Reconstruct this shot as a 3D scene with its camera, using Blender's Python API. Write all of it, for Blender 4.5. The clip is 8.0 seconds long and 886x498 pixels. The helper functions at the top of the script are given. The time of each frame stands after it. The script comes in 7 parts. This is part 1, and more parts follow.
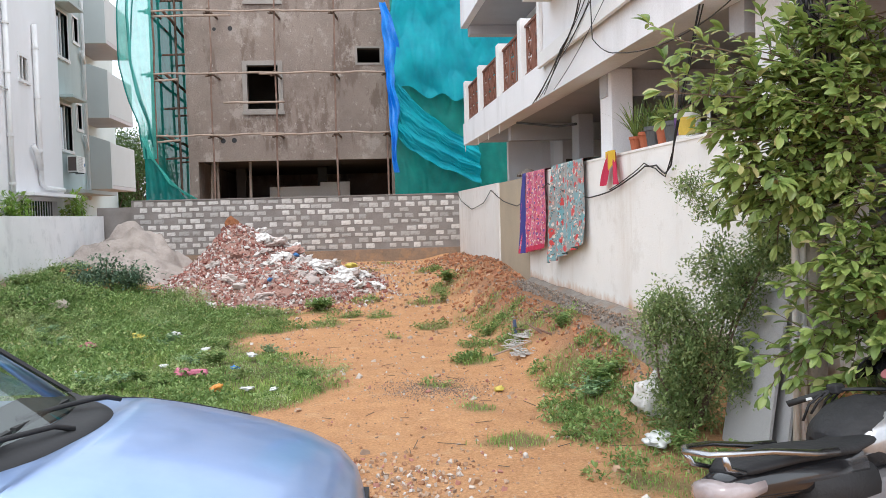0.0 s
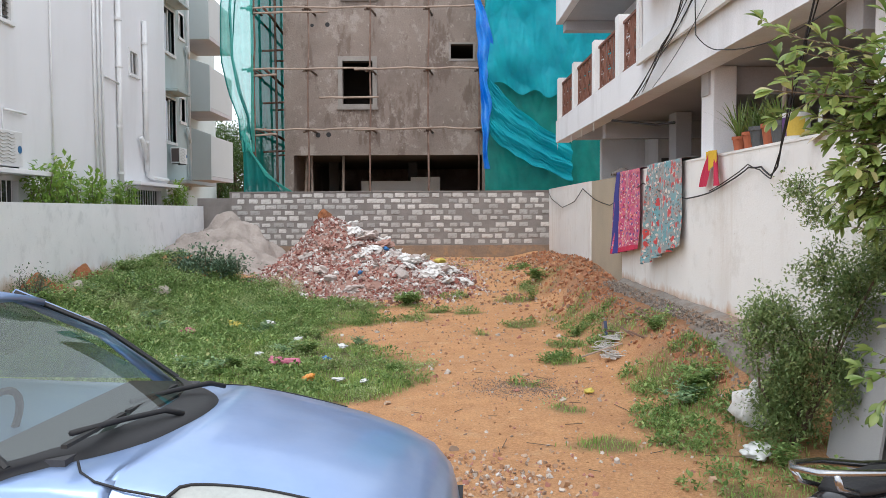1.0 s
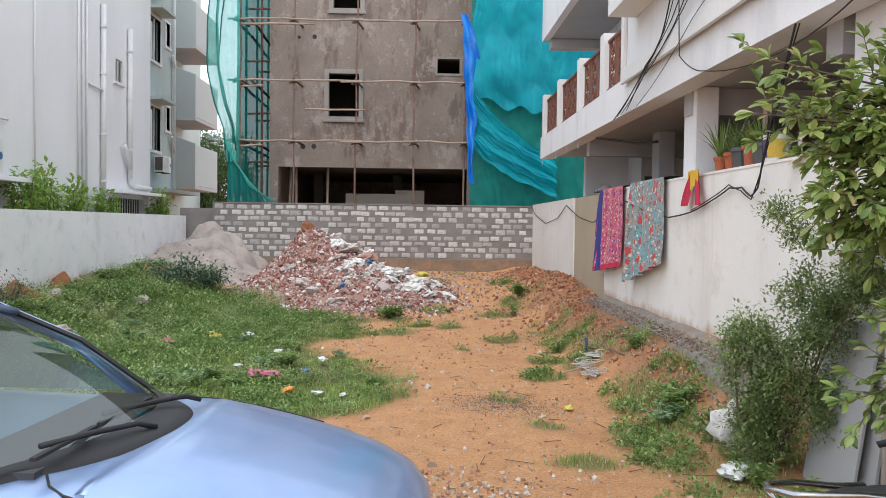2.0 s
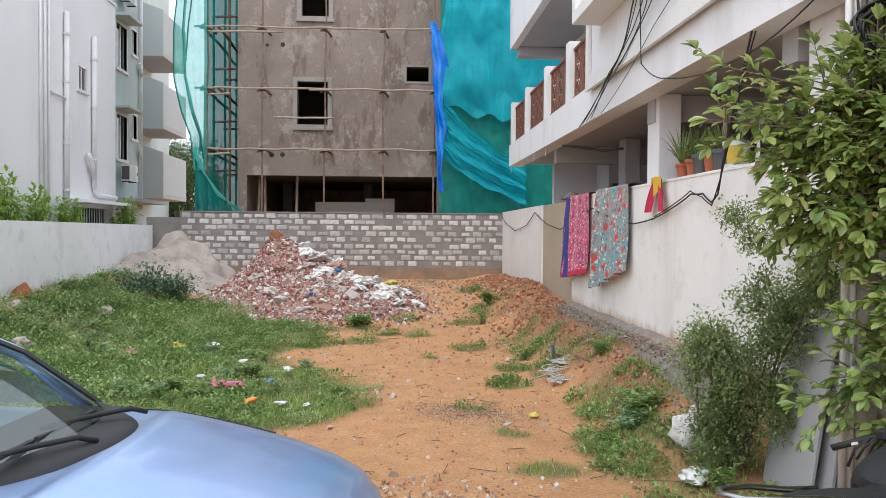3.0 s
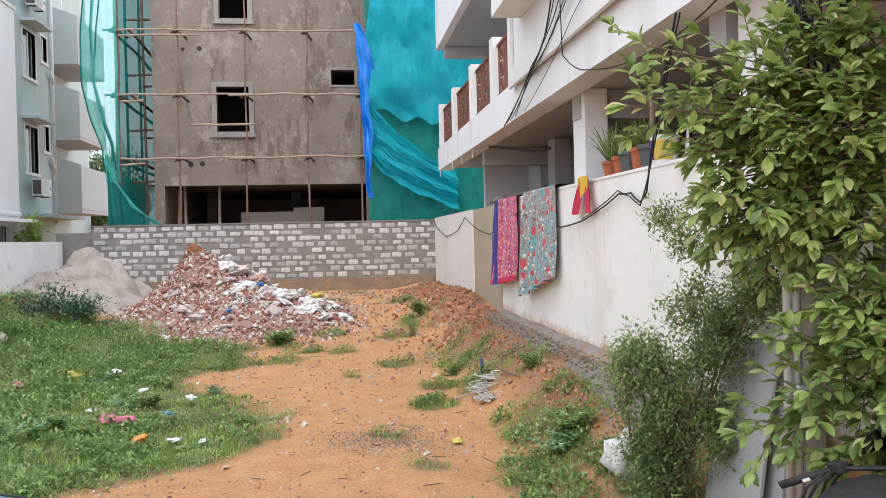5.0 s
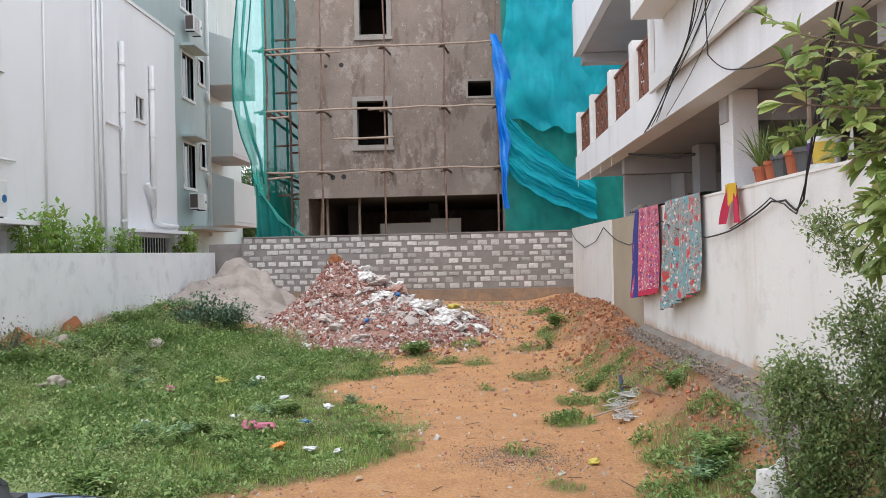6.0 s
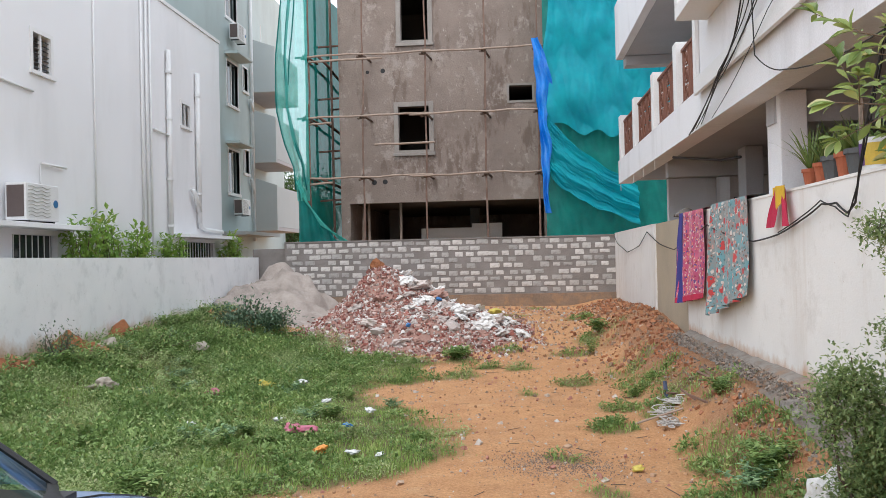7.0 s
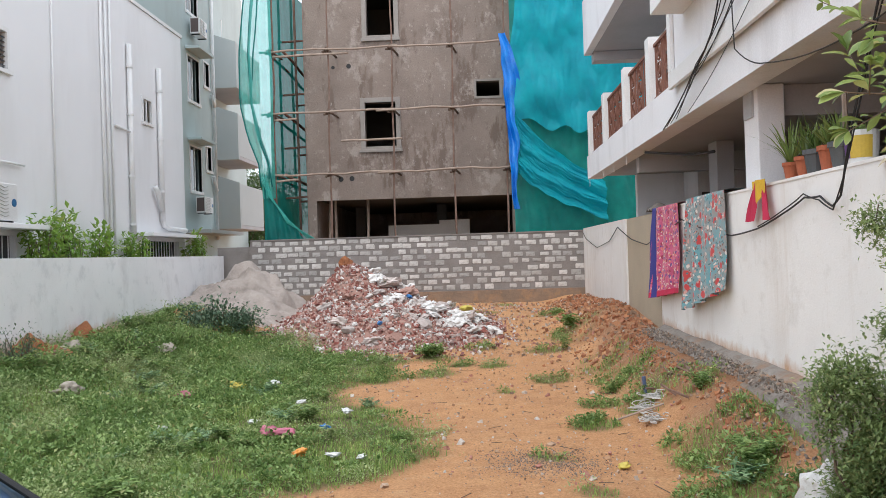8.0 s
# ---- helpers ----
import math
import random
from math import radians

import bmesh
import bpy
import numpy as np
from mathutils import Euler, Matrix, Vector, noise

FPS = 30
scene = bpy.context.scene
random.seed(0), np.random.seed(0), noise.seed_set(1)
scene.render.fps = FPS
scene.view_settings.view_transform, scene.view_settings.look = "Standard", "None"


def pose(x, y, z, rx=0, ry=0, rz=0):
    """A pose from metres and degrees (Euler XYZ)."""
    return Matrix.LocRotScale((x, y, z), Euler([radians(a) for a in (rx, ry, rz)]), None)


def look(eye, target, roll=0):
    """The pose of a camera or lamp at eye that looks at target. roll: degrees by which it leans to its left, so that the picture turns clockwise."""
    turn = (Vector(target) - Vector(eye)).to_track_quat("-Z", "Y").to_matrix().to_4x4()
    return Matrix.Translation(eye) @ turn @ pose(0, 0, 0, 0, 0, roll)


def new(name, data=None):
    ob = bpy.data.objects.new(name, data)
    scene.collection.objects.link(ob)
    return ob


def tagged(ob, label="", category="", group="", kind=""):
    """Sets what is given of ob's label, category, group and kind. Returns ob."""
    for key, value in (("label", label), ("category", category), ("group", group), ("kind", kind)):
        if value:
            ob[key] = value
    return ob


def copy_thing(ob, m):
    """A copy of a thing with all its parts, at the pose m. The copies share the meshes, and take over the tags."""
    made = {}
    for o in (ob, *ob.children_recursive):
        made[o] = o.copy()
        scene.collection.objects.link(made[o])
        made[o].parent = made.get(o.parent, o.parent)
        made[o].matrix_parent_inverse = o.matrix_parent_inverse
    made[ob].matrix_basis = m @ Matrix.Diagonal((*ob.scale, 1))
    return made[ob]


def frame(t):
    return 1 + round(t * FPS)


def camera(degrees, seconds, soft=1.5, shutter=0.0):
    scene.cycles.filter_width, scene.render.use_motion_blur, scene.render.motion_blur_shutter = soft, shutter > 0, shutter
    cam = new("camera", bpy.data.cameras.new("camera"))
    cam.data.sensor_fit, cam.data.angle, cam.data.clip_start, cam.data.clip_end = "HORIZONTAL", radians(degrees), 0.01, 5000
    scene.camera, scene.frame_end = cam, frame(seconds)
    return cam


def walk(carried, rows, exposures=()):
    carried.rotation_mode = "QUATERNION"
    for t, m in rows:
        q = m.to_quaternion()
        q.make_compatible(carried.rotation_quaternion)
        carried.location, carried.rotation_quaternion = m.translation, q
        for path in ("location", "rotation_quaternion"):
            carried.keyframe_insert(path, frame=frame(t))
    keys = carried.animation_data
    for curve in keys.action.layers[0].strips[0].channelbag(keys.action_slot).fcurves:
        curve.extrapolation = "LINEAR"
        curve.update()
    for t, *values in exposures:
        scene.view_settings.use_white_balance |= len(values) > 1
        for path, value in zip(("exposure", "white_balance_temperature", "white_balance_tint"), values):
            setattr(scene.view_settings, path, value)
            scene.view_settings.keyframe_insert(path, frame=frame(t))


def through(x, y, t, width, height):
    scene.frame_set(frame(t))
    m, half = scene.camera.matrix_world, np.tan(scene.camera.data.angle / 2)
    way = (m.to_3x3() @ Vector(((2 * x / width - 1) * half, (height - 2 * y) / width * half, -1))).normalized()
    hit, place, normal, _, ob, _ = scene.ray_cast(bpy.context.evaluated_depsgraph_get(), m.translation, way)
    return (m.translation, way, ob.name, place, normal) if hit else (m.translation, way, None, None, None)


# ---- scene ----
cam = camera(57.2, 8.0, soft=0.75)
PATH = [
    (0, (-0.403, -1.928, 1.754), (-0.17, 0.057, 1.667), -1.6),
    (0.5, (-0.443, -1.909, 1.76), (-0.361, 0.088, 1.667), -1.0),
    (1, (-0.463, -1.902, 1.765), (-0.441, 0.096, 1.672), -0.3),
    (1.5, (-0.461, -1.9, 1.775), (-0.432, 0.098, 1.696), 0.4),
    (3, (-0.349, -1.872, 1.771), (-0.223, 0.124, 1.732), 0.4),
    (3.5, (-0.276, -1.795, 1.76), (-0.108, 0.198, 1.712), 0.0),
    (4, (-0.243, -1.584, 1.788), (0.087, 0.388, 1.732), -0.5),
    (4.2, (-0.23, -1.515, 1.783), (0.118, 0.453, 1.728), -0.6),
    (5.3, (0.074, -1.052, 1.805), (0.26, 0.939, 1.791), -1.4),
    (5.5, (0.089, -1.004, 1.805), (0.205, 0.993, 1.796), -1.3),
    (6, (0.048, -0.994, 1.806), (-0.023, 1.005, 1.814), -1.3),
    (6.5, (0.035, -0.994, 1.8), (-0.107, 1.001, 1.821), -1.2),
    (7, (0.041, -0.977, 1.796), (-0.13, 1.015, 1.819), -1.3),
    (7.5, (0.002, -0.918, 1.787), (-0.211, 1.071, 1.807), -1.7),
    (8, (-0.138, -0.842, 1.799), (-0.216, 1.157, 1.812), -1.8),
]
EXPOSURE = [(0, 0.5), (0.5, 0.36), (1, 0.27), (1.5, 0.24), (3, 0.3), (3.5, 0.4), (4, 0.48), (4.2, 0.48), (5.3, 0.42), (5.5, 0.38), (6, 0.29), (7, 0.26), (8, 0.28)]
walk(cam, [(t, look(eye, target, roll)) for t, eye, target, roll in PATH], EXPOSURE)

# ---- light: overcast day ----
world = bpy.data.worlds.new("sky")
scene.world = world
world.use_nodes = True
wn = world.node_tree
sky = wn.nodes.new("ShaderNodeTexSky")
sky.sky_type = "NISHITA"
sky.sun_disc = False
sky.sun_elevation = radians(58)
sky.sun_rotation = radians(200)
sky.air_density, sky.dust_density, sky.ozone_density = 1.0, 4.0, 1.0
cloud = wn.nodes.new("ShaderNodeMix")
cloud.data_type = "RGBA"
cloud.inputs["Factor"].default_value = 0.8
cloud.inputs["B"].default_value = (10.2, 11.0, 12.0, 1)
wn.links.new(sky.outputs[0], cloud.inputs["A"])
wn.links.new(cloud.outputs["Result"], wn.nodes["Background"].inputs["Color"])
wn.nodes["Background"].inputs["Strength"].default_value = 0.15
sun = new("sun", bpy.data.lights.new("sun", "SUN"))
sun.data.energy, sun.data.angle, sun.data.color = 0.9, radians(25), (1.0, 0.98, 0.95)
sun.matrix_world = look((0, 0, 30), (6, 16, 0))


# ---- materials ----
def nodes_of(name):
    m = bpy.data.materials.new(name)
    m.use_nodes = True
    return m, m.node_tree, m.node_tree.nodes["Principled BSDF"]


def add(tree, kind, **values):
    n = tree.nodes.new(kind)
    for k, v in values.items():
        n.inputs[k.replace("_", " ")].default_value = v
    return n


def rgb(c):
    return (*c, 1.0)


def blend(tree, fac, a, b, mode="MIX"):
    n = tree.nodes.new("ShaderNodeMix")
    n.data_type, n.blend_type = "RGBA", mode
    for key, v in (("Factor", fac), ("A", a), ("B", b)):
        if isinstance(v, (int, float)):
            n.inputs[key].default_value = v
        elif isinstance(v, tuple):
            n.inputs[key].default_value = rgb(v)
        else:
            tree.links.new(v, n.inputs[key])
    return n.outputs["Result"]


def ramp(tree, src, lo, hi):
    n = tree.nodes.new("ShaderNodeMapRange")
    tree.links.new(src, n.inputs["Value"])
    n.inputs["From Min"].default_value, n.inputs["From Max"].default_value = lo, hi
    return n.outputs["Result"]


def noise_of(tree, vec, scale, detail=5.0, rough=0.6):
    n = add(tree, "ShaderNodeTexNoise", Scale=scale, Detail=detail, Roughness=rough)
    tree.links.new(vec, n.inputs["Vector"])
    return n.outputs["Fac"]


def coords(tree, stretch=(1, 1, 1)):
    c = tree.nodes.new("ShaderNodeTexCoord")
    m = tree.nodes.new("ShaderNodeMapping")
    m.inputs["Scale"].default_value = stretch
    tree.links.new(c.outputs["Object"], m.inputs["Vector"])
    return m.outputs["Vector"]


def bump(tree, bsdf, height, strength, distance=0.02):
    b = add(tree, "ShaderNodeBump", Strength=strength, Distance=distance)
    tree.links.new(height, b.inputs["Height"])
    tree.links.new(b.outputs["Normal"], bsdf.inputs["Normal"])


def surface(name, a, b, big=1.5, fine=40.0, rough=0.8, relief=0.15, stain=None, stain_scale=0.8, amount=0.5,
            stretch=(1, 1, 1), metal=0.0, random_by="", spread=0.15, coat=0.0):
    """Two colours mixed by broad noise, fine grain, optional streaky stains and a spread of tone from piece to piece."""
    m, t, p = nodes_of(name)
    v = coords(t)
    broad = ramp(t, noise_of(t, v, big), 0.3, 0.7)
    col = blend(t, broad, a, b)
    grain = noise_of(t, v, fine, 3.0)
    g = ramp(t, grain, 0.25, 0.75)
    mid = tuple((x + y) / 2 for x, y in zip(a, b))
    col = blend(t, 0.18, col, blend(t, g, tuple(c * 0.5 for c in mid), tuple(min(1, c * 1.35) for c in mid)))
    if stain:
        s = ramp(t, noise_of(t, coords(t, stretch), stain_scale, 7.0, 0.7), 0.5, 0.68)
        k = t.nodes.new("ShaderNodeMath")
        k.operation = "MULTIPLY"
        k.inputs[1].default_value = amount
        t.links.new(s, k.inputs[0])
        col = blend(t, k.outputs[0], col, stain)
    if random_by:
        if random_by == "object":
            r = t.nodes.new("ShaderNodeObjectInfo").outputs["Random"]
        else:
            r = t.nodes.new("ShaderNodeNewGeometry").outputs["Random Per Island"]
        h = t.nodes.new("ShaderNodeHueSaturation")
        h.inputs["Saturation"].default_value = 1.0
        n = t.nodes.new("ShaderNodeMapRange")
        n.inputs["To Min"].default_value, n.inputs["To Max"].default_value = 1 - spread, 1 + spread
        t.links.new(r, n.inputs["Value"])
        t.links.new(n.outputs["Result"], h.inputs["Value"])
        t.links.new(col, h.inputs["Color"])
        col = h.outputs["Color"]
    t.links.new(col, p.inputs["Base Color"])
    p.inputs["Roughness"].default_value = rough
    p.inputs["Metallic"].default_value = metal
    p.inputs["Coat Weight"].default_value = coat
    if relief:
        bump(t, p, grain, relief)
    return m


def plain(name, c, rough=0.5, metal=0.0, coat=0.0):
    return surface(name, c, tuple(x * 0.85 for x in c), 3.0, 60.0, rough, 0.04, metal=metal, coat=coat)


def foliage(name, dark, light, yellow, rough=0.45, through=0.35):
    """Leaves whose tone changes from leaf to leaf, with some light passing through."""
    m, t, p = nodes_of(name)
    r = t.nodes.new("ShaderNodeNewGeometry").outputs["Random Per Island"]
    info = t.nodes.new("ShaderNodeObjectInfo").outputs["Random"]
    s = t.nodes.new("ShaderNodeMath")
    s.operation = "ADD"
    t.links.new(r, s.inputs[0])
    t.links.new(info, s.inputs[1])
    f = t.nodes.new("ShaderNodeMath")
    f.operation = "FRACT"
    t.links.new(s.outputs[0], f.inputs[0])
    col = blend(t, f.outputs[0], dark, light)
    col = blend(t, ramp(t, f.outputs[0], 0.9, 0.97), col, yellow)
    patch = ramp(t, noise_of(t, coords(t), 1.1, 3.0), 0.35, 0.7)
    col = blend(t, patch, col, blend(t, 0.6, col, dark))
    clump = ramp(t, noise_of(t, coords(t), 5.0, 3.0), 0.4, 0.7)
    col = blend(t, clump, col, blend(t, 0.35, col, light))
    t.links.new(col, p.inputs["Base Color"])
    p.inputs["Roughness"].default_value = rough
    tr = t.nodes.new("ShaderNodeBsdfTranslucent")
    t.links.new(col, tr.inputs["Color"])
    mx = t.nodes.new("ShaderNodeMixShader")
    mx.inputs[0].default_value = through
    t.links.new(p.outputs[0], mx.inputs[1])
    t.links.new(tr.outputs[0], mx.inputs[2])
    t.links.new(mx.outputs[0], t.nodes["Material Output"].inputs["Surface"])
    return m


def netting(name, a, b, clear, fold=2.5):
    """Woven shade cloth: part lets light through, part is open."""
    m, t, p = nodes_of(name)
    v = coords(t)
    col = blend(t, ramp(t, noise_of(t, v, fold, 3.0), 0.3, 0.7), a, b)
    weave = noise_of(t, v, 180.0, 2.0)
    t.links.new(col, p.inputs["Base Color"])
    p.inputs["Roughness"].default_value = 0.6
    tr = t.nodes.new("ShaderNodeBsdfTranslucent")
    t.links.new(col, tr.inputs["Color"])
    mx = t.nodes.new("ShaderNodeMixShader")
    mx.inputs[0].default_value = 0.45
    t.links.new(p.outputs[0], mx.inputs[1])
    t.links.new(tr.outputs[0], mx.inputs[2])
    op = t.nodes.new("ShaderNodeBsdfTransparent")
    out = t.nodes.new("ShaderNodeMixShader")
    k = t.nodes.new("ShaderNodeMath")
    k.operation = "MULTIPLY"
    k.inputs[1].default_value = clear * 2
    t.links.new(weave, k.inputs[0])
    t.links.new(k.outputs[0], out.inputs[0])
    t.links.new(mx.outputs[0], out.inputs[1])
    t.links.new(op.outputs[0], out.inputs[2])
    t.links.new(out.outputs[0], t.nodes["Material Output"].inputs["Surface"])
    bump(t, p, noise_of(t, v, 9.0, 3.0), 0.3, 0.05)
    return m


def glass(name, tint=(0.03, 0.04, 0.045), rough=0.04):
    m, t, p = nodes_of(name)
    p.inputs["Base Color"].default_value = rgb(tint)
    p.inputs["Roughness"].default_value = rough
    p.inputs["Specular IOR Level"].default_value = 0.7
    return m


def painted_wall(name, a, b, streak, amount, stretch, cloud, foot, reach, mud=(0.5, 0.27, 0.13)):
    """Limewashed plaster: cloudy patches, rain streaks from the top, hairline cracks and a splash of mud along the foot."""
    m, t, p = nodes_of(name)
    v = coords(t)
    col = blend(t, ramp(t, noise_of(t, v, 0.7, 6.0), 0.35, 0.65), a, b)
    col = blend(t, ramp(t, noise_of(t, v, 2.6, 8.0, 0.7), 0.54, 0.72), col, cloud)
    s = noise_of(t, coords(t, stretch), 1.3, 7.0, 0.7)
    k = t.nodes.new("ShaderNodeMath")
    k.operation = "MULTIPLY"
    k.inputs[1].default_value = amount
    t.links.new(ramp(t, s, 0.52, 0.72), k.inputs[0])
    col = blend(t, k.outputs[0], col, streak)
    spots = noise_of(t, v, 26.0, 5.0, 0.75)
    col = blend(t, ramp(t, spots, 0.66, 0.72), col, streak)
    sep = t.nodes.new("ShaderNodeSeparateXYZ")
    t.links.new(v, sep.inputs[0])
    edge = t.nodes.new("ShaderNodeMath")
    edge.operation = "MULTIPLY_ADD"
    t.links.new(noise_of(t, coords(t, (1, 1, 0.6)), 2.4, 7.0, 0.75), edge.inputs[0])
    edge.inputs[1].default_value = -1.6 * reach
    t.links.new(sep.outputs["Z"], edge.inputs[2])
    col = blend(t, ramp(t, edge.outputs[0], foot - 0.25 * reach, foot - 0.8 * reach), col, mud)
    t.links.new(col, p.inputs["Base Color"])
    p.inputs["Roughness"].default_value = 0.92
    bump(t, p, noise_of(t, v, 34.0, 6.0, 0.7), 0.25, 0.02)
    return m


M_WHITEWALL = painted_wall("white painted plaster", (0.84, 0.82, 0.8), (0.77, 0.75, 0.73), (0.55, 0.46, 0.38), 0.4, (1.0, 1.5, 0.22),
                           (0.7, 0.67, 0.64), 0.6, 0.3)
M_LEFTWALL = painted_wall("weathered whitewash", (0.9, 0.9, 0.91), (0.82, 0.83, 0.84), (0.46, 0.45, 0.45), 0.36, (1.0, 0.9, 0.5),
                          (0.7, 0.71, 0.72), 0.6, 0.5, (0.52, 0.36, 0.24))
M_TAN = surface("bare tan plaster", (0.47, 0.39, 0.29), (0.4, 0.34, 0.26), 1.5, 60, 0.95, 0.1)
M_MORTAR = surface("grey mortar", (0.3, 0.275, 0.262), (0.215, 0.195, 0.182), 2.2, 45, 0.95, 0.5, (0.2, 0.18, 0.165), 1.6, 0.5)
M_BLOCK = surface("concrete block", (0.6, 0.58, 0.56), (0.46, 0.44, 0.42), 9.0, 70, 0.95, 0.45, (0.3, 0.27, 0.25), 8.0, 0.75,
                  random_by="object", spread=0.3)
M_PLINTH = surface("muddy plinth", (0.34, 0.24, 0.17), (0.2, 0.15, 0.115), 3.5, 40, 0.95, 0.7, (0.42, 0.25, 0.14), 4.0, 0.8)
def weathered_render():
    """Brown cement render with pale peeled patches, specks and damp stains."""
    m, t, p = nodes_of("rough cement render")
    v = coords(t)
    col = blend(t, ramp(t, noise_of(t, v, 0.8, 6.0), 0.35, 0.65), (0.31, 0.25, 0.215), (0.185, 0.142, 0.12))
    col = blend(t, ramp(t, noise_of(t, v, 6.0, 8.0, 0.75), 0.3, 0.75), col, (0.26, 0.21, 0.18))
    damp = noise_of(t, coords(t, (1.6, 1, 0.5)), 1.3, 8.0, 0.7)
    col = blend(t, ramp(t, damp, 0.54, 0.6), col, (0.18, 0.135, 0.112))
    peel = noise_of(t, coords(t, (1.1, 1, 0.8)), 1.5, 12.0, 0.78)
    col = blend(t, ramp(t, peel, 0.535, 0.6), col, (0.35, 0.295, 0.26))
    speck = noise_of(t, coords(t, (1, 1, 0.6)), 9.0, 8.0, 0.75)
    col = blend(t, ramp(t, speck, 0.61, 0.66), col, (0.44, 0.385, 0.345))
    flake = noise_of(t, coords(t, (1.3, 1, 1)), 3.4, 10.0, 0.8)
    col = blend(t, ramp(t, flake, 0.625, 0.66), col, (0.47, 0.42, 0.38))
    grit = noise_of(t, v, 40.0, 4.0, 0.7)
    col = blend(t, ramp(t, grit, 0.56, 0.7), col, (0.13, 0.1, 0.085))
    t.links.new(col, p.inputs["Base Color"])
    p.inputs["Roughness"].default_value = 0.95
    bump(t, p, noise_of(t, v, 22.0, 8.0, 0.75), 0.6, 0.03)
    return m


M_RENDER = weathered_render()
M_SURROUND = surface("grey cement surround", (0.33, 0.3, 0.275), (0.26, 0.235, 0.215), 3.0, 40, 0.95, 0.3)
# Dark tone puts the shade of unlit rooms into walls, slabs and door panels.
M_DARK = surface("raw interior toned dark for shade", (0.12, 0.11, 0.105), (0.09, 0.085, 0.08), 1.0, 20, 0.95, 0.2)
M_PALEBLOCK = surface("pale ledge", (0.82, 0.82, 0.8), (0.74, 0.74, 0.72), 2.0, 40, 0.9, 0.1)
M_BUILDING = surface("light grey house paint", (0.84, 0.84, 0.86), (0.79, 0.79, 0.81), 0.5, 60, 0.85, 0.06,
                     (0.58, 0.57, 0.57), 0.7, 0.25, (1, 1, 0.25))
M_TRIM = surface("white trim paint", (0.8, 0.8, 0.8), (0.74, 0.74, 0.74), 1.5, 60, 0.8, 0.05)
M_GREYGREEN = surface("grey green house paint", (0.52, 0.6, 0.6), (0.46, 0.54, 0.54), 0.7, 50, 0.88, 0.06,
                      (0.36, 0.4, 0.4), 0.6, 0.35, (1, 1, 0.3))
M_BALCGREY = surface("grey parapet paint", (0.46, 0.5, 0.51), (0.42, 0.46, 0.47), 0.7, 50, 0.88, 0.06)
M_FLATWHITE = surface("white grey facade paint", (0.84, 0.84, 0.87), (0.77, 0.77, 0.8), 0.6, 60, 0.88, 0.06,
                      (0.45, 0.44, 0.44), 1.0, 0.35, (1, 1, 0.3))
# Greyer than the facade paint: shade under and inside the buildings put into colour.
M_CEIL = surface("stilt floor plaster greyed for shade", (0.46, 0.46, 0.48), (0.38, 0.38, 0.4), 1.0, 50, 0.9, 0.06)
M_GLASS = glass("dark window glass")
M_POLE = surface("weathered scaffold wood", (0.24, 0.15, 0.115), (0.15, 0.09, 0.07), 5.0, 60, 0.9, 0.4, (0.34, 0.26, 0.21), 4.0, 0.5)
M_POLEPALE = surface("pale scaffold wood", (0.42, 0.33, 0.27), (0.27, 0.2, 0.155), 5.0, 60, 0.9, 0.4)
M_ROPE = surface("jute rope", (0.16, 0.11, 0.08), (0.1, 0.07, 0.055), 10.0, 80, 0.95, 0.4)
M_TEAL = netting("teal shade net", (0.0, 0.27, 0.25), (0.0, 0.2, 0.19), 0.1)
M_TEALDENSE = netting("dense teal shade net", (0.0, 0.32, 0.28), (0.0, 0.23, 0.2), 0.1)
M_TEALPALE = netting("pale teal shade net", (0.12, 0.66, 0.58), (0.06, 0.52, 0.46), 0.3)
M_CYAN = netting("turquoise shade net", (0.0, 0.55, 0.66), (0.0, 0.4, 0.54), 0.05)
M_GREENNET = netting("green shade net", (0.0, 0.42, 0.36), (0.0, 0.31, 0.28), 0.12)
M_BLUE = surface("blue tarpaulin", (0.0, 0.13, 0.6), (0.0, 0.24, 0.72), 5.0, 30, 0.35, 0.3, (0.1, 0.32, 0.7), 5.0, 0.6, (2, 1, 0.5))
M_PVC = plain("white plastic pipe", (0.8, 0.8, 0.8), 0.4)
M_BLACK = plain("black rubber cable", (0.015, 0.015, 0.017), 0.5)
M_CLAY = surface("terracotta", (0.45, 0.13, 0.06), (0.35, 0.1, 0.05), 6.0, 60, 0.85, 0.1)
M_ASH = surface("cement footing", (0.3, 0.27, 0.245), (0.17, 0.145, 0.125), 6.0, 25, 0.97, 1.0, (0.3, 0.18, 0.11), 3.0, 0.75)


# ---- building helpers ----
def thing(name, loc, label, category, group="", kind=""):
    e = new(name)
    e.location = loc
    e.empty_display_size = 0.1
    return tagged(e, label, category, group, kind)


def link_mesh(name, me, material, parent=None, label=""):
    if material:
        me.materials.append(material)
    ob = new(name, me)
    if parent:
        ob.parent = parent
        at = Vector(parent.location)
        if parent.parent:
            at = Vector((0, 0, 0))
        ob.matrix_parent_inverse = Matrix.Translation(-at)
    if label:
        ob["label"] = label
    return ob


def part(name, bm, material, parent=None, label="", smooth=False):
    me = bpy.data.meshes.new(name)
    bmesh.ops.recalc_face_normals(bm, faces=bm.faces)
    bm.to_mesh(me)
    bm.free()
    if smooth:
        me.shade_smooth()
    return link_mesh(name, me, material, parent, label)


def soft(ob, width=0.006, segments=2):
    b = ob.modifiers.new("edges", "BEVEL")
    b.width, b.segments, b.limit_method, b.angle_limit = width, segments, "ANGLE", radians(40)
    return ob


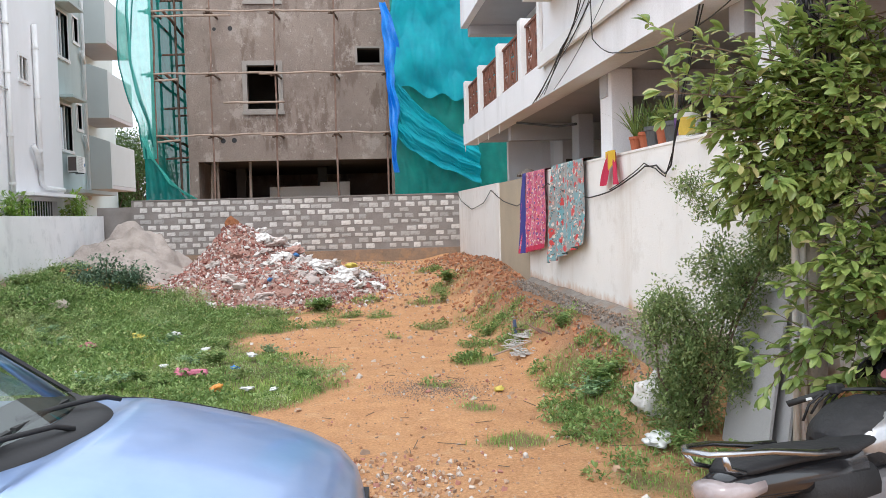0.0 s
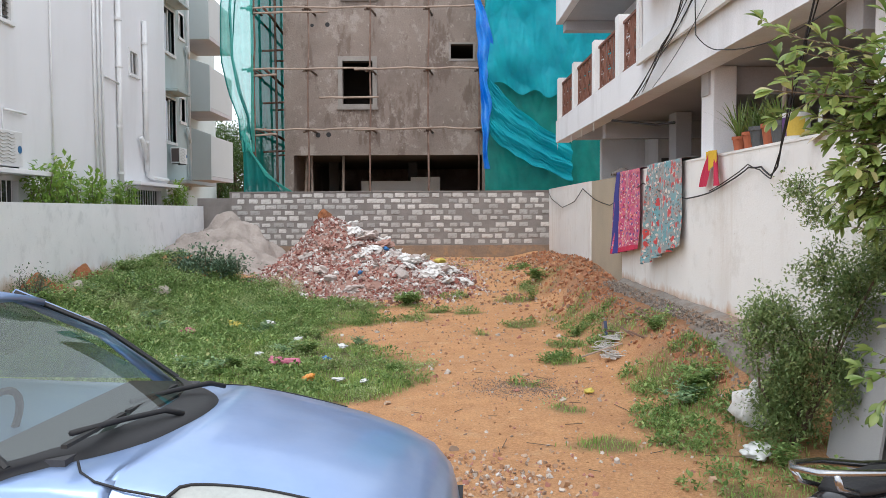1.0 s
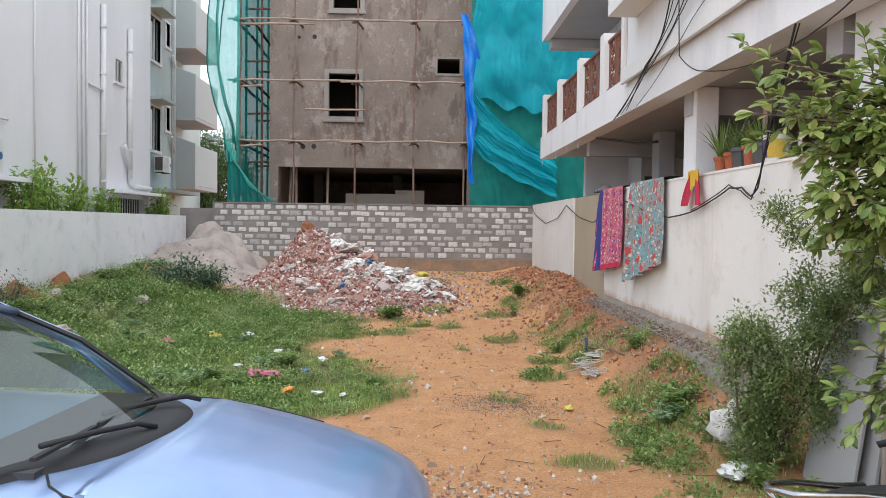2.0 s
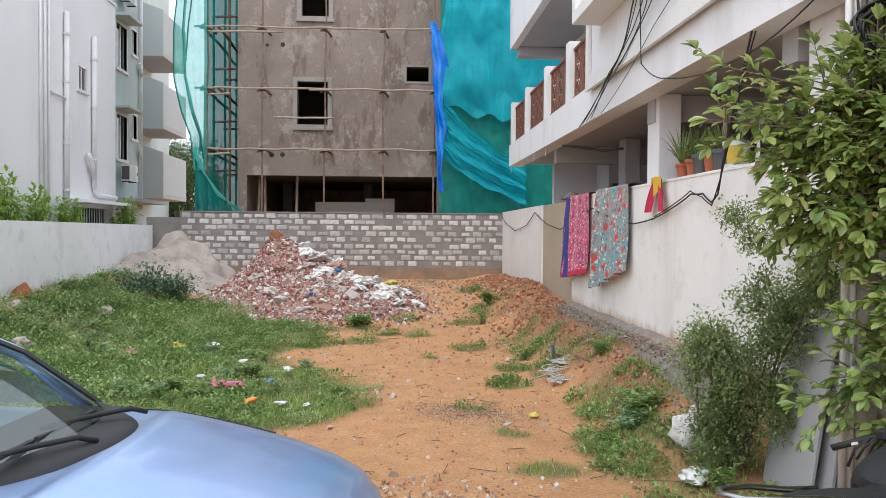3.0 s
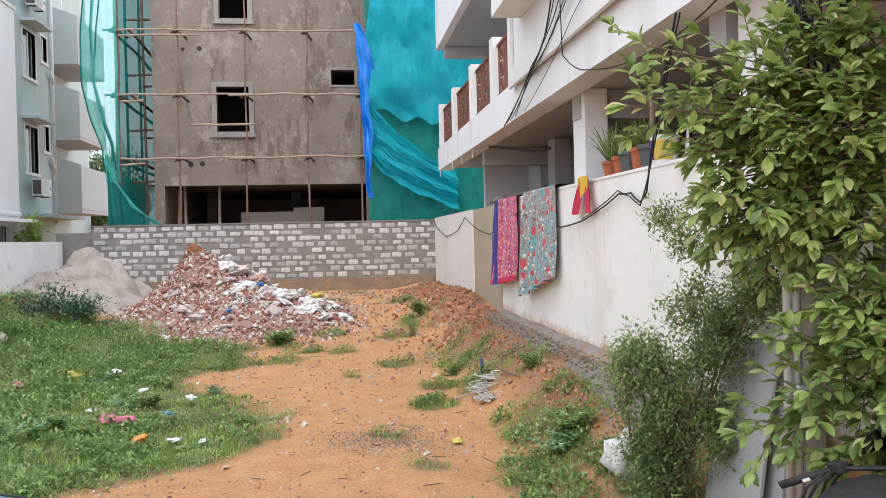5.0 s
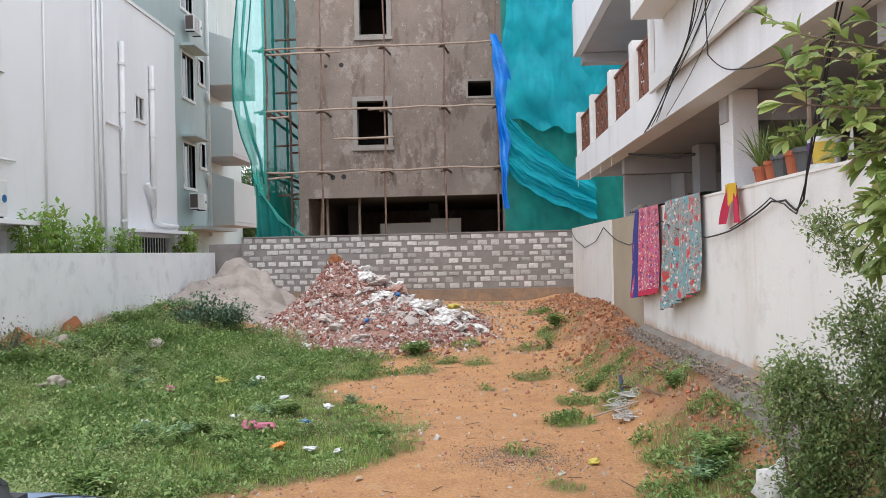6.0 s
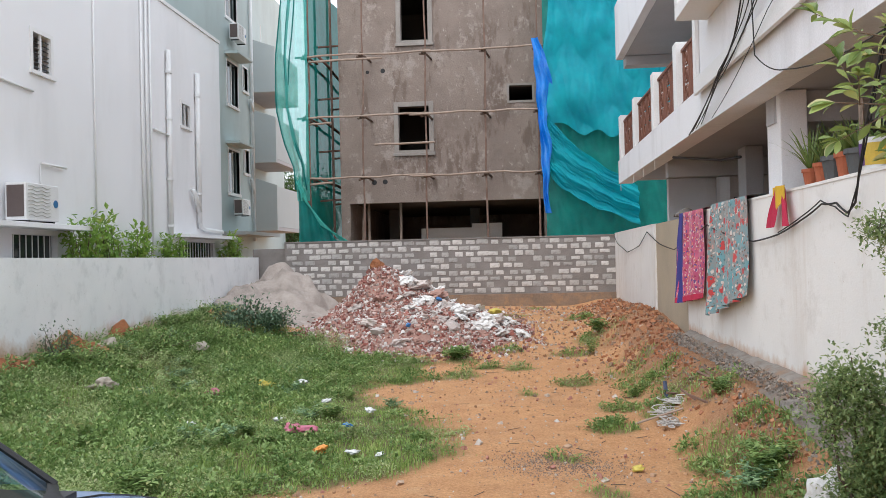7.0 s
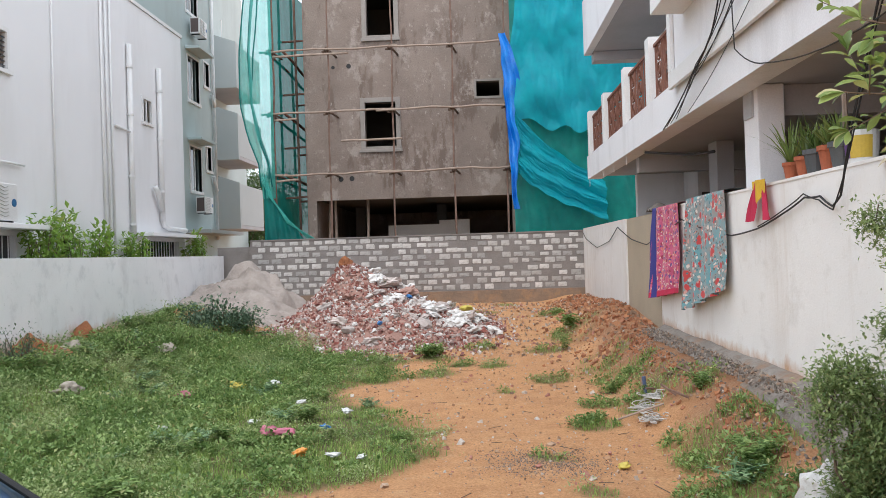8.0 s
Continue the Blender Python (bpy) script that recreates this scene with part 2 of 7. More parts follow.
def box(bm, x0, x1, y0, y1, z0, z1, turn=None):
    c = Vector(((x0 + x1) / 2, (y0 + y1) / 2, (z0 + z1) / 2))
    m = Matrix.Translation(c) @ (turn or Matrix()) @ Matrix.Diagonal((abs(x1 - x0), abs(y1 - y0), abs(z1 - z0), 1))
    return bmesh.ops.create_cube(bm, size=1, matrix=m)["verts"]


def boxes(*rows):
    bm = bmesh.new()
    for r in rows:
        box(bm, *r)
    return bm


def tube(bm, pts, r, seg=8, caps=True):
    """A round bar along the points; r is a number or one per point."""
    pts = [Vector(p) for p in pts]
    rad = r if isinstance(r, (list, tuple)) else [r] * len(pts)
    rings, side = [], None
    for i, p in enumerate(pts):
        d = (pts[min(i + 1, len(pts) - 1)] - pts[max(i - 1, 0)]).normalized()
        if side is None:
            side = d.orthogonal().normalized()
        side = (side - d * side.dot(d)).normalized()
        up = d.cross(side)
        rings.append([bm.verts.new(p + (side * math.cos(k * 2 * math.pi / seg) + up * math.sin(k * 2 * math.pi / seg)) * rad[i])
                      for k in range(seg)])
    for a, b in zip(rings, rings[1:]):
        for k in range(seg):
            bm.faces.new((a[k], a[(k + 1) % seg], b[(k + 1) % seg], b[k]))
    if caps:
        bm.faces.new(rings[0][::-1])
        bm.faces.new(rings[-1])


def tubes(r, seg, *lines):
    bm = bmesh.new()
    for pts in lines:
        tube(bm, pts, r, seg)
    return bm


def pierced(us, vs, holes, place):
    """A slab of thickness 0 to 1 with openings. us, vs: its extent; holes: (u0, u1, v0, v1); place(u, v, w) gives the point."""
    gu = sorted({*us, *[h[0] for h in holes], *[h[1] for h in holes]})
    gv = sorted({*vs, *[h[2] for h in holes], *[h[3] for h in holes]})
    bm = bmesh.new()
    known = {}

    def vert(i, j, w):
        if (i, j, w) not in known:
            known[i, j, w] = bm.verts.new(place(gu[i], gv[j], w))
        return known[i, j, w]

    def full(i, j):
        if not (0 <= i < len(gu) - 1 and 0 <= j < len(gv) - 1):
            return False
        u, v = (gu[i] + gu[i + 1]) / 2, (gv[j] + gv[j + 1]) / 2
        return not any(h[0] < u < h[1] and h[2] < v < h[3] for h in holes)

    for i in range(len(gu) - 1):
        for j in range(len(gv) - 1):
            if not full(i, j):
                continue
            for w in (0, 1):
                bm.faces.new((vert(i, j, w), vert(i + 1, j, w), vert(i + 1, j + 1, w), vert(i, j + 1, w)))
            for di, dj, e in ((-1, 0, ((i, j), (i, j + 1))), (1, 0, ((i + 1, j), (i + 1, j + 1))),
                              (0, -1, ((i, j), (i + 1, j))), (0, 1, ((i, j + 1), (i + 1, j + 1)))):
                if not full(i + di, j + dj):
                    (a, b), (c, d) = e
                    bm.faces.new((vert(a, b, 0), vert(c, d, 0), vert(c, d, 1), vert(a, b, 1)))
    return bm


def ease(a, b, x):
    t = min(1.0, max(0.0, (x - a) / (b - a)))
    return t * t * (3 - 2 * t)


def rumple(x, y, s):
    return noise.noise(Vector((x * s, y * s, 3.7)))


# ---- ground ----
def height(x, y):
    z = 0.55 * ease(10.5, 19.0, y)
    z += ease(-3.6, -6.4, x) * 0.46 * ease(4.0, 9.0, y) * (1 - 0.2 * ease(14, 19, y))
    z += ease(1.4, 2.35, x) * (0.5 - 0.35 * ease(11, 19, y)) * ease(3.0, 7.0, y)
    z += 0.2 * math.exp(-((x - 2.3) / 0.7) ** 2 - ((y - 14.0) / 2.2) ** 2)
    z -= 0.07 * ease(2.8, 1.8, y)
    if 1.0 < y < 21 and -8 < x < 4:
        z += 0.035 * rumple(x, y, 0.9) + 0.014 * rumple(x, y, 4.0)
    return z


GRASS_EDGE = [(3.6, -2.9), (5.0, -2.0), (5.5, -1.3), (6.4, -0.5), (7.4, -0.75), (8.6, -1.3), (9.8, -2.1), (11.0, -1.75), (12.4, -1.3), (13.2, -2.2), (14.2, -3.9), (16.0, -5.6)]


EAST_PATCHES = ((1.6, 14.0, 0.45, 0.9), (1.7, 11.3, 0.45, 0.7), (1.72, 9.7, 0.36, 0.9), (1.8, 8.4, 0.4, 0.75), (1.14, 7.75, 0.22, 0.25), (1.78, 5.8, 0.46, 1.0),
                (1.66, 4.5, 0.5, 0.95), (1.85, 3.1, 0.75, 0.7), (2.25, 5.7, 0.16, 0.4), (2.2, 4.2, 0.4, 0.7), (2.1, 7.4, 0.2, 0.35))


def along(rows, y):
    return float(np.interp(y, [r[0] for r in rows], [r[1] for r in rows]))


def green(x, y):
    """How thickly the plot is grown over, 0 to 1."""
    w = 0.28 * rumple(x + 9, y, 1.6) + 0.12 * rumple(x, y + 5, 5.0)
    g = 0.0
    if 3.3 < y < 16.2:
        g = ease(0.25, -0.3, x + w - along(GRASS_EDGE, y)) * ease(16.2, 14.5, y)
    if 2.2 < y < 16 and 0.5 < x < 2.55:
        for cx, cy, rx, ry in EAST_PATCHES:
            q = math.hypot((x - cx + 0.8 * w) / rx, (y - cy + 1.2 * w) / ry)
            g = max(g, ease(1.1, 0.7, q) * (0.5 + 0.7 * rumple(x, y, 2.6)))
    for cx, cy, r in ((1.3, 16.4, 0.4), (-1.55, 10.85, 0.5), (-0.7, 11.3, 0.45), (-0.9, 12.6, 0.4), (0.6, 18.6, 0.4), (-0.55, 12.0, 0.3), (0.2, 11.8, 0.3),
                      (-1.0, 11.1, 0.3), (0.95, 10.6, 0.4), (0.3, 9.7, 0.22), (1.05, 7.5, 0.3), (0.8, 5.2, 0.25), (-0.1, 13.4, 0.35), (0.5, 6.3, 0.2), (1.2, 8.7, 0.35), (0.0, 17.0, 0.4), (1.0, 13.0, 0.3), (0.9, 4.1, 0.3)):
        g = max(g, ease(1.0, 0.4, math.hypot(x - cx + w, y - cy) / r) * 0.8)
    return max(0.0, min(1.0, g))


def ground_sheet():
    xs = [-400, -120, -40, -18, -10] + list(np.arange(-8, 4.01, 0.09)) + [6, 12, 25, 60, 150, 400]
    ys = [-400, -120, -40, -15, -5, -2] + list(np.arange(0, 21.01, 0.09)) + [24, 30, 45, 80, 160, 400]
    verts = [(x, y, height(x, y)) for y in ys for x in xs]
    nx = len(xs)
    faces = [(j * nx + i, j * nx + i + 1, (j + 1) * nx + i + 1, (j + 1) * nx + i) for j in range(len(ys) - 1) for i in range(nx - 1)]
    me = bpy.data.meshes.new("ground")
    me.from_pydata(verts, [], faces)
    a = me.attributes.new("growth", "FLOAT", "POINT")
    a.data.foreach_set("value", [green(x, y) if (2 < y < 20 and -8 < x < 4) else 0.0 for y in ys for x in xs])
    e = me.attributes.new("bank", "FLOAT", "POINT")
    e.data.foreach_set("value", [ease(1.55, 2.0, x + 0.5 * rumple(x, y, 2.0)) * ease(4.4, 6.0, y) * ease(19, 17.5, y) * 0.9 if (2 < y < 20 and 1 < x < 4) else 0.0 for y in ys for x in xs])
    me.shade_smooth()
    m, t, p = nodes_of("orange plot soil")
    v = coords(t)
    big = ramp(t, noise_of(t, v, 0.5, 6.0), 0.35, 0.65)
    mid = ramp(t, noise_of(t, v, 3.5, 6.0, 0.7), 0.35, 0.7)
    soil = blend(t, big, (0.74, 0.39, 0.17), (0.63, 0.36, 0.185))
    soil = blend(t, mid, soil, (0.47, 0.22, 0.09))
    tread = ramp(t, noise_of(t, coords(t, (1, 0.45, 1)), 1.4, 9.0, 0.75), 0.52, 0.62)
    soil = blend(t, tread, soil, blend(t, 0.6, soil, (0.36, 0.17, 0.08)))
    pale = ramp(t, noise_of(t, coords(t, (0.8, 1.6, 1)), 2.2, 9.0, 0.75), 0.56, 0.66)
    soil = blend(t, pale, soil, (0.68, 0.44, 0.25))
    grit = add(t, "ShaderNodeTexVoronoi", Scale=32.0)
    t.links.new(v, grit.inputs["Vector"])
    pebble = ramp(t, grit.outputs["Distance"], 0.2, 0.1)
    sparse = ramp(t, noise_of(t, v, 6.0, 2.0), 0.45, 0.58)
    k = t.nodes.new("ShaderNodeMath")
    k.operation = "MULTIPLY"
    t.links.new(pebble, k.inputs[0])
    t.links.new(sparse, k.inputs[1])
    soil = blend(t, k.outputs[0], soil, (0.6, 0.48, 0.38))
    dark_grit = add(t, "ShaderNodeTexVoronoi", Scale=19.0)
    t.links.new(v, dark_grit.inputs["Vector"])
    k2 = t.nodes.new("ShaderNodeMath")
    k2.operation = "MULTIPLY"
    t.links.new(ramp(t, dark_grit.outputs["Distance"], 0.24, 0.14), k2.inputs[0])
    t.links.new(ramp(t, noise_of(t, v, 3.1, 4.0), 0.5, 0.6), k2.inputs[1])
    soil = blend(t, k2.outputs[0], soil, (0.22, 0.11, 0.055))
    dustier = ramp(t, noise_of(t, v, 45.0, 6.0, 0.8), 0.38, 0.66)
    soil = blend(t, 0.5, soil, blend(t, dustier, (0.28, 0.115, 0.045), (0.8, 0.46, 0.235)))
    earth = t.nodes.new("ShaderNodeAttribute")
    earth.attribute_name = "bank"
    soil = blend(t, earth.outputs["Fac"], soil, blend(t, mid, blend(t, dustier, (0.2, 0.1, 0.055), (0.5, 0.3, 0.18)), (0.34, 0.14, 0.06)))
    grow = t.nodes.new("ShaderNodeAttribute")
    grow.attribute_name = "growth"
    mould = blend(t, mid, (0.1, 0.11, 0.04), (0.22, 0.16, 0.08))
    col = blend(t, grow.outputs["Fac"], soil, mould)
    t.links.new(col, p.inputs["Base Color"])
    p.inputs["Roughness"].default_value = 0.95
    bump(t, p, noise_of(t, v, 18.0, 8.0, 0.8), 0.9, 0.04)
    return tagged(link_mesh("ground", me, m), "bare orange soil of an empty plot with grown-over sides", "ground", kind="structure")


ground_sheet()

# ---- boundary walls ----
RW = 2.6
wall_east = part("wall_east", boxes((RW, RW + 0.2, 14.0, 19.7, 0.2, 2.31), (RW + 0.004, RW + 0.2, 2.75, 11.3, 0.0, 2.34)), M_WHITEWALL)
tagged(wall_east, "white painted boundary wall with mud-splashed foot", "wall", kind="structure")
tan = part("tan_panel", boxes((RW + 0.03, RW + 0.2, 11.3, 14.0, 0.2, 2.33)), M_TAN, wall_east, "unpainted tan plaster stretch")
cop = part("coping", boxes((RW - 0.004, RW + 0.205, 2.75, 11.3, 2.34, 2.365), (RW - 0.004, RW + 0.205, 14.0, 19.7, 2.31, 2.335)), M_WHITEWALL, wall_east)

foot = bmesh.new()
ys = np.arange(4.7, 11.3, 0.1)
rows = []
for y in ys:
    out = 0.33 + 0.1 * rumple(y, 1, 1.7) + 0.04 * rumple(y, 4, 6.0)
    rows.append([foot.verts.new((RW - f * out, y, z - 0.06 * f + (0.02 + 0.05 * min(1, max(0, f) * 2)) * rumple(f * 2, y, 4.0) + 0.05 * rumple(f * 5, y, 11.0) * max(0, f))) for f, z in
                 ((-0.02, 0.67), (0.25, 0.655), (0.6, 0.6), (0.85, 0.55), (1.0, 0.46), (1.03, 0.05))])
for a, b in zip(rows, rows[1:]):
    for k in range(5):
        foot.faces.new((a[k], a[k + 1], b[k + 1], b[k]))
footing = part("wall_footing", foot, M_ASH, None, smooth=True)
tagged(footing, "crumbling grey cement footing along the white wall", "footing", kind="structure")

LW = -6.56
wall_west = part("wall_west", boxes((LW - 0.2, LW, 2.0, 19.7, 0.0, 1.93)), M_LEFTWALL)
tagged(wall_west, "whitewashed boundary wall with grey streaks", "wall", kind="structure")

wall_north = part("wall_north", boxes((-5.87, RW, 19.712, 19.9, 0.2, 2.275)), M_MORTAR)
tagged(wall_north, "grey concrete block wall with smeared mortar joints", "wall", kind="structure")
part("plinth", boxes((-5.87, RW, 19.66, 19.711, 0.2, 0.86)), M_PLINTH, wall_north, "mud-stained plinth course")
part("cap", boxes((-5.87, RW, 19.69, 19.91, 2.276, 2.305)), M_MORTAR, wall_north)
low = part("wall_north_low", boxes((LW - 0.2, -5.88, 19.85, 20.0, 0.2, 2.14)), M_MORTAR)
tagged(low, "dark grey block wall between the corner walls", "wall", kind="structure")

# ---- the building under construction ----
FY = 21.2
raw = thing("building_under_construction", (-1.5, FY, 0), "unfinished brown cement-rendered building behind the block wall", "building")
FX0, FX1 = -4.66, 5.2
holes = [(-4.41, 0.92, 0.0, 3.36), (-3.01, -2.17, 4.79, 5.99), (-2.9, -2.15, 7.82, 9.25), (0.04, 0.67, 6.05, 6.46)]
front = part("facade", pierced((FX0, FX1), (0.0, 12.8), holes, lambda u, v, w: (u, FY + 0.23 * w, v)), M_RENDER, raw)
part("side_wall", boxes((FX0, FX0 + 0.23, FY + 0.234, 30.0, 0.0, 12.8), (FX1 - 0.23, FX1, FY + 0.234, 30.0, 0.0, 12.8),
                        (FX0 + 0.234, FX1 - 0.234, 29.77, 30.0, 0.0, 12.8)), M_RENDER, raw)
# Interior slabs, walls and columns are coloured dark in place of shade.
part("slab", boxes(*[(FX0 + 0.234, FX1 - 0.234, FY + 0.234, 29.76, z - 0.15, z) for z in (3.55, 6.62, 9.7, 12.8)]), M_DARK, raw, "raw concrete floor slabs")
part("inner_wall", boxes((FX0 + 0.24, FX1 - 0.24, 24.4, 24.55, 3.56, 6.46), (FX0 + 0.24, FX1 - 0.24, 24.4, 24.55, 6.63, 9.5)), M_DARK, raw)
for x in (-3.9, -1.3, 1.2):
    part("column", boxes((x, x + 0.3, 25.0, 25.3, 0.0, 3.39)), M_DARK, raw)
part("ledge", boxes((-2.76, -0.27, 24.0, 24.25, 0.0, 2.73), (-1.19, -0.27, 23.96, 24.25, 2.73, 2.85)), M_PALEBLOCK, raw, "pale low wall in the open ground floor")


def window_surround(x0, x1, z0, z1, sill):
    w = 0.13
    s = part("window_surround", boxes((x0 - w, x0, FY - 0.035, FY + 0.1, z0 - w, z1 + w), (x1, x1 + w, FY - 0.035, FY + 0.1, z0 - w, z1 + w),
                                      (x0, x1, FY - 0.035, FY + 0.1, z1, z1 + w), (x0, x1, FY - 0.035, FY + 0.1, z0 - w, z0)), M_SURROUND, raw)
    soft(s, 0.008)
    if sill:
        soft(part("sill", boxes((x0 - w - 0.03, x1 + w + 0.03, FY - 0.07, FY - 0.036, z0 - w - 0.03, z0 - w + 0.05)), M_SURROUND, s), 0.01)


window_surround(-3.01, -2.17, 4.79, 5.99, True)
window_surround(-2.9, -2.15, 7.82, 9.25, True)
part("vent_surround", boxes((-0.02, 0.04, FY - 0.02, FY + 0.1, 5.99, 6.52), (0.67, 0.73, FY - 0.02, FY + 0.1, 5.99, 6.52),
                            (0.04, 0.67, FY - 0.02, FY + 0.1, 6.46, 6.52), (0.04, 0.67, FY - 0.02, FY + 0.1, 5.99, 6.05)), M_SURROUND, raw)
# Black discs on the render imitate the shade inside the pipe holes.
for x, z, r in ((-3.85, 6.99, 0.05), (-3.42, 7.01, 0.065), (-3.72, 3.93, 0.07), (-3.42, 3.94, 0.07)):
    bm = bmesh.new()
    tube(bm, [(x, FY - 0.004, z), (x, FY + 0.03, z)], r, 12)
    part("pipe_hole", bm, M_BLACK, raw, "black disc in place of a shaded pipe hole")


# ---- scaffold ----
def crooked(a, b, n, amp, seed):
    a, b = Vector(a), Vector(b)
    out = []
    for i in range(n + 1):
        p = a.lerp(b, i / n)
        q = Vector((noise.noise(Vector((i * 0.6, seed, 0))), noise.noise(Vector((i * 0.6, seed, 7))), noise.noise(Vector((i * 0.6, seed, 13)))))
        out.append(p + q * amp)
    return out


scaf = thing("scaffold", (-2.2, 20.35, 0.5), "bamboo and wood pole scaffold lashed with rope", "scaffold")
seed = 0
SY = 20.4
joints = []
for x, top, r in ((-5.4, 6.0, 0.045), (-5.33, 9.6, 0.027), (-3.87, 9.6, 0.024), (-2.19, 9.6, 0.025), (-0.6, 9.6, 0.027), (0.78, 9.6, 0.026)):
    seed += 1
    bm = bmesh.new()
    tube(bm, crooked((x, SY, 0.4), (x + 0.03, SY, top), 14, 0.035, seed * 3.1), [r * (1.1 - 0.02 * i) for i in range(15)], 8)
    part("upright", bm, M_POLE, scaf, smooth=True)
for z, x0, x1 in ((3.97, -5.62, 0.9), (5.6, -5.62, 1.05), (7.25, -5.65, 0.95)):
    for k, (a, b) in enumerate(((x0, -2.0), (-2.6, x1))):
        seed += 1
        bm = bmesh.new()
        tube(bm, crooked((a, SY - 0.075 - 0.02 * k, z + 0.02), (b, SY - 0.075 - 0.02 * k, z + 0.05), 10, 0.05, seed * 2.3), 0.027, 8)
        part("ledger", bm, M_POLEPALE, scaf, smooth=True)
    for x in (-5.37, -3.87, -2.19, -0.6, 0.78):
        bm = bmesh.new()
        for q in range(3):
            bmesh.ops.create_icosphere(bm, subdivisions=1, radius=0.05, matrix=Matrix.Translation((x + 0.03 * (q - 1), SY - 0.05, z + 0.03 + 0.03 * (q % 2))) @ Matrix.Diagonal((1, 0.9, 1.2, 1)))
        tube(bm, [(x - 0.1, SY - 0.1, z - 0.04), (x + 0.03, SY + 0.3, z + 0.06), (x + 0.12, FY - 0.003, z + 0.02)], 0.03, 6)
        part("lashing", bm, M_ROPE, scaf, "rope lashing with a short putlog", True)
    # poles that run back along the side of the building
    for dx in (-0.05, 0.35):
        seed += 1
        bm = bmesh.new()
        tube(bm, crooked((-5.4 + dx, SY, z + 0.05), (-5.4 + dx, 29.0, z - 0.1), 8, 0.05, seed), 0.04, 7)
        part("side_ledger", bm, M_POLE, scaf, smooth=True)
for z, a, b in ((4.85, -3.55, -1.95), (7.13, -5.3, -3.3), (5.45, -5.3, -4.7), (3.85, -5.3, -4.7)):
    bm = bmesh.new()
    tube(bm, crooked((a, SY - 0.06, z), (b, SY - 0.06, z + 0.03), 5, 0.02, z * 9), 0.03, 7)
    part("short_pole", bm, M_POLEPALE, scaf, smooth=True)
for y in (21.8, 23.4, 25.2, 27.2):
    for x in (-5.45, -5.0):
        seed += 1
        bm = bmesh.new()
        tube(bm, crooked((x, y, 0.4), (x, y, 9.8), 8, 0.04, seed), 0.035, 7)
        part("side_upright", bm, M_POLE, scaf, smooth=True)
    for z in (3.5, 4.9, 6.4, 7.9):
        bm = bmesh.new()
        tube(bm, [(-5.5, y, z), (-4.64, y + 0.1, z + 0.05)], 0.03, 6)
        part("putlog", bm, M_POLE, scaf)
for x, lean in ((-4.25, 0.12), (-3.95, -0.05), (-3.1, 0.02)):
    bm = bmesh.new()
    tube(bm, [(x, 21.7, 0.2), (x + lean, 21.8, 3.38)], 0.04, 7)
    part("prop", bm, M_POLEPALE, scaf)


# ---- nets on the scaffold ----
def drape(nu, nv, place):
    verts = [place(i / nu, j / nv) for j in range(nv + 1) for i in range(nu + 1)]
    faces = [(j * (nu + 1) + i, j * (nu + 1) + i + 1, (j + 1) * (nu + 1) + i + 1, (j + 1) * (nu + 1) + i) for j in range(nv) for i in range(nu)]
    me = bpy.data.meshes.new("net")
    me.from_pydata(verts, [], faces)
    me.shade_smooth()
    return me


def edge_x(z):
    """The outer edge of the bellying net on the west end."""
    return float(np.interp(z, [2.0, 3.0, 3.6, 4.3, 5.0, 5.9, 7.2, 8.8, 9.8], [-5.6, -5.62, -5.66, -5.72, -5.98, -6.17, -6.16, -5.98, -5.9]))


net = thing("side_net", (-5.7, 20.3, 2.0), "translucent teal shade net bellying off the scaffold", "safety net")


def side_sheet(u, v):
    z = 2.0 + 7.8 * v
    fold = 0.05 * math.sin(u * 37 + 3 * v) + 0.06 * rumple(u * 6, v * 4, 1.0)
    return (-5.44 + 0.16 * ease(3.6, 2.4, z) + fold * 0.6 + 0.2 * u, 20.42 + 8.5 * u, z)


def front_sheet(u, v):
    z = 3.4 + 6.4 * v
    x = edge_x(z) + (-5.3 - edge_x(z)) * u
    return (x, 20.28 - 0.05 * math.sin(u * 19 + 2 * v) - 0.1 * math.sin(u * math.pi), z)


def strip_sheet(u, v):
    z = 3.9 + 5.9 * v
    x = edge_x(z) + 0.2 + 0.1 * math.sin(v * 5) * (1 - v) + 0.09 * u
    return (x, 20.2 + 0.04 * math.sin(u * 9 + v * 4), z)


def low_sheet(u, v):
    top = 3.75 - 1.55 * u
    z = 1.9 + (top - 1.9) * v
    x = -5.62 + 1.12 * u
    return (x, 20.24 + 0.04 * math.sin(u * 25 + v * 3) + 0.03 * rumple(u * 5, v * 5, 1.0), z)


link_mesh("net_side", drape(50, 40, side_sheet), M_TEALDENSE, net)
link_mesh("net_front", drape(24, 50, front_sheet), M_TEALPALE, net, "thin pale teal net")
link_mesh("net_fold", drape(8, 50, strip_sheet), M_TEAL, net, "gathered dark teal fold")
link_mesh("net_low", drape(30, 20, low_sheet), M_TEAL, net)
for k in (0.0, 0.32):
    bm = bmesh.new()
    tube(bm, [(edge_x(z) + 0.015 + k * (1 + 0.2 * math.sin(z)), 20.17, z) for z in np.arange(3.7, 9.81, 0.3)], 0.02, 6)
    part("net_seam", bm, M_TEAL, net, "stitched dark seam", True)
bm = bmesh.new()
for k in range(3):
    tube(bm, [(-5.66 + 0.05 * k, 20.18, 3.95), (-5.45 + 0.04 * k, 20.17, 3.45 - 0.03 * k), (-5.0, 20.17, 2.85 - 0.05 * k), (-4.45 + 0.08 * k, 20.17, 2.3)], 0.022, 6)
part("net_hem", bm, M_TEALPALE, net, "twisted hem ropes", True)

net2 = thing("front_net", (2.2, 20.2, 2.0), "turquoise and green shade net draped over the scaffold", "safety net")


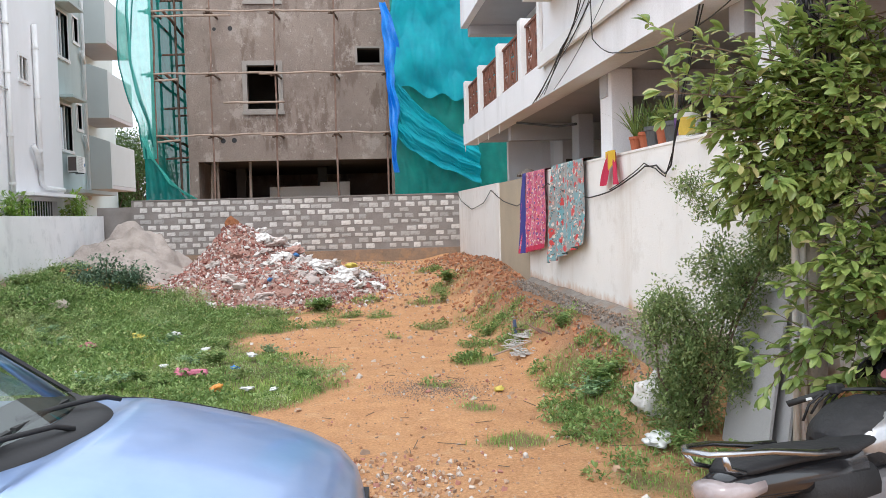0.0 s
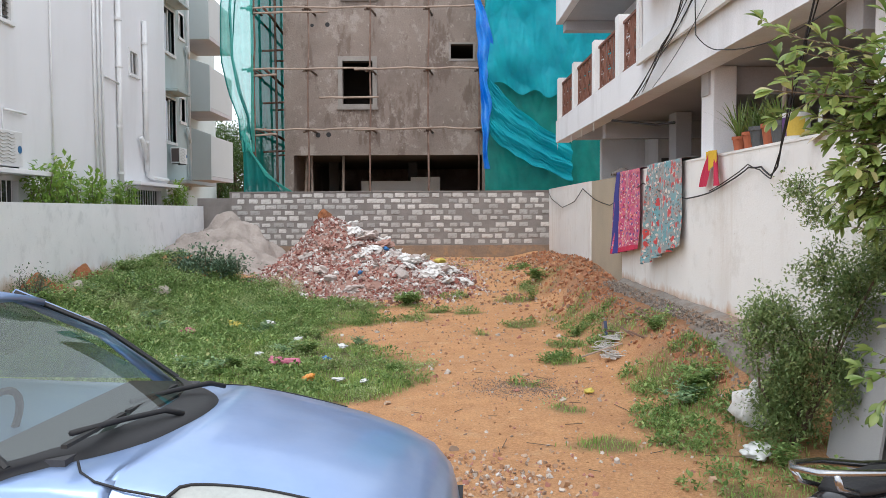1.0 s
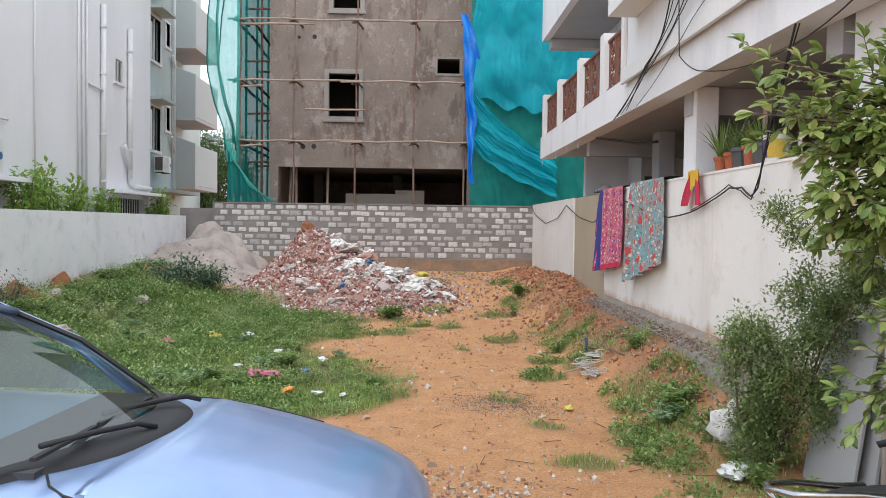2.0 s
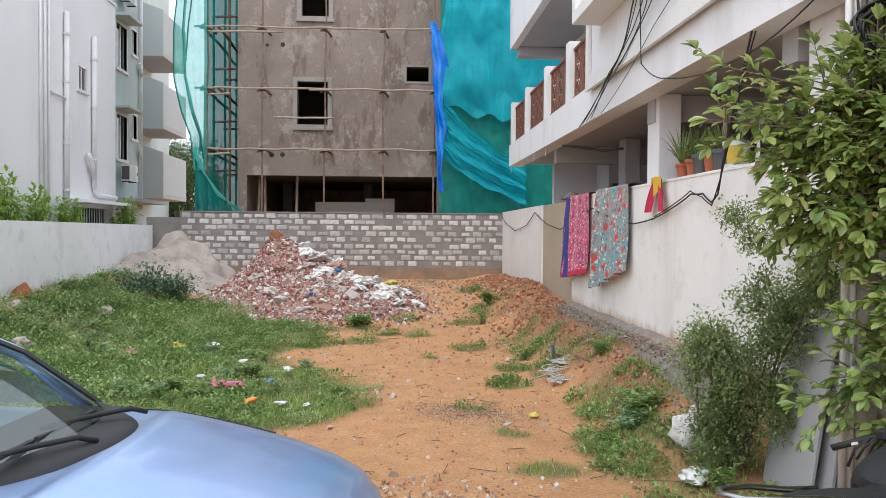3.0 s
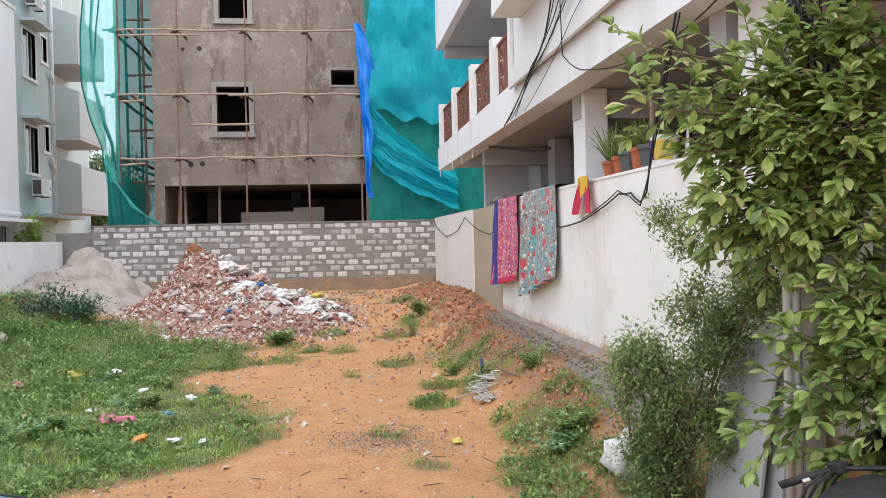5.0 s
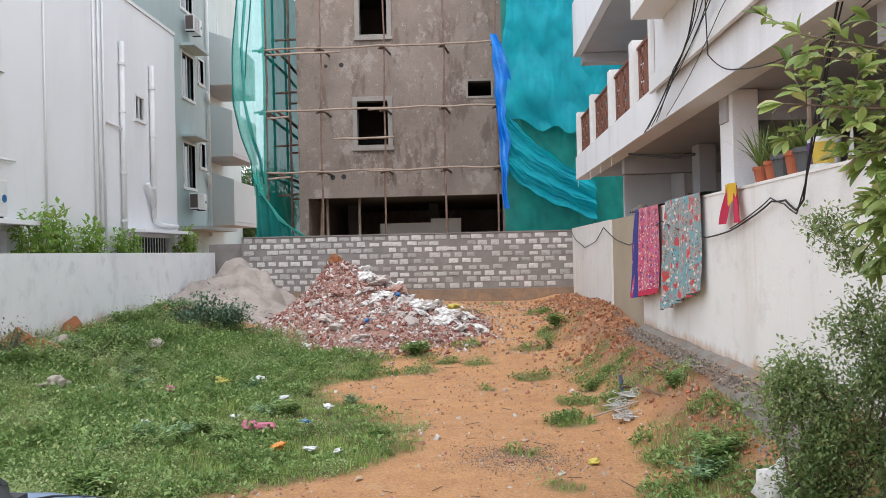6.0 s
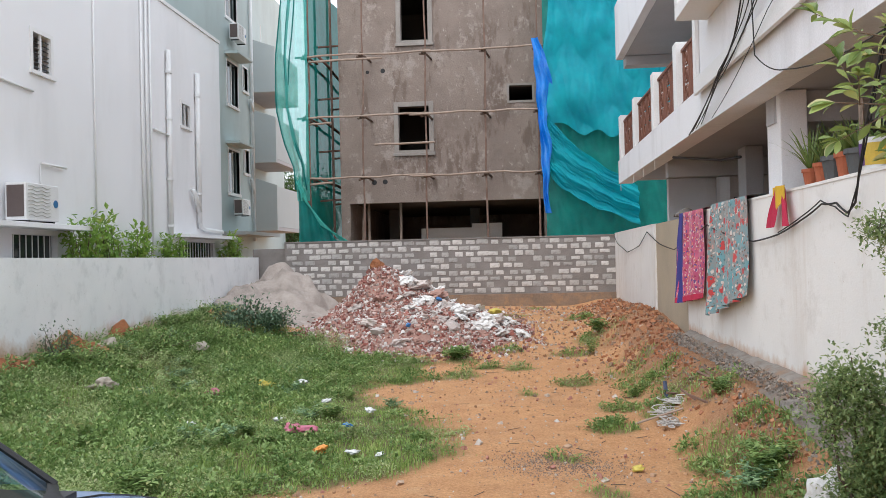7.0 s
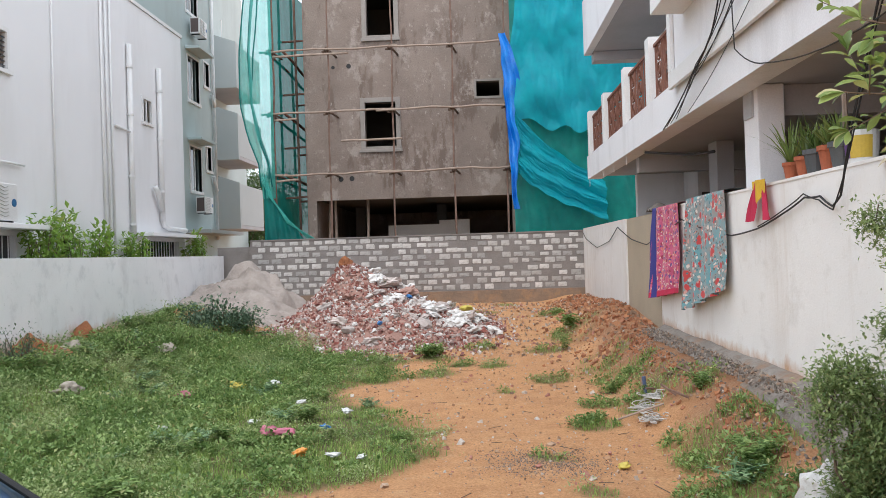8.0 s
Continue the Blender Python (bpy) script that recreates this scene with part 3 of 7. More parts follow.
def wide(u, v):
    """The turquoise upper sheet; its lower edge is caught up unevenly."""
    x = 0.98 + 4.3 * u - 0.12 * (1 - u) * math.sin(v * 7)
    low = 5.0 + 0.16 * math.sin(u * 9.0 + 1) + 0.3 * rumple(u * 9, 3.0, 1.0)
    z = low + (10.1 - low) * v
    y = 20.3 - 0.06 * math.sin(u * 23 + 5 * v) - 0.2 * rumple(u * 3, v * 4, 1.3) - 0.1 * abs(rumple(u * 9 + v * 5, v * 5 - u * 4, 1.0)) - 0.05 * abs(rumple(u * 30, v * 9 + u * 9, 1.0))
    return (x, y, z)


def lower(u, v):
    x = 0.95 + 4.4 * u
    z = 1.9 + 8.2 * v
    y = 20.56 - 0.05 * math.sin(u * 21 + v) - 0.12 * abs(rumple(u * 14 + v * 3, v * 8, 1.5))
    return (x, y, z)


def swag(u, v):
    """A loose band that slides down from the tarpaulin to the balcony, in drawn folds."""
    a = Vector((1.0, 0, 5.5)).lerp(Vector((1.05, 0, 3.9)), v)
    b = Vector((1.5, 0, 4.6)).lerp(Vector((1.35, 0, 3.3)), v)
    c = Vector((3.3, 0, 3.55)).lerp(Vector((3.3, 0, 2.55)), v)
    p = a * (1 - u) ** 2 + b * 2 * u * (1 - u) + c * u * u
    y = 20.24 - 0.1 * math.sin(v * 17 + u * 4) * (0.3 + 0.5 * u) - 0.1 * abs(rumple(u * 4, v * 12, 1.0)) - 0.05 * abs(rumple(u * 8 + v * 3, v * 26, 1.0))
    return (p.x + 0.03 * rumple(u * 5, v * 9, 1.0), y, p.z + 0.06 * rumple(u * 7, v * 3, 1.0))


link_mesh("net_upper", drape(140, 110, wide), M_CYAN, net2)
link_mesh("net_lower", drape(100, 110, lower), M_GREENNET, net2, "green net underneath")
link_mesh("net_swag", drape(100, 80, swag), M_CYAN, net2, "turquoise band in drawn folds")
for pts in ([(1.3, 20.7, 4.9), (4.9, 20.7, 5.0)], [(1.2, 20.7, 4.0), (4.9, 20.7, 3.95)], [(2.35, 20.72, 1.9), (2.3, 20.72, 9.6)], [(3.7, 20.72, 1.9), (3.7, 20.72, 9.6)], [(1.2, 20.7, 7.2), (4.9, 20.7, 7.25)]):
    part("hidden_pole", tubes(0.035, 7, pts), M_POLEPALE, scaf, "pale pole behind the net", True)

tarp = thing("blue_tarpaulin", (0.9, 20.2, 3.0), "bright blue tarpaulin strip hanging beside the net", "tarpaulin")


def tarp_sheet(u, v):
    z = 2.9 + 4.55 * v
    left = 0.9 - 0.24 * (z - 2.9) / 4.55 + 0.05 * rumple(v * 9, 2.0, 1.0)
    w = 0.16 + 0.24 * ease(5.0, 6.3, z) * ease(7.6, 6.6, z) + 0.14 * math.exp(-((z - 4.7) / 0.5) ** 2) + 0.05 * rumple(v * 7, 9.0, 1.0)
    return (left + w * u, 20.1 - 0.05 * math.sin(u * 8 + v * 5) - 0.12 * rumple(u * 2.5 + v * 3, v * 6, 1.0), z)


link_mesh("sheet", drape(14, 60, tarp_sheet), M_BLUE, tarp)


# ---- white house on the west ----
WX = -7.3
house = thing("white_house", (WX, 13.0, 0), "light grey two-storey house wall with drain pipes", "house")
wins = [(10.97, 11.5, 4.88, 5.48), (16.66, 17.14, 4.93, 5.44), (10.4, 11.6, 1.2, 2.3), (16.4, 18.6, 1.3, 2.3)]
part("wall", pierced((4.0, 19.1), (0.0, 7.38), wins, lambda u, v, w: (WX - 0.23 * w, u, v)), M_BUILDING, house)
part("end_wall", boxes((-14, WX - 0.234, 18.87, 19.1, 0, 7.38)), M_BUILDING, house)
part("coping", boxes((WX - 0.26, WX + 0.03, 4.0, 19.13, 7.384, 7.46)), M_TRIM, house)
part("roof", boxes((-14, WX - 0.24, 4.0, 18.86, 6.2, 6.4)), M_CEIL, house)


def jalousie(y0, y1, z0, z1):
    f = 0.05
    w = part("window", boxes((WX - 0.06, WX + 0.015, y0 - f, y0 + 0.02, z0 - f, z1 + f), (WX - 0.06, WX + 0.015, y1 - 0.02, y1 + f, z0 - f, z1 + f),
                             (WX - 0.06, WX + 0.015, y0 + 0.02, y1 - 0.02, z1 - 0.02, z1 + f), (WX - 0.06, WX + 0.05, y0 - 0.08, y1 + 0.08, z0 - f - 0.03, z0 - f + 0.03),
                             (WX - 0.05, WX - 0.01, (y0 + y1) / 2 - 0.02, (y0 + y1) / 2 + 0.02, z0, z1 - 0.02)), M_TRIM, house, "white framed louvre window")
    # Dark sheet behind the louvres, in place of the room's shade.
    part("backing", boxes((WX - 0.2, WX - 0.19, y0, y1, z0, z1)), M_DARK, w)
    for i in range(7):
        z = z0 + 0.06 + i * (z1 - z0 - 0.08) / 7
        for a, b in ((y0 + 0.02, (y0 + y1) / 2 - 0.022), ((y0 + y1) / 2 + 0.022, y1 - 0.02)):
            part("louvre", boxes((WX - 0.07, WX - 0.02, a, b, z, z + 0.012, Matrix.Rotation(radians(40), 4, "Y"))), M_GLASS, w)


for w in wins[:2]:
    jalousie(*w)
for y0, y1, z0, z1 in wins[2:]:
    g = part("lower_window", boxes((WX - 0.12, WX - 0.11, y0, y1, z0, z1)), M_GLASS, house)
    for y in np.arange(y0 + 0.1, y1, 0.16):
        part("grille_bar", tubes(0.009, 6, [(WX - 0.05, y, z0), (WX - 0.05, y, z1)]), M_TRIM, g)
soft(part("sunshade", boxes((WX + 0.003, WX + 0.45, 9.4, 11.95, 2.38, 2.455)), M_BUILDING, house, "thin concrete sunshade"))
soft(part("sunshade", boxes((WX + 0.003, WX + 0.45, 15.95, 19.0, 2.38, 2.455)), M_BUILDING, house, "thin concrete sunshade"))


def pipe_run(name, lines, r, y=None):
    p = part(name, tubes(r, 10, *lines), M_PVC, house, "white plastic pipe", True)
    return p


PX = WX + 0.07
pipe_run("thin_pipe", [[(WX + 0.03, 12.8, 2.2), (WX + 0.03, 12.8, 7.3)]], 0.016)
for y in (14.65, 14.85, 15.05):
    pipe_run("thin_pipe", [[(WX + 0.03, y, 2.0), (WX + 0.03, y, 7.3)]], 0.022)
pipe_run("drain_pipe", [[(PX, 15.85, 2.0), (PX, 15.85, 6.4)]], 0.055)
pipe_run("branch_pipe", [[(PX, 15.85, 4.55), (WX + 0.03, 15.2, 4.6)]], 0.025)
pipe_run("drain_pipe", [[(PX, 17.45, 2.75), (PX, 17.45, 6.25)]], 0.06)
pipe_run("elbow_pipe", [[(PX, 17.45, 2.9), (PX, 17.5, 2.66), (PX, 17.8, 2.6), (PX, 18.9, 2.58)]], 0.055)
pipe_run("bend_pipe", [[(PX + 0.02, 17.0, 3.5), (PX + 0.04, 17.1, 3.4), (PX + 0.03, 17.36, 3.0)]], 0.06)
for y, zz in ((15.85, (2.6, 3.6, 4.9, 5.9)), (17.45, (3.4, 4.6, 5.7))):
    for z in zz:
        part("pipe_clip", tubes(0.075, 10, [(PX, y, z), (PX, y, z + 0.05)]), M_PVC, house)
pipe_run("stub_pipe", [[(WX + 0.03, 9.9, 4.55), (WX + 0.03, 10.95, 4.52)]], 0.018)
pipe_run("stub_pipe", [[(WX + 0.05, 11.1, 3.42), (WX + 0.05, 11.8, 3.42)]], 0.02)
pipe_run("stub_pipe", [[(WX + 0.02, 11.12, 3.4), (WX + 0.02, 11.12, 3.0)]], 0.008)


def ac_unit(y0, z0, x=WX + 0.06):
    """Outdoor air conditioner with its fan grille towards the plot."""
    ac = thing("air_conditioner", (x, y0, z0), "white outdoor air conditioner unit on a sunshade", "air conditioner", "air conditioners")
    soft(part("case", boxes((x, x + 0.32, y0, y0 + 0.86, z0 + 0.03, z0 + 0.58)), M_PVC, ac), 0.015)
    part("side_grille", boxes((x + 0.03, x + 0.29, y0 - 0.006, y0 - 0.001, z0 + 0.08, z0 + 0.54)), plain("brown coil", (0.12, 0.09, 0.085), 0.7), ac, "dark coil side")
    bm = bmesh.new()
    for i in range(9):
        z = z0 + 0.1 + i * 0.053
        tube(bm, [(x + 0.326, y0 + 0.06 + 0.05 * k, z + 0.012 * math.sin(k * 1.2)) for k in range(12)], 0.006, 5)
    part("fan_grille", bm, plain("grille grey", (0.5, 0.5, 0.48), 0.5), ac)
    bm = bmesh.new()
    tube(bm, [(x + 0.321, y0 + 0.76, z0 + 0.3), (x + 0.327, y0 + 0.76, z0 + 0.3)], 0.06, 16)
    part("badge", bm, plain("blue badge", (0.03, 0.16, 0.36), 0.4), ac, "round blue badge")
    for a in (0.08, 0.72):
        part("foot", boxes((x + 0.02, x + 0.3, y0 + a, y0 + a + 0.05, z0, z0 + 0.029)), M_BLACK, ac)
    return ac


first_ac = ac_unit(10.15, 2.458)


# ---- grey green building further back ----
GX = -9.7
flats = thing("apartment_building", (GX, 27.0, 0), "grey green apartment block with air conditioners", "building")
gw = [(26.4, 27.5, 4.25, 5.75), (26.4, 27.5, 7.35, 8.85), (28.05, 28.6, 5.1, 5.95), (28.05, 28.6, 8.15, 9.0), (26.4, 27.5, 10.4, 11.8)]
part("wall", pierced((18.0, 29.3), (0, 15), gw, lambda u, v, w: (GX - 0.25 * w, u, v)), M_GREYGREEN, flats)
part("end_wall", boxes((-18, GX - 0.254, 29.05, 29.3, 0, 15)), M_GREYGREEN, flats)
part("rear_block", boxes((-19, -11.6, 29.31, 40, 0, 15)), M_GREYGREEN, flats)
for y0, y1, z0, z1 in gw:
    w = part("window", boxes((GX - 0.1, GX + 0.02, y0 - 0.07, y0, z0 - 0.07, z1 + 0.07), (GX - 0.1, GX + 0.02, y1, y1 + 0.07, z0 - 0.07, z1 + 0.07),
                             (GX - 0.1, GX + 0.02, y0, y1, z1, z1 + 0.07), (GX - 0.1, GX + 0.05, y0 - 0.1, y1 + 0.1, z0 - 0.1, z0),
                             (GX - 0.08, GX - 0.03, (y0 + y1) / 2 - 0.03, (y0 + y1) / 2 + 0.03, z0, z1)), M_TRIM, flats)
    part("pane", boxes((GX - 0.14, GX - 0.13, y0, y1, z0, z1)), M_GLASS, w)
    if y1 - y0 > 1:
        soft(part("shade", boxes((GX + 0.003, GX + 0.5, y0 - 0.2, y1 + 0.25, z1 + 0.18, z1 + 0.27)), M_GREYGREEN, flats))
for z in (3.16, 6.1, 9.15):
    bal = part("balcony", pierced((-11.59, -10.0), (z, z + 2.5), [], lambda u, v, w: (u, 33.2 + 0.15 * w, v if v < z + 1 else v - (u + 11.59) * 0.35)), M_BALCGREY, flats, "grey balcony parapet")
    part("floor", boxes((-11.59, -10.0, 33.36, 37.0, z, z + 0.15)), M_CEIL, bal)
    part("side", boxes((-10.15, -10.0, 33.36, 37.0, z + 0.16, z + 1.9)), M_BALCGREY, bal)
    if z > 8:
        for x in (-11.5, -11.1, -10.6):
            part("rail_post", tubes(0.03, 6, [(x, 33.25, z + 1.9), (x, 33.25, z + 2.9)]), M_TRIM, bal)
for line in ([(GX + 0.08, 28.9, 2.6), (GX + 0.08, 28.9, 14)], [(GX + 0.1, 28.6, 7.9), (GX + 0.1, 28.9, 7.5)], [(GX + 0.1, 28.55, 4.9), (GX + 0.1, 28.9, 4.4)]):
    part("drain_pipe", tubes(0.06, 8, line), M_PVC, flats, "", True)
for y, z in ((26.5, 3.45), (26.4, 9.55)):
    copy_thing(first_ac, pose(GX + 0.12, y, z, 0, 0, 0))
part("canopy", boxes((GX + 0.003, GX + 0.9, 25.6, 29.4, 2.75, 2.87)), M_BALCGREY, flats)


# ---- apartment house on the east, over open parking ----
EX = 2.42
east = thing("apartment_house", (3.0, 10.0, 0), "white grey apartment house with balconies over open parking", "building")
part("beam", boxes((EX, EX + 0.3, 1.0, 17.3, 3.36, 3.86)), M_FLATWHITE, east, "long white edge beam")
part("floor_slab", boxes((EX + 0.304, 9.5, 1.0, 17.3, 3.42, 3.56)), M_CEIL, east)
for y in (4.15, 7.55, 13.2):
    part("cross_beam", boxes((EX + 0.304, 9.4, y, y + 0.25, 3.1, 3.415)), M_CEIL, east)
part("upper_wall", boxes((EX - 0.04, EX + 0.2, 1.0, 9.3, 3.864, 9.6)), M_FLATWHITE, east)
soft(part("band", boxes((EX - 0.09, EX - 0.043, 1.0, 9.36, 3.75, 3.95), (EX - 0.09, EX - 0.043, 9.2, 9.36, 3.951, 9.5)), M_TRIM, east, "raised white band"))
soft(part("window_box", boxes((EX - 0.42, EX - 0.043, 5.6, 8.75, 4.52, 4.68), (EX - 0.42, EX - 0.043, 8.6, 8.75, 4.681, 7.0), (EX - 0.42, EX - 0.043, 5.6, 5.75, 4.681, 7.0),
                               (EX - 0.1, EX - 0.043, 5.76, 8.59, 4.681, 5.0)), M_TRIM, east, "projecting white window box"))
part("box_pane", boxes((EX - 0.08, EX - 0.06, 5.76, 8.59, 5.0, 7.0)), M_GLASS, east)
part("inner_wall", boxes((3.75, 3.95, 9.3, 17.0, 3.57, 9.5)), M_FLATWHITE, east)
part("end_wall", boxes((3.96, 9.5, 16.8, 17.0, 3.57, 9.5)), M_FLATWHITE, east)
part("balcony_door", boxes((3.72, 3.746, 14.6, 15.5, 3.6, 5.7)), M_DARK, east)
part("upper_slab", boxes((EX + 0.16, 3.745, 11.6, 17.25, 6.11, 6.25), (EX + 0.16, 3.745, 16.9, 17.25, 5.9, 6.1)), M_CEIL, east)
part("upper_parapet", boxes((EX, EX + 0.155, 9.4, 17.3, 6.11, 7.3), (EX + 0.16, 3.7, 17.15, 17.3, 6.255, 7.3)), M_FLATWHITE, east)
part("parapet_end", boxes((EX + 0.304, 3.7, 17.15, 17.3, 3.57, 3.9)), M_FLATWHITE, east)
M_GRILLE = surface("rusty brown grille paint", (0.22, 0.085, 0.05), (0.15, 0.06, 0.04), 6, 60, 0.6, 0.1)
for y in (11.0, 12.9, 15.05, 17.05):
    soft(part("post", boxes((EX + 0.01, EX + 0.22, y - 0.12, y + 0.12, 3.864, 4.82)), M_TRIM, east, "white balcony post"), 0.01)
for y0, y1 in ((9.37, 10.88), (11.12, 12.78), (13.02, 14.93), (15.17, 16.93)):
    r = part("railing", boxes((EX + 0.08, EX + 0.13, y0, y1, 3.9, 3.94), (EX + 0.08, EX + 0.13, y0, y1, 4.66, 4.7)), M_GRILLE, east, "rust-brown ornamental balcony railing")
    n = max(2, int((y1 - y0) / 0.42))
    for i in range(n):
        c = y0 + (i + 0.5) * (y1 - y0) / n
        for q in range(3):
            zc = 4.04 + q * 0.25
            for rr in (0.11, 0.055):
                part("scroll", tubes(0.014, 5, [(EX + 0.105, c + rr * math.cos(a * math.pi / 5), zc + rr * math.sin(a * math.pi / 5)) for a in range(11)]), M_GRILLE, r)
        part("baluster", boxes((EX + 0.09, EX + 0.12, c - 0.2, c - 0.175, 3.94, 4.66), (EX + 0.09, EX + 0.12, c + 0.175, c + 0.2, 3.94, 4.66)), M_GRILLE, r)
# Back columns take the greyed plaster as painted shade; front ones stay white.
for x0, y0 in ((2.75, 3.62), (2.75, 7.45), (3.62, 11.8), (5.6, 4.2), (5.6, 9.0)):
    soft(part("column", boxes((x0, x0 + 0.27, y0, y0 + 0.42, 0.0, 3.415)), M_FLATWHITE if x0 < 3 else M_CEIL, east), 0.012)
part("end_panel", boxes((3.44, 4.446, 17.0, 17.2, 0, 3.41)), M_FLATWHITE, east, "white end wall of the parking floor")
part("stair_block", boxes((4.45, 9.29, 15.9, 17.2, 0, 3.41)), M_FLATWHITE, east)
# No opening here: a dark sheet on the block imitates the doorway's shade.
part("stair_door", boxes((4.52, 5.3, 15.86, 15.896, 0.3, 2.9)), M_DARK, east, "dark panel in place of a shaded doorway")
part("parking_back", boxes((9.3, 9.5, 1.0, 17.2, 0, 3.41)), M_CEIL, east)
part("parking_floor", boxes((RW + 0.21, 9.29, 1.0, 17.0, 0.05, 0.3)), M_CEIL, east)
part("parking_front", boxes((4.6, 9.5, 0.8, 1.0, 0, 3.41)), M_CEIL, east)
part("drip_rod", tubes(0.006, 5, *[[(EX + 0.03, y, 3.2), (EX + 0.03, y, 3.37)] for y in (15.3, 14.1, 12.9, 17.2)]), M_TRIM, east)

# ---- small geometry in bulk ----
def mesh_of(name, verts, faces, smooth=False):
    me = bpy.data.meshes.new(name)
    me.from_pydata(verts, [], faces)
    if smooth:
        me.shade_smooth()
    return me


def leaves_mesh(name, pos, way, up, length, width, fold=0.15):
    """Many small folded leaves: arrays of foot, direction, upward side, length and width."""
    pos, way, up = (np.asarray(a, float) for a in (pos, way, up))
    way /= np.linalg.norm(way, axis=1)[:, None] + 1e-9
    side = np.cross(way, up)
    side /= np.linalg.norm(side, axis=1)[:, None] + 1e-9
    nor = np.cross(side, way)
    ln, wd = np.asarray(length)[:, None], np.asarray(width)[:, None]
    mid = pos + way * ln * 0.5
    v = np.stack([pos, mid - side * wd / 2 + nor * wd * fold, pos + way * ln - nor * ln * 0.1, mid + side * wd / 2 + nor * wd * fold], 1).reshape(-1, 3)
    n = len(pos)
    f = np.arange(n * 4).reshape(n, 4)
    return mesh_of(name, v.tolist(), f.tolist())


def blades_mesh(name, pos, lean, tall, width):
    """Grass blades that bend over: five corners each."""
    pos, lean = np.asarray(pos, float), np.asarray(lean, float)
    tall, width = np.asarray(tall)[:, None], np.asarray(width)[:, None]
    up = np.array([0, 0, 1.0])
    side = np.cross(lean, up)
    side /= np.linalg.norm(side, axis=1)[:, None] + 1e-9
    mid = pos + up * tall * 0.6 + lean * tall * 0.25
    tip = pos + up * tall * 0.9 + lean * tall * 0.8
    v = np.stack([pos - side * width / 2, pos + side * width / 2, mid + side * width * 0.4, mid - side * width * 0.4, tip], 1).reshape(-1, 3)
    f = []
    for i in range(0, len(pos) * 5, 5):
        f += [(i, i + 1, i + 2, i + 3), (i + 3, i + 2, i + 4)]
    return mesh_of(name, v.tolist(), f)


CHUNK = [(-.5, -.45, -.4), (.5, -.5, -.45), (.45, .5, -.5), (-.5, .4, -.4), (-.35, -.4, .5), (.4, -.3, .35), (.3, .42, .5), (-.42, .35, .4)]
CHUNK_F = [(0, 3, 2, 1), (4, 5, 6, 7), (0, 1, 5, 4), (1, 2, 6, 5), (2, 3, 7, 6), (3, 0, 4, 7)]


def chunks_mesh(name, rows, seed):
    """Broken lumps. rows: place, size."""
    r = np.random.RandomState(seed)
    vs, fs = [], []
    for i, (p, s) in enumerate(rows):
        c = np.array(CHUNK) + r.uniform(-0.16, 0.16, (8, 3))
        m = np.array(Euler(r.uniform(0, 6.28, 3)).to_matrix())
        vs += ((c * np.array(s) * np.array([1, r.uniform(0.5, 1), r.uniform(0.3, 0.8)])) @ m.T + np.array(p)).tolist()
        fs += [tuple(8 * i + k for k in f) for f in CHUNK_F]
    return mesh_of(name, vs, fs)


def speckle(name, colours, by="island", rough=0.9, relief=0.3):
    """One of several colours for each piece."""
    m, t, p = nodes_of(name)
    if by == "island":
        r = t.nodes.new("ShaderNodeNewGeometry").outputs["Random Per Island"]
    else:
        r = t.nodes.new("ShaderNodeObjectInfo").outputs["Random"]
    ra = t.nodes.new("ShaderNodeValToRGB")
    ra.color_ramp.interpolation = "CONSTANT"
    el = ra.color_ramp.elements
    el[0].color, el[0].position = rgb(colours[0]), 0
    el[1].color, el[1].position = rgb(colours[1]), 1 / len(colours)
    for i, c in enumerate(colours[2:], 2):
        e = el.new(i / len(colours))
        e.color = rgb(c)
    t.links.new(r, ra.inputs[0])
    v = coords(t)
    g = noise_of(t, v, 25.0, 4.0)
    col = blend(t, ramp(t, g, 0.35, 0.75), ra.outputs["Color"], blend(t, 0.45, ra.outputs["Color"], (0.2, 0.13, 0.09)))
    t.links.new(col, p.inputs["Base Color"])
    p.inputs["Roughness"].default_value = rough
    bump(t, p, g, relief)
    return m


# ---- heaps at the back of the plot ----
def rubble(x, y):
    z = 1.13 * math.exp(-((x + 2.95) / 0.85) ** 2 - ((y - 17.3) / 1.5) ** 2)
    z += 0.58 * math.exp(-((x + 1.75) / 0.95) ** 2 - ((y - 16.2) / 1.5) ** 2)
    z += 0.42 * math.exp(-((x + 1.9) / 1.25) ** 2 - ((y - 14.3) / 1.0) ** 2)
    z += 0.3 * math.exp(-((x + 0.4) / 0.65) ** 2 - ((y - 15.2) / 0.8) ** 2)
    z += 0.25 * math.exp(-((x + 3.4) / 0.7) ** 2 - ((y - 15.0) / 0.9) ** 2)
    return z - 0.07 + 0.06 * rumple(x, y, 2.2) * min(1, z * 3)


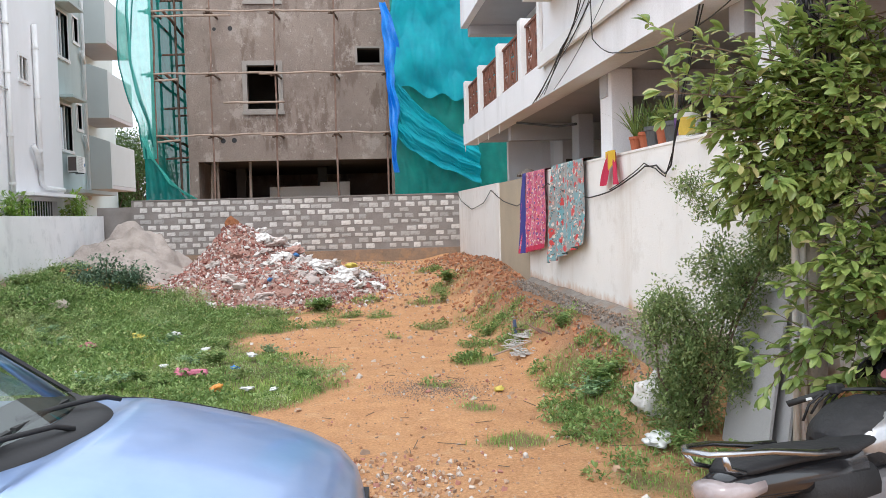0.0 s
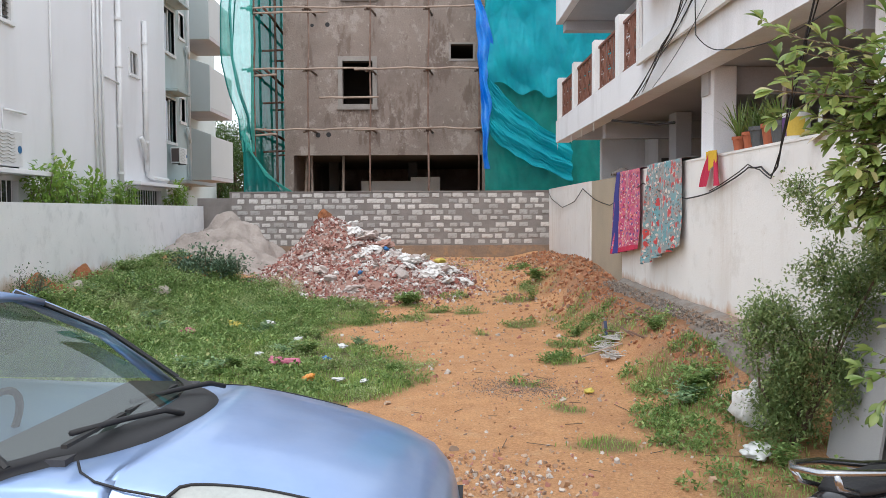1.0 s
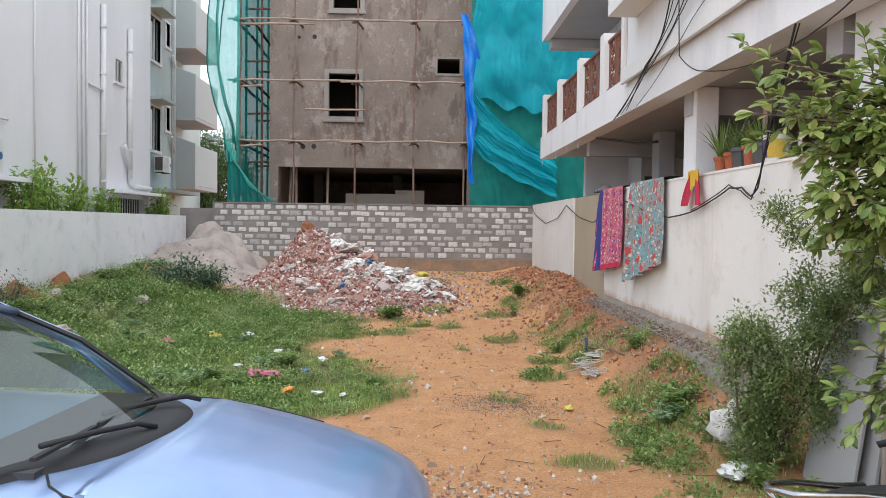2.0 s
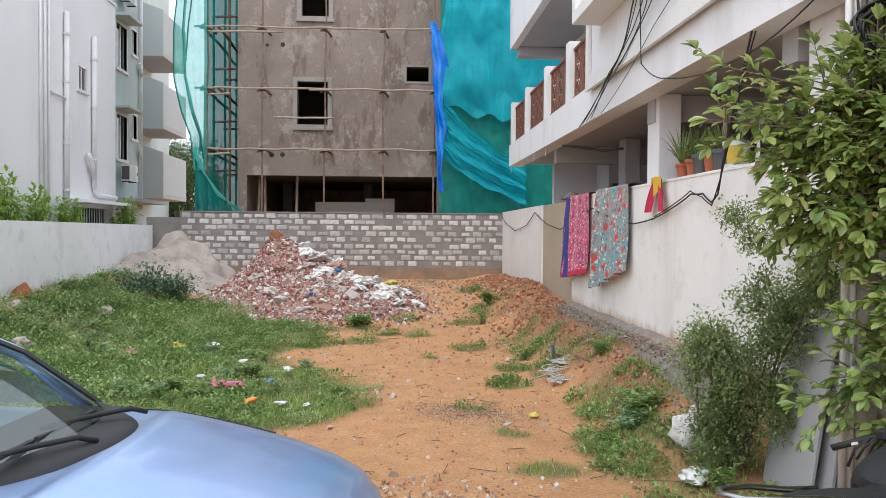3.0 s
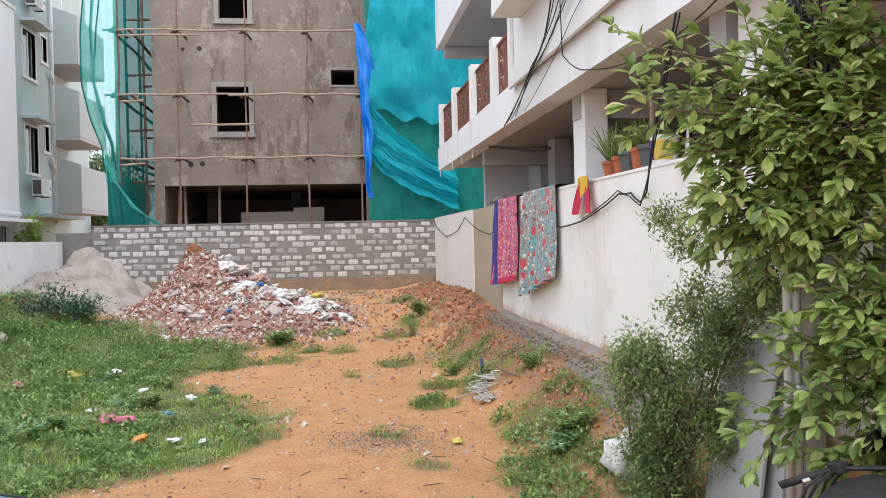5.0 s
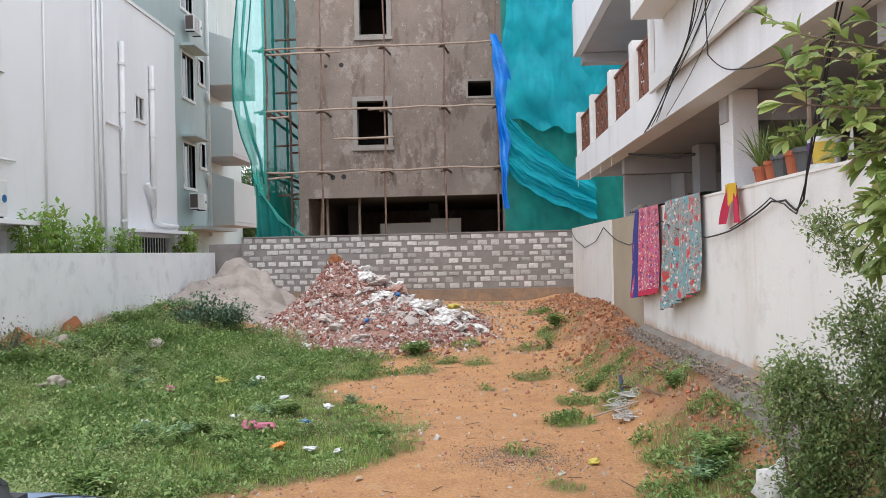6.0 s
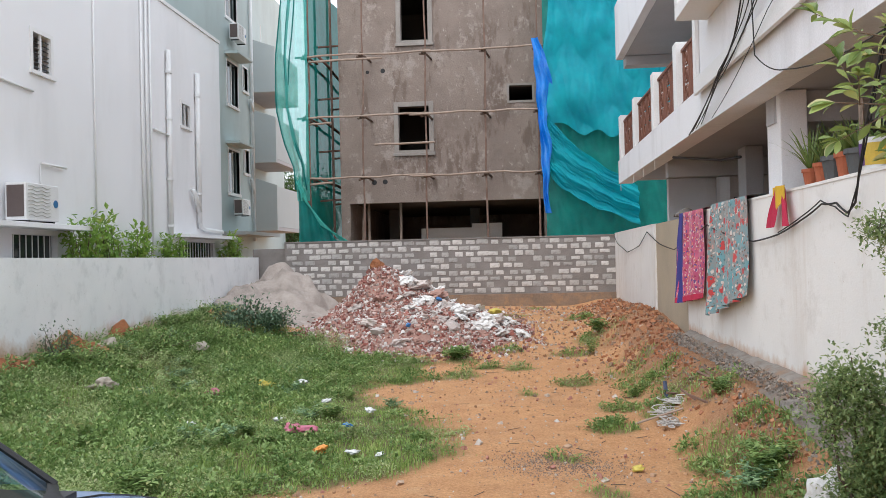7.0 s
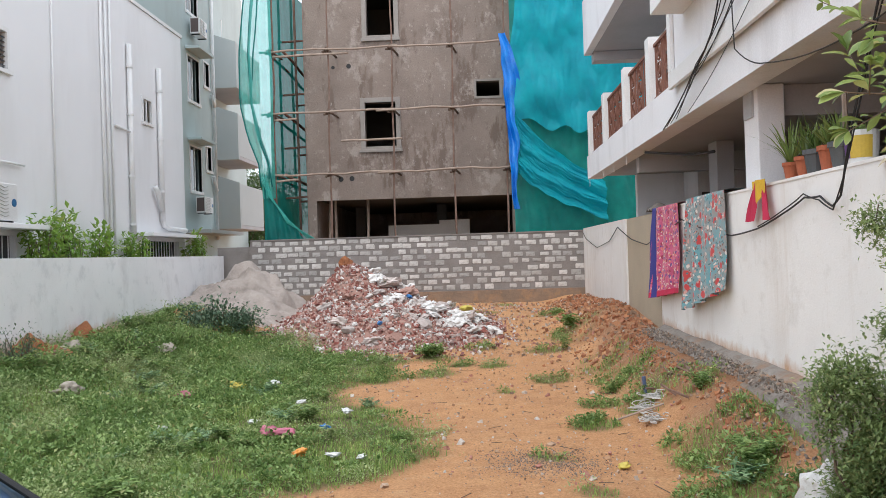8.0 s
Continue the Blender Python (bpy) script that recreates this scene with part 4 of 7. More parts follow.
def sand(x, y):
    z = 0.88 * math.exp(-((x + 5.35) / 0.62) ** 2 - ((y - 18.0) / 0.9) ** 2)
    z += 0.52 * math.exp(-((x + 4.5) / 0.65) ** 2 - ((y - 17.6) / 0.9) ** 2)
    z += 0.45 * math.exp(-((x + 6.1) / 0.5) ** 2 - ((y - 17.3) / 1.1) ** 2)
    z += 0.3 * math.exp(-((x + 5.2) / 0.9) ** 2 - ((y - 16.6) / 0.7) ** 2) - 0.06
    z = 0.98 * z + 0.05
    z += 0.45 * rumple(x, y, 1.5) * max(0, z) - 0.3 * abs(rumple(x + 4, y, 1.9)) * max(0, min(1, z * 3)) + (0.1 * rumple(x, y, 5.5) - 0.12 * abs(rumple(x + 1, y + 2, 4.2)) + 0.1 * rumple(x + 2, y, 3.3) - 0.12 * abs(rumple(x, y + 5, 2.6))) * max(0, min(1, z * 3))
    return z


def heap(name, fn, x0, x1, y0, y1, step, material, label, category):
    xs, ys = np.arange(x0, x1, step), np.arange(y0, y1, step)
    vs, keep = [], {}
    fs = []
    for j, y in enumerate(ys):
        for i, x in enumerate(xs):
            keep[i, j] = len(vs)
            vs.append((x, y, height(x, y) + fn(x, y)))
    for j in range(len(ys) - 1):
        for i in range(len(xs) - 1):
            q = [(i, j), (i + 1, j), (i + 1, j + 1), (i, j + 1)]
            if max(fn(xs[a], ys[b]) for a, b in q) > -0.02:
                fs.append([keep[k] for k in q])
    return tagged(link_mesh(name, mesh_of(name, vs, fs, True), material), label, category)


M_SAND = surface("grey sand", (0.45, 0.39, 0.355), (0.31, 0.265, 0.235), 2.4, 30, 0.98, 0.9, (0.2, 0.17, 0.15), 2.0, 0.8)
M_RUBBLE = surface("brick dust", (0.36, 0.2, 0.16), (0.28, 0.17, 0.14), 3.0, 30, 0.98, 0.6)
M_RED = surface("red mud", (0.36, 0.14, 0.06), (0.22, 0.08, 0.035), 6.0, 40, 0.98, 0.9)
heap("sand_mound", sand, -6.52, -3.6, 15.3, 19.64, 0.07, M_SAND, "heap of damp grey sand against the walls", "sand heap")
mound = heap("rubble_mound", rubble, -4.4, 0.6, 12.6, 19.6, 0.1, M_RUBBLE, "heap of broken red brick, plaster lumps and white sacks", "rubble heap")

R = random.Random(11)
small = []
while len(small) < 9500:
    x, y = R.uniform(-4.4, 0.6), R.uniform(12.4, 18.6)
    h = rubble(x, y)
    if h > 0.0 or (h > -0.06 and R.random() < 0.25):
        s = R.uniform(0.018, 0.062) * (1.0 if R.random() < 0.85 else 1.7)
        small.append(((x, y, height(x, y) + max(0, h) + s * 0.2), s))
M_BITS = speckle("broken brick and plaster", [(0.36, 0.12, 0.1), (0.46, 0.24, 0.2), (0.26, 0.09, 0.075), (0.55, 0.43, 0.4), (0.33, 0.14, 0.115), (0.66, 0.61, 0.59), (0.24, 0.17, 0.155), (0.2, 0.075, 0.07), (0.74, 0.71, 0.69), (0.5, 0.33, 0.29)])
bits = link_mesh("brick_rubble", chunks_mesh("brick_bits", small, 3), M_BITS, mound)
tagged(bits, kind="stuff")
for o in (bits,):
    o["label"] = "small broken brick and plaster bits"


def lump(seed, flat):
    """A crumpled sack or a lump of plaster."""
    r = random.Random(seed)
    bm = bmesh.new()
    bmesh.ops.create_icosphere(bm, subdivisions=2, radius=0.5)
    for v in bm.verts:
        n = noise.noise(v.co * 2.6 + Vector((seed * 7.0, 0, 0)))
        v.co *= 1 + 0.55 * n + r.uniform(-0.07, 0.07)
        v.co.z *= flat
    me = bpy.data.meshes.new("lump")
    bm.to_mesh(me)
    bm.free()
    return me


def crumple(seed, flat):
    """A scrunched plastic bag or wrapper."""
    r = random.Random(seed)
    bm = bmesh.new()
    bmesh.ops.create_icosphere(bm, subdivisions=3, radius=0.5)
    for v in bm.verts:
        d = v.co.normalized()
        n = noise.noise(d * 1.7 + Vector((seed * 5.0, 0, 0)))
        k = abs(noise.noise(d * 4.0 + Vector((0, seed * 3.0, 0)))) + 0.6 * abs(noise.noise(d * 9.0 + Vector((0, 0, seed))))
        v.co *= 1 + 0.7 * n - 0.4 * k + r.uniform(-0.08, 0.08)
        v.co.z *= flat
    me = bpy.data.meshes.new("crumple")
    bm.to_mesh(me)
    bm.free()
    return me


M_WHITELUMP = speckle("white sacks and plaster", [(0.7, 0.68, 0.66), (0.56, 0.51, 0.49), (0.76, 0.75, 0.74), (0.46, 0.38, 0.35), (0.64, 0.57, 0.54), (0.42, 0.25, 0.21), (0.6, 0.52, 0.5), (0.5, 0.44, 0.42)], "object")
M_YELLOW = plain("yellow plastic", (0.62, 0.5, 0.1), 0.5)
M_BLUEBAG = plain("blue plastic", (0.04, 0.2, 0.5), 0.4)
lumps = [lump(i, 0.6) if i < 3 else crumple(i, 0.55) for i in range(8)]
for me in lumps:
    me.materials.append(M_WHITELUMP)


def lay(name, me, parent, x, y, z, s, r, material=None):
    o = new(name, me)
    if parent:
        o.parent = parent
    o.matrix_world = Matrix.LocRotScale((x, y, z), Euler((r.uniform(-.5, .5), r.uniform(-.5, .5), r.uniform(0, 6.3))), (s * r.uniform(.8, 1.3), s * r.uniform(.7, 1.1), s * r.uniform(.7, 1)))
    return o


n = 0
while n < 285:
    x, y = R.uniform(-4.0, 0.5), R.uniform(12.6, 17.3)
    h = rubble(x, y)
    side = ease(-3.4, -1.0, x) * 0.8 + 0.2 * ease(15.5, 13.5, y)
    if h > 0.02 and R.random() < side:
        s = R.uniform(0.05, 0.15) if R.random() < 0.85 else R.uniform(0.15, 0.3)
        lay("plaster_lump", R.choice(lumps), mound, x, y, height(x, y) + h + s * 0.12, s, R)
        n += 1
# pale sacks that slid down the flank
for x, y, s in ((-1.95, 16.5, 0.55), (-1.6, 16.1, 0.5), (-2.15, 16.9, 0.5), (-1.3, 15.4, 0.42), (-0.75, 15.4, 0.4), (-0.3, 14.9, 0.4), (-2.7, 14.3, 0.35), (-1.1, 14.1, 0.36), (-2.0, 14.9, 0.33), (-3.2, 15.6, 0.32), (-0.2, 14.3, 0.3)):
    lay("sack", R.choice(lumps), mound, x, y, height(x, y) + rubble(x, y) + 0.05, s, R)
for x, y, s, m, nm in ((-0.35, 15.3, 0.3, M_YELLOW, "yellow_sack"), (-1.5, 15.7, 0.16, M_BLUEBAG, "blue_bag"), (-1.9, 13.8, 0.13, M_BLUEBAG, "blue_bag")):
    me = lump(20 + int(s * 100), 0.6)
    me.materials.append(m)
    lay(nm, me, mound, x, y, height(x, y) + rubble(x, y) + 0.1, s, R)
M_SACK = surface("dirty white woven sack", (0.8, 0.79, 0.78), (0.66, 0.64, 0.62), 6.0, 60, 0.7, 0.3, (0.45, 0.36, 0.31), 5.0, 0.5)
sacks = [crumple(90 + i, 0.45) for i in range(5)]
for me in sacks:
    me.materials.append(M_SACK)
rs = random.Random(17)
for i in range(46):
    f = rs.random()
    x, y = -2.35 + 2.3 * f + rs.gauss(0, 0.25), 17.0 - 2.6 * f + rs.gauss(0, 0.45)
    lay("white_sack", rs.choice(sacks), mound, x, y, height(x, y) + max(0.0, rubble(x, y)) + 0.05, rs.uniform(0.14, 0.42), rs)
tuft = lump(40, 0.8)
tuft.materials.append(M_RED)
clod = lay("dirt_clod", tuft, mound, -3.05, 17.3, height(-3.05, 17.3) + rubble(-3.05, 17.3) + 0.06, 0.4, random.Random(2))
clod["label"] = "clod of red earth"

def mud(x, y):
    z = 0.42 * math.exp(-((x + 6.35) / 0.3) ** 2 - ((y - 10.25) / 0.45) ** 2)
    z += 0.4 * math.exp(-((x + 6.45) / 0.2) ** 2 - ((y - 11.95) / 0.3) ** 2)
    z += 0.25 * math.exp(-((x + 6.4) / 0.25) ** 2 - ((y - 8.5) / 0.7) ** 2)
    return z - 0.05 + 0.12 * rumple(x, y, 4.5) * min(1, z * 4) + 0.09 * rumple(x + 3, y, 11.0) * min(1, z * 4)


heap("red_mud_mound", mud, -6.55, -5.6, 7.2, 12.8, 0.05, M_RED, "low mounds of red mud at the foot of the whitewashed wall", "mud mound")

# clods of red mud by the east wall and stones along the west wall
rows = []
for _ in range(1500):
    y = R.uniform(10.6, 18.8)
    x = 2.55 - abs(R.gauss(0, 0.55))
    s = R.uniform(0.02, 0.1) * R.uniform(0.5, 1.1)
    rows.append(((x, y, height(x, y) + s * 0.15), s))
for _ in range(380):
    y = R.uniform(5.2, 10.8)
    x = 2.2 - abs(R.gauss(0, 0.2))
    s = R.uniform(0.015, 0.06)
    rows.append(((x, y, height(x, y) + s * 0.15), s))
for cx, cy, k in ((-6.2, 10.4, 130), (-6.35, 8.9, 120), (-6.35, 12.6, 60), (-4.9, 14.3, 120), (-5.6, 15.0, 60)):
    for _ in range(k):
        x, y = R.gauss(cx, 0.16), R.gauss(cy, 0.35)
        x = max(x, -6.5)
        s = R.uniform(0.04, 0.14)
        rows.append(((x, y, height(x, y) + s * 0.3 + 0.15 * math.exp(-((y - cy) / 0.3) ** 2) * R.random()), s))
clods = link_mesh("mud_clods", chunks_mesh("mud_clods", rows, 4), speckle("red mud clods", [(0.4, 0.16, 0.07), (0.32, 0.12, 0.055), (0.46, 0.22, 0.11), (0.36, 0.15, 0.08), (0.3, 0.2, 0.14)]))
tagged(clods, "crumbly clods of red earth along the walls", "earth clods", kind="stuff")
rows = []
for _ in range(1500):
    y = R.uniform(4.6, 11.2)
    x = 2.45 - abs(R.gauss(0, 0.2))
    s = R.uniform(0.008, 0.038)
    z = height(x, y) if x < 2.24 else 0.57 + 0.3 * (x - 2.24)
    rows.append(((x, y, z + s * 0.1), s))
crumbs = link_mesh("cement_crumbs", chunks_mesh("cement_crumbs", rows, 14), speckle("grey cement crumbs", [(0.26, 0.23, 0.2), (0.2, 0.175, 0.155), (0.33, 0.29, 0.25), (0.3, 0.2, 0.14), (0.16, 0.14, 0.125)]))
tagged(crumbs, "crumbled cement and soil on the wall footing", "rubble", kind="stuff")
rows = []
for _ in range(4200):
    x, y = R.uniform(-3, 2.2), R.uniform(2.5, 18.5)
    if green(x, y) < 0.5:
        s = R.uniform(0.008, 0.03) if R.random() < 0.93 else R.uniform(0.03, 0.07)
        rows.append(((x, y, height(x, y) + s * 0.1), s))
for _ in range(700):
    x, y = R.gauss(0.4, 0.8), R.uniform(12.5, 19.2)
    s = R.uniform(0.015, 0.07)
    rows.append(((x, y, height(x, y) + s * 0.15), s))
for _ in range(420):
    x, y = R.gauss(-0.15, 0.4), R.gauss(3.35, 0.3)
    s = R.uniform(0.01, 0.04)
    rows.append(((x, y, height(x, y) + s * 0.2), s))
for _ in range(1700):
    x, y = R.gauss(-3.75, 0.6), R.gauss(14.4, 0.7)
    s = R.uniform(0.012, 0.055)
    rows.append(((x, y, height(x, y) + s * 0.2), s))
peb = link_mesh("pebbles", chunks_mesh("pebbles", rows, 6), speckle("pebbles and litter", [(0.42, 0.24, 0.13), (0.5, 0.36, 0.26), (0.34, 0.17, 0.09), (0.55, 0.48, 0.42), (0.28, 0.2, 0.15), (0.45, 0.3, 0.2), (0.6, 0.56, 0.52), (0.44, 0.2, 0.16)]))
tagged(peb, "pebbles and brick crumbs strewn over the soil", "pebbles", kind="stuff")
rows = [((R.gauss(0.42, 0.3), R.gauss(6.1, 0.28), 0.0), R.uniform(0.004, 0.014)) for _ in range(2200)]
rows = [((p[0], p[1], height(p[0], p[1]) + s * 0.15), s) for p, s in rows]
ash = link_mesh("ash_patch", chunks_mesh("ash_patch", rows, 9), speckle("ash and burnt twigs", [(0.17, 0.13, 0.11), (0.25, 0.19, 0.15), (0.1, 0.08, 0.07), (0.32, 0.25, 0.2)]))
tagged(ash, "grey ash and burnt twigs scattered on soil", "ash", kind="stuff")

# ---- grass and weeds ----
G = np.random.RandomState(8)
M_GRASS = foliage("meadow grass", (0.12, 0.225, 0.045), (0.48, 0.62, 0.19), (0.62, 0.52, 0.27), 0.6, 0.38)
M_WEED = foliage("broad-leaved weeds", (0.07, 0.155, 0.035), (0.43, 0.57, 0.21), (0.52, 0.48, 0.22), 0.55, 0.38)
pos = []
while len(pos) < 85000:
    x, y = G.uniform(-6.5, 2.5, 4000), G.uniform(2.4, 19, 4000)
    k = G.uniform(0, 1, 4000)
    for a, b, c in zip(x, y, k):
        if c < green(a, b) * min(1, 7.5 / (b + 1.0)):
            pos.append((a, b))
pos = pos[:85000]
pts = np.array([(a, b, height(a, b) - 0.005) for a, b in pos])
ang = G.uniform(0, 2 * np.pi, len(pts))
lean = np.stack([np.cos(ang), np.sin(ang), np.zeros(len(pts))], 1) * G.uniform(0.1, 0.8, len(pts))[:, None]
tall = G.uniform(0.025, 0.085, len(pts)) * np.array([0.75 + 1.1 * max(0.0, rumple(a, b, 1.1) + 0.25) for a, b in pos]) * np.where(pts[:, 0] > -2.6, 0.7, 1.0)
grass = link_mesh("grass", blades_mesh("grass", pts, lean, tall, G.uniform(0.005, 0.011, len(pts))), M_GRASS)
tagged(grass, "short green grass growing over the plot", "grass", kind="stuff")

M_FEATHER = foliage("feathery grey green weeds", (0.24, 0.33, 0.12), (0.54, 0.62, 0.31), (0.55, 0.53, 0.32), 0.65, 0.35)
wp, wd, wl, kind_of = [], [], [], []
count = 0
while count < 5200:
    a, b = G.uniform(-6.5, 2.45), G.uniform(2.5, 16.5)
    g = green(a, b)
    wild = 0.3 + 0.9 * ease(-1.2, -4.5, a) + 0.1 * (a > 1.2) + 0.3 * ease(10, 13, b)
    wild *= 0.15 + 1.5 * max(0, rumple(a, b, 1.3) + 0.2)
    if G.uniform() > g * wild:
        continue
    count += 1
    size = G.uniform(0.05, 0.22) * (1.25 if a < -3 else 0.75)
    if a < -2.2 and G.uniform() < 0.13:
        size *= 1.9
    z = height(a, b)
    k = int(26 + 210 * size)
    th, ph = G.uniform(0, 6.28, k), np.arccos(G.uniform(0.05, 1, k))
    rr = size * G.uniform(0.3, 1, k) ** 0.5
    d = np.stack([np.sin(ph) * np.cos(th), np.sin(ph) * np.sin(th), np.cos(ph) * 0.8], 1)
    wp.append(np.array([a, b, z]) + d * rr[:, None])
    wd.append(d * 0.6 + G.normal(0, 0.5, (k, 3)))
    light = rumple(a + 31, b, 0.9) + 0.5 * rumple(a, b + 17, 2.5) > 0.08
    wl.append(G.uniform(0.014, 0.04, k) * (1 + size) * (0.7 if light else 1.3))
    kind_of.append(np.full(k, light))
wp, wd, wl = np.concatenate(wp), np.concatenate(wd), np.concatenate(wl)
kind_of = np.concatenate(kind_of)
ww = wl * G.uniform(0.4, 0.75, len(wl))
for name, m, pick, lab in (("weeds", M_WEED, ~kind_of, "low broad-leaved weeds in loose clumps"), ("feathery_weeds", M_FEATHER, kind_of, "pale feathery weeds among the grass")):
    o = link_mesh(name, leaves_mesh(name, wp[pick], wd[pick], np.tile([0.1, 0.2, 1.0], (int(pick.sum()), 1)), wl[pick], ww[pick]), m)
    tagged(o, lab, "weeds", kind="stuff")


def bush(name, centre, radii, leaves, leaf, material, label, seed, twigs=10, base=None, category="bush"):
    """A small bush: twigs from the base, and leaves scattered in clumps round their ends."""
    r = np.random.RandomState(seed)
    c, rad = np.array(centre, float), np.array(radii, float)
    b = np.array(base if base is not None else (centre[0], centre[1], height(centre[0], centre[1])))
    t = thing(name, tuple(b), label, category)
    bm = bmesh.new()
    ends = []
    for _ in range(twigs):
        d = r.normal(0, 1, 3)
        d[2] = abs(d[2]) * 0.8 - 0.2
        d /= np.linalg.norm(d)
        e = c + d * rad * r.uniform(0.55, 1.0)
        m = b * 0.4 + e * 0.6 + r.normal(0, 0.04, 3)
        tube(bm, [tuple(b + r.normal(0, 0.015, 3) * [1, 1, 0]), tuple(m), tuple(e)], [0.012, 0.008, 0.003], 5)
        ends += [e, (e + m) / 2, m]
    part("woody_stem", bm, M_BARK, t)
    n = leaves // len(ends) + 1
    p = np.concatenate([e + r.normal(0, 0.17, (n, 3)) * rad * (1.1 if i % 3 == 0 else 0.9) for i, e in enumerate(ends)])
    w = r.normal(0, 1, p.shape) + (p - c) / rad * 0.7
    ln = r.uniform(0.7, 1.25, len(p)) * leaf
    part_me = leaves_mesh("foliage", p, w, np.tile([0.0, 0.1, 1.0], (len(p), 1)), ln, ln * r.uniform(0.38, 0.55, len(p)))
    link_mesh("foliage", part_me, material, t)
    return t


M_BARK = surface("brown bark", (0.16, 0.11, 0.075), (0.1, 0.075, 0.055), 8, 60, 0.9, 0.4)
M_SHRUB = foliage("small dark shrub leaves", (0.08, 0.15, 0.045), (0.4, 0.49, 0.2), (0.5, 0.5, 0.24), 0.42, 0.4)
M_GREYBUSH = foliage("grey green bush leaves", (0.075, 0.14, 0.085), (0.16, 0.24, 0.15), (0.22, 0.28, 0.18), 0.6, 0.2)
M_VINE = foliage("bright hedge leaves", (0.15, 0.29, 0.05), (0.38, 0.55, 0.11), (0.45, 0.47, 0.12), 0.5, 0.35)
M_FAR = foliage("far tree leaves", (0.04, 0.09, 0.02), (0.12, 0.2, 0.06), (0.2, 0.24, 0.08), 0.6, 0.3)
# ---- single weeds that stand out of the turf ----
def weed_variant(seed, wide, tall, leaf, material):
    """One weed: a few stems from the root, leaves in pairs up each stem."""
    r = np.random.RandomState(seed)
    P, W = [], []
    for _ in range(r.randint(7, 13)):
        a, out = r.uniform(0, 6.28), r.uniform(0.2, 1.0) * wide
        top = np.array([math.cos(a) * out, math.sin(a) * out, tall * r.uniform(0.55, 1.0)])
        for q in np.linspace(0.2, 1.0, 9):
            p = top * [q, q, q ** 0.7]
            for _k in range(3):
                b = r.uniform(0, 6.28)
                P.append(p + r.normal(0, 0.008, 3))
                W.append([math.cos(b), math.sin(b), r.uniform(-0.1, 0.5)])
    ln = r.uniform(0.7, 1.2, len(P)) * leaf
    me = leaves_mesh("weed_plant", P, W, np.tile([0.0, 0.0, 1.0], (len(P), 1)), ln, ln * r.uniform(0.4, 0.6, len(P)))
    me.materials.append(material)
    return me


M_BLUEWEED = foliage("blue green weed leaves", (0.1, 0.2, 0.1), (0.34, 0.5, 0.26), (0.4, 0.5, 0.28), 0.5, 0.3)
WEEDS = [weed_variant(1, 0.16, 0.16, 0.05, M_WEED), weed_variant(2, 0.12, 0.2, 0.038, M_WEED), weed_variant(3, 0.2, 0.14, 0.055, M_BLUEWEED), weed_variant(4, 0.1, 0.26, 0.03, M_FEATHER),
         weed_variant(5, 0.18, 0.12, 0.045, M_BLUEWEED), weed_variant(6, 0.14, 0.22, 0.034, M_FEATHER), weed_variant(7, 0.2, 0.18, 0.06, M_WEED)]
SPOTS = [(-3.09, 6.81, 2, 1.5), (-2.9, 7.0, 4, 1.3), (1.89, 5.3, 0, 1.4), (1.75, 5.1, 2, 1.3), (-1.61, 7.02, 5, 1.0), (-4.23, 6.69, 3, 1.5), (-3.5, 10.1, 6, 1.4), (-3.2, 10.0, 0, 1.2),
         (-0.95, 12.6, 6, 1.5), (2.05, 7.3, 0, 1.2), (1.3, 12.9, 1, 1.4), (1.6, 14.2, 6, 1.5), (-2.4, 7.5, 5, 0.9), (1.9, 3.5, 1, 1.1), (2.1, 3.2, 0, 1.0), (1.5, 9.2, 1, 1.0)]
rw = random.Random(31)
while len(SPOTS) < 190:
    x, y = rw.uniform(-6.4, -1.2), rw.uniform(5.0, 15.2)
    if rw.random() < green(x, y) * (0.12 + 0.88 * ease(-1.6, -4.6, x)) * (0.2 + 1.4 * max(0, rumple(x + 5, y, 0.9) + 0.2)):
        SPOTS.append((x, y, rw.randrange(7), rw.uniform(0.6, 1.35) + 0.35 * ease(-4.2, -6.0, x)))
for x, y, k, sz in SPOTS:
    o = new("weed_plant", WEEDS[k])
    o.matrix_world = Matrix.LocRotScale((x, y, height(x, y) - 0.01), Euler((0, 0, x * 7 + y * 3)), (sz, sz, sz * (0.85 + 0.3 * abs(math.sin(y * 5)))))
    tagged(o, ("dark green broad-leaved weed standing in the turf", "blue-green leafy weed standing in the turf", "pale feathery weed standing in the turf")[(0, 0, 1, 2, 1, 2, 0)[k]], "weed", "single weeds")

bush("bush", (-4.95, 14.2, height(-4.95, 14.2) + 0.28), (0.75, 0.6, 0.42), 2600, 0.085, M_GREYBUSH, "grey-green bush on the weedy mound", 3, 24)
bush("bush", (-6.1, 9.5, height(-6.1, 9.5) + 0.22), (0.3, 0.35, 0.34), 700, 0.04, M_GREYBUSH, "thin grey-green weed bush by the whitewashed wall", 4, 14)
bush("bush", (-5.6, 11.6, height(-5.6, 11.6) + 0.15), (0.6, 0.9, 0.24), 1400, 0.06, M_WEED, "dense low bush by the whitewashed wall", 5, 22)
bush("bush", (-5.2, 12.9, height(-5.2, 12.9) + 0.15), (0.6, 0.7, 0.25), 1000, 0.055, M_WEED, "dense low bush by the whitewashed wall", 15, 18)
bush("bush", (-0.95, 12.7, height(-0.95, 12.7) + 0.13), (0.26, 0.26, 0.17), 500, 0.06, M_WEED, "small green bush at the foot of the rubble", 6, 14)
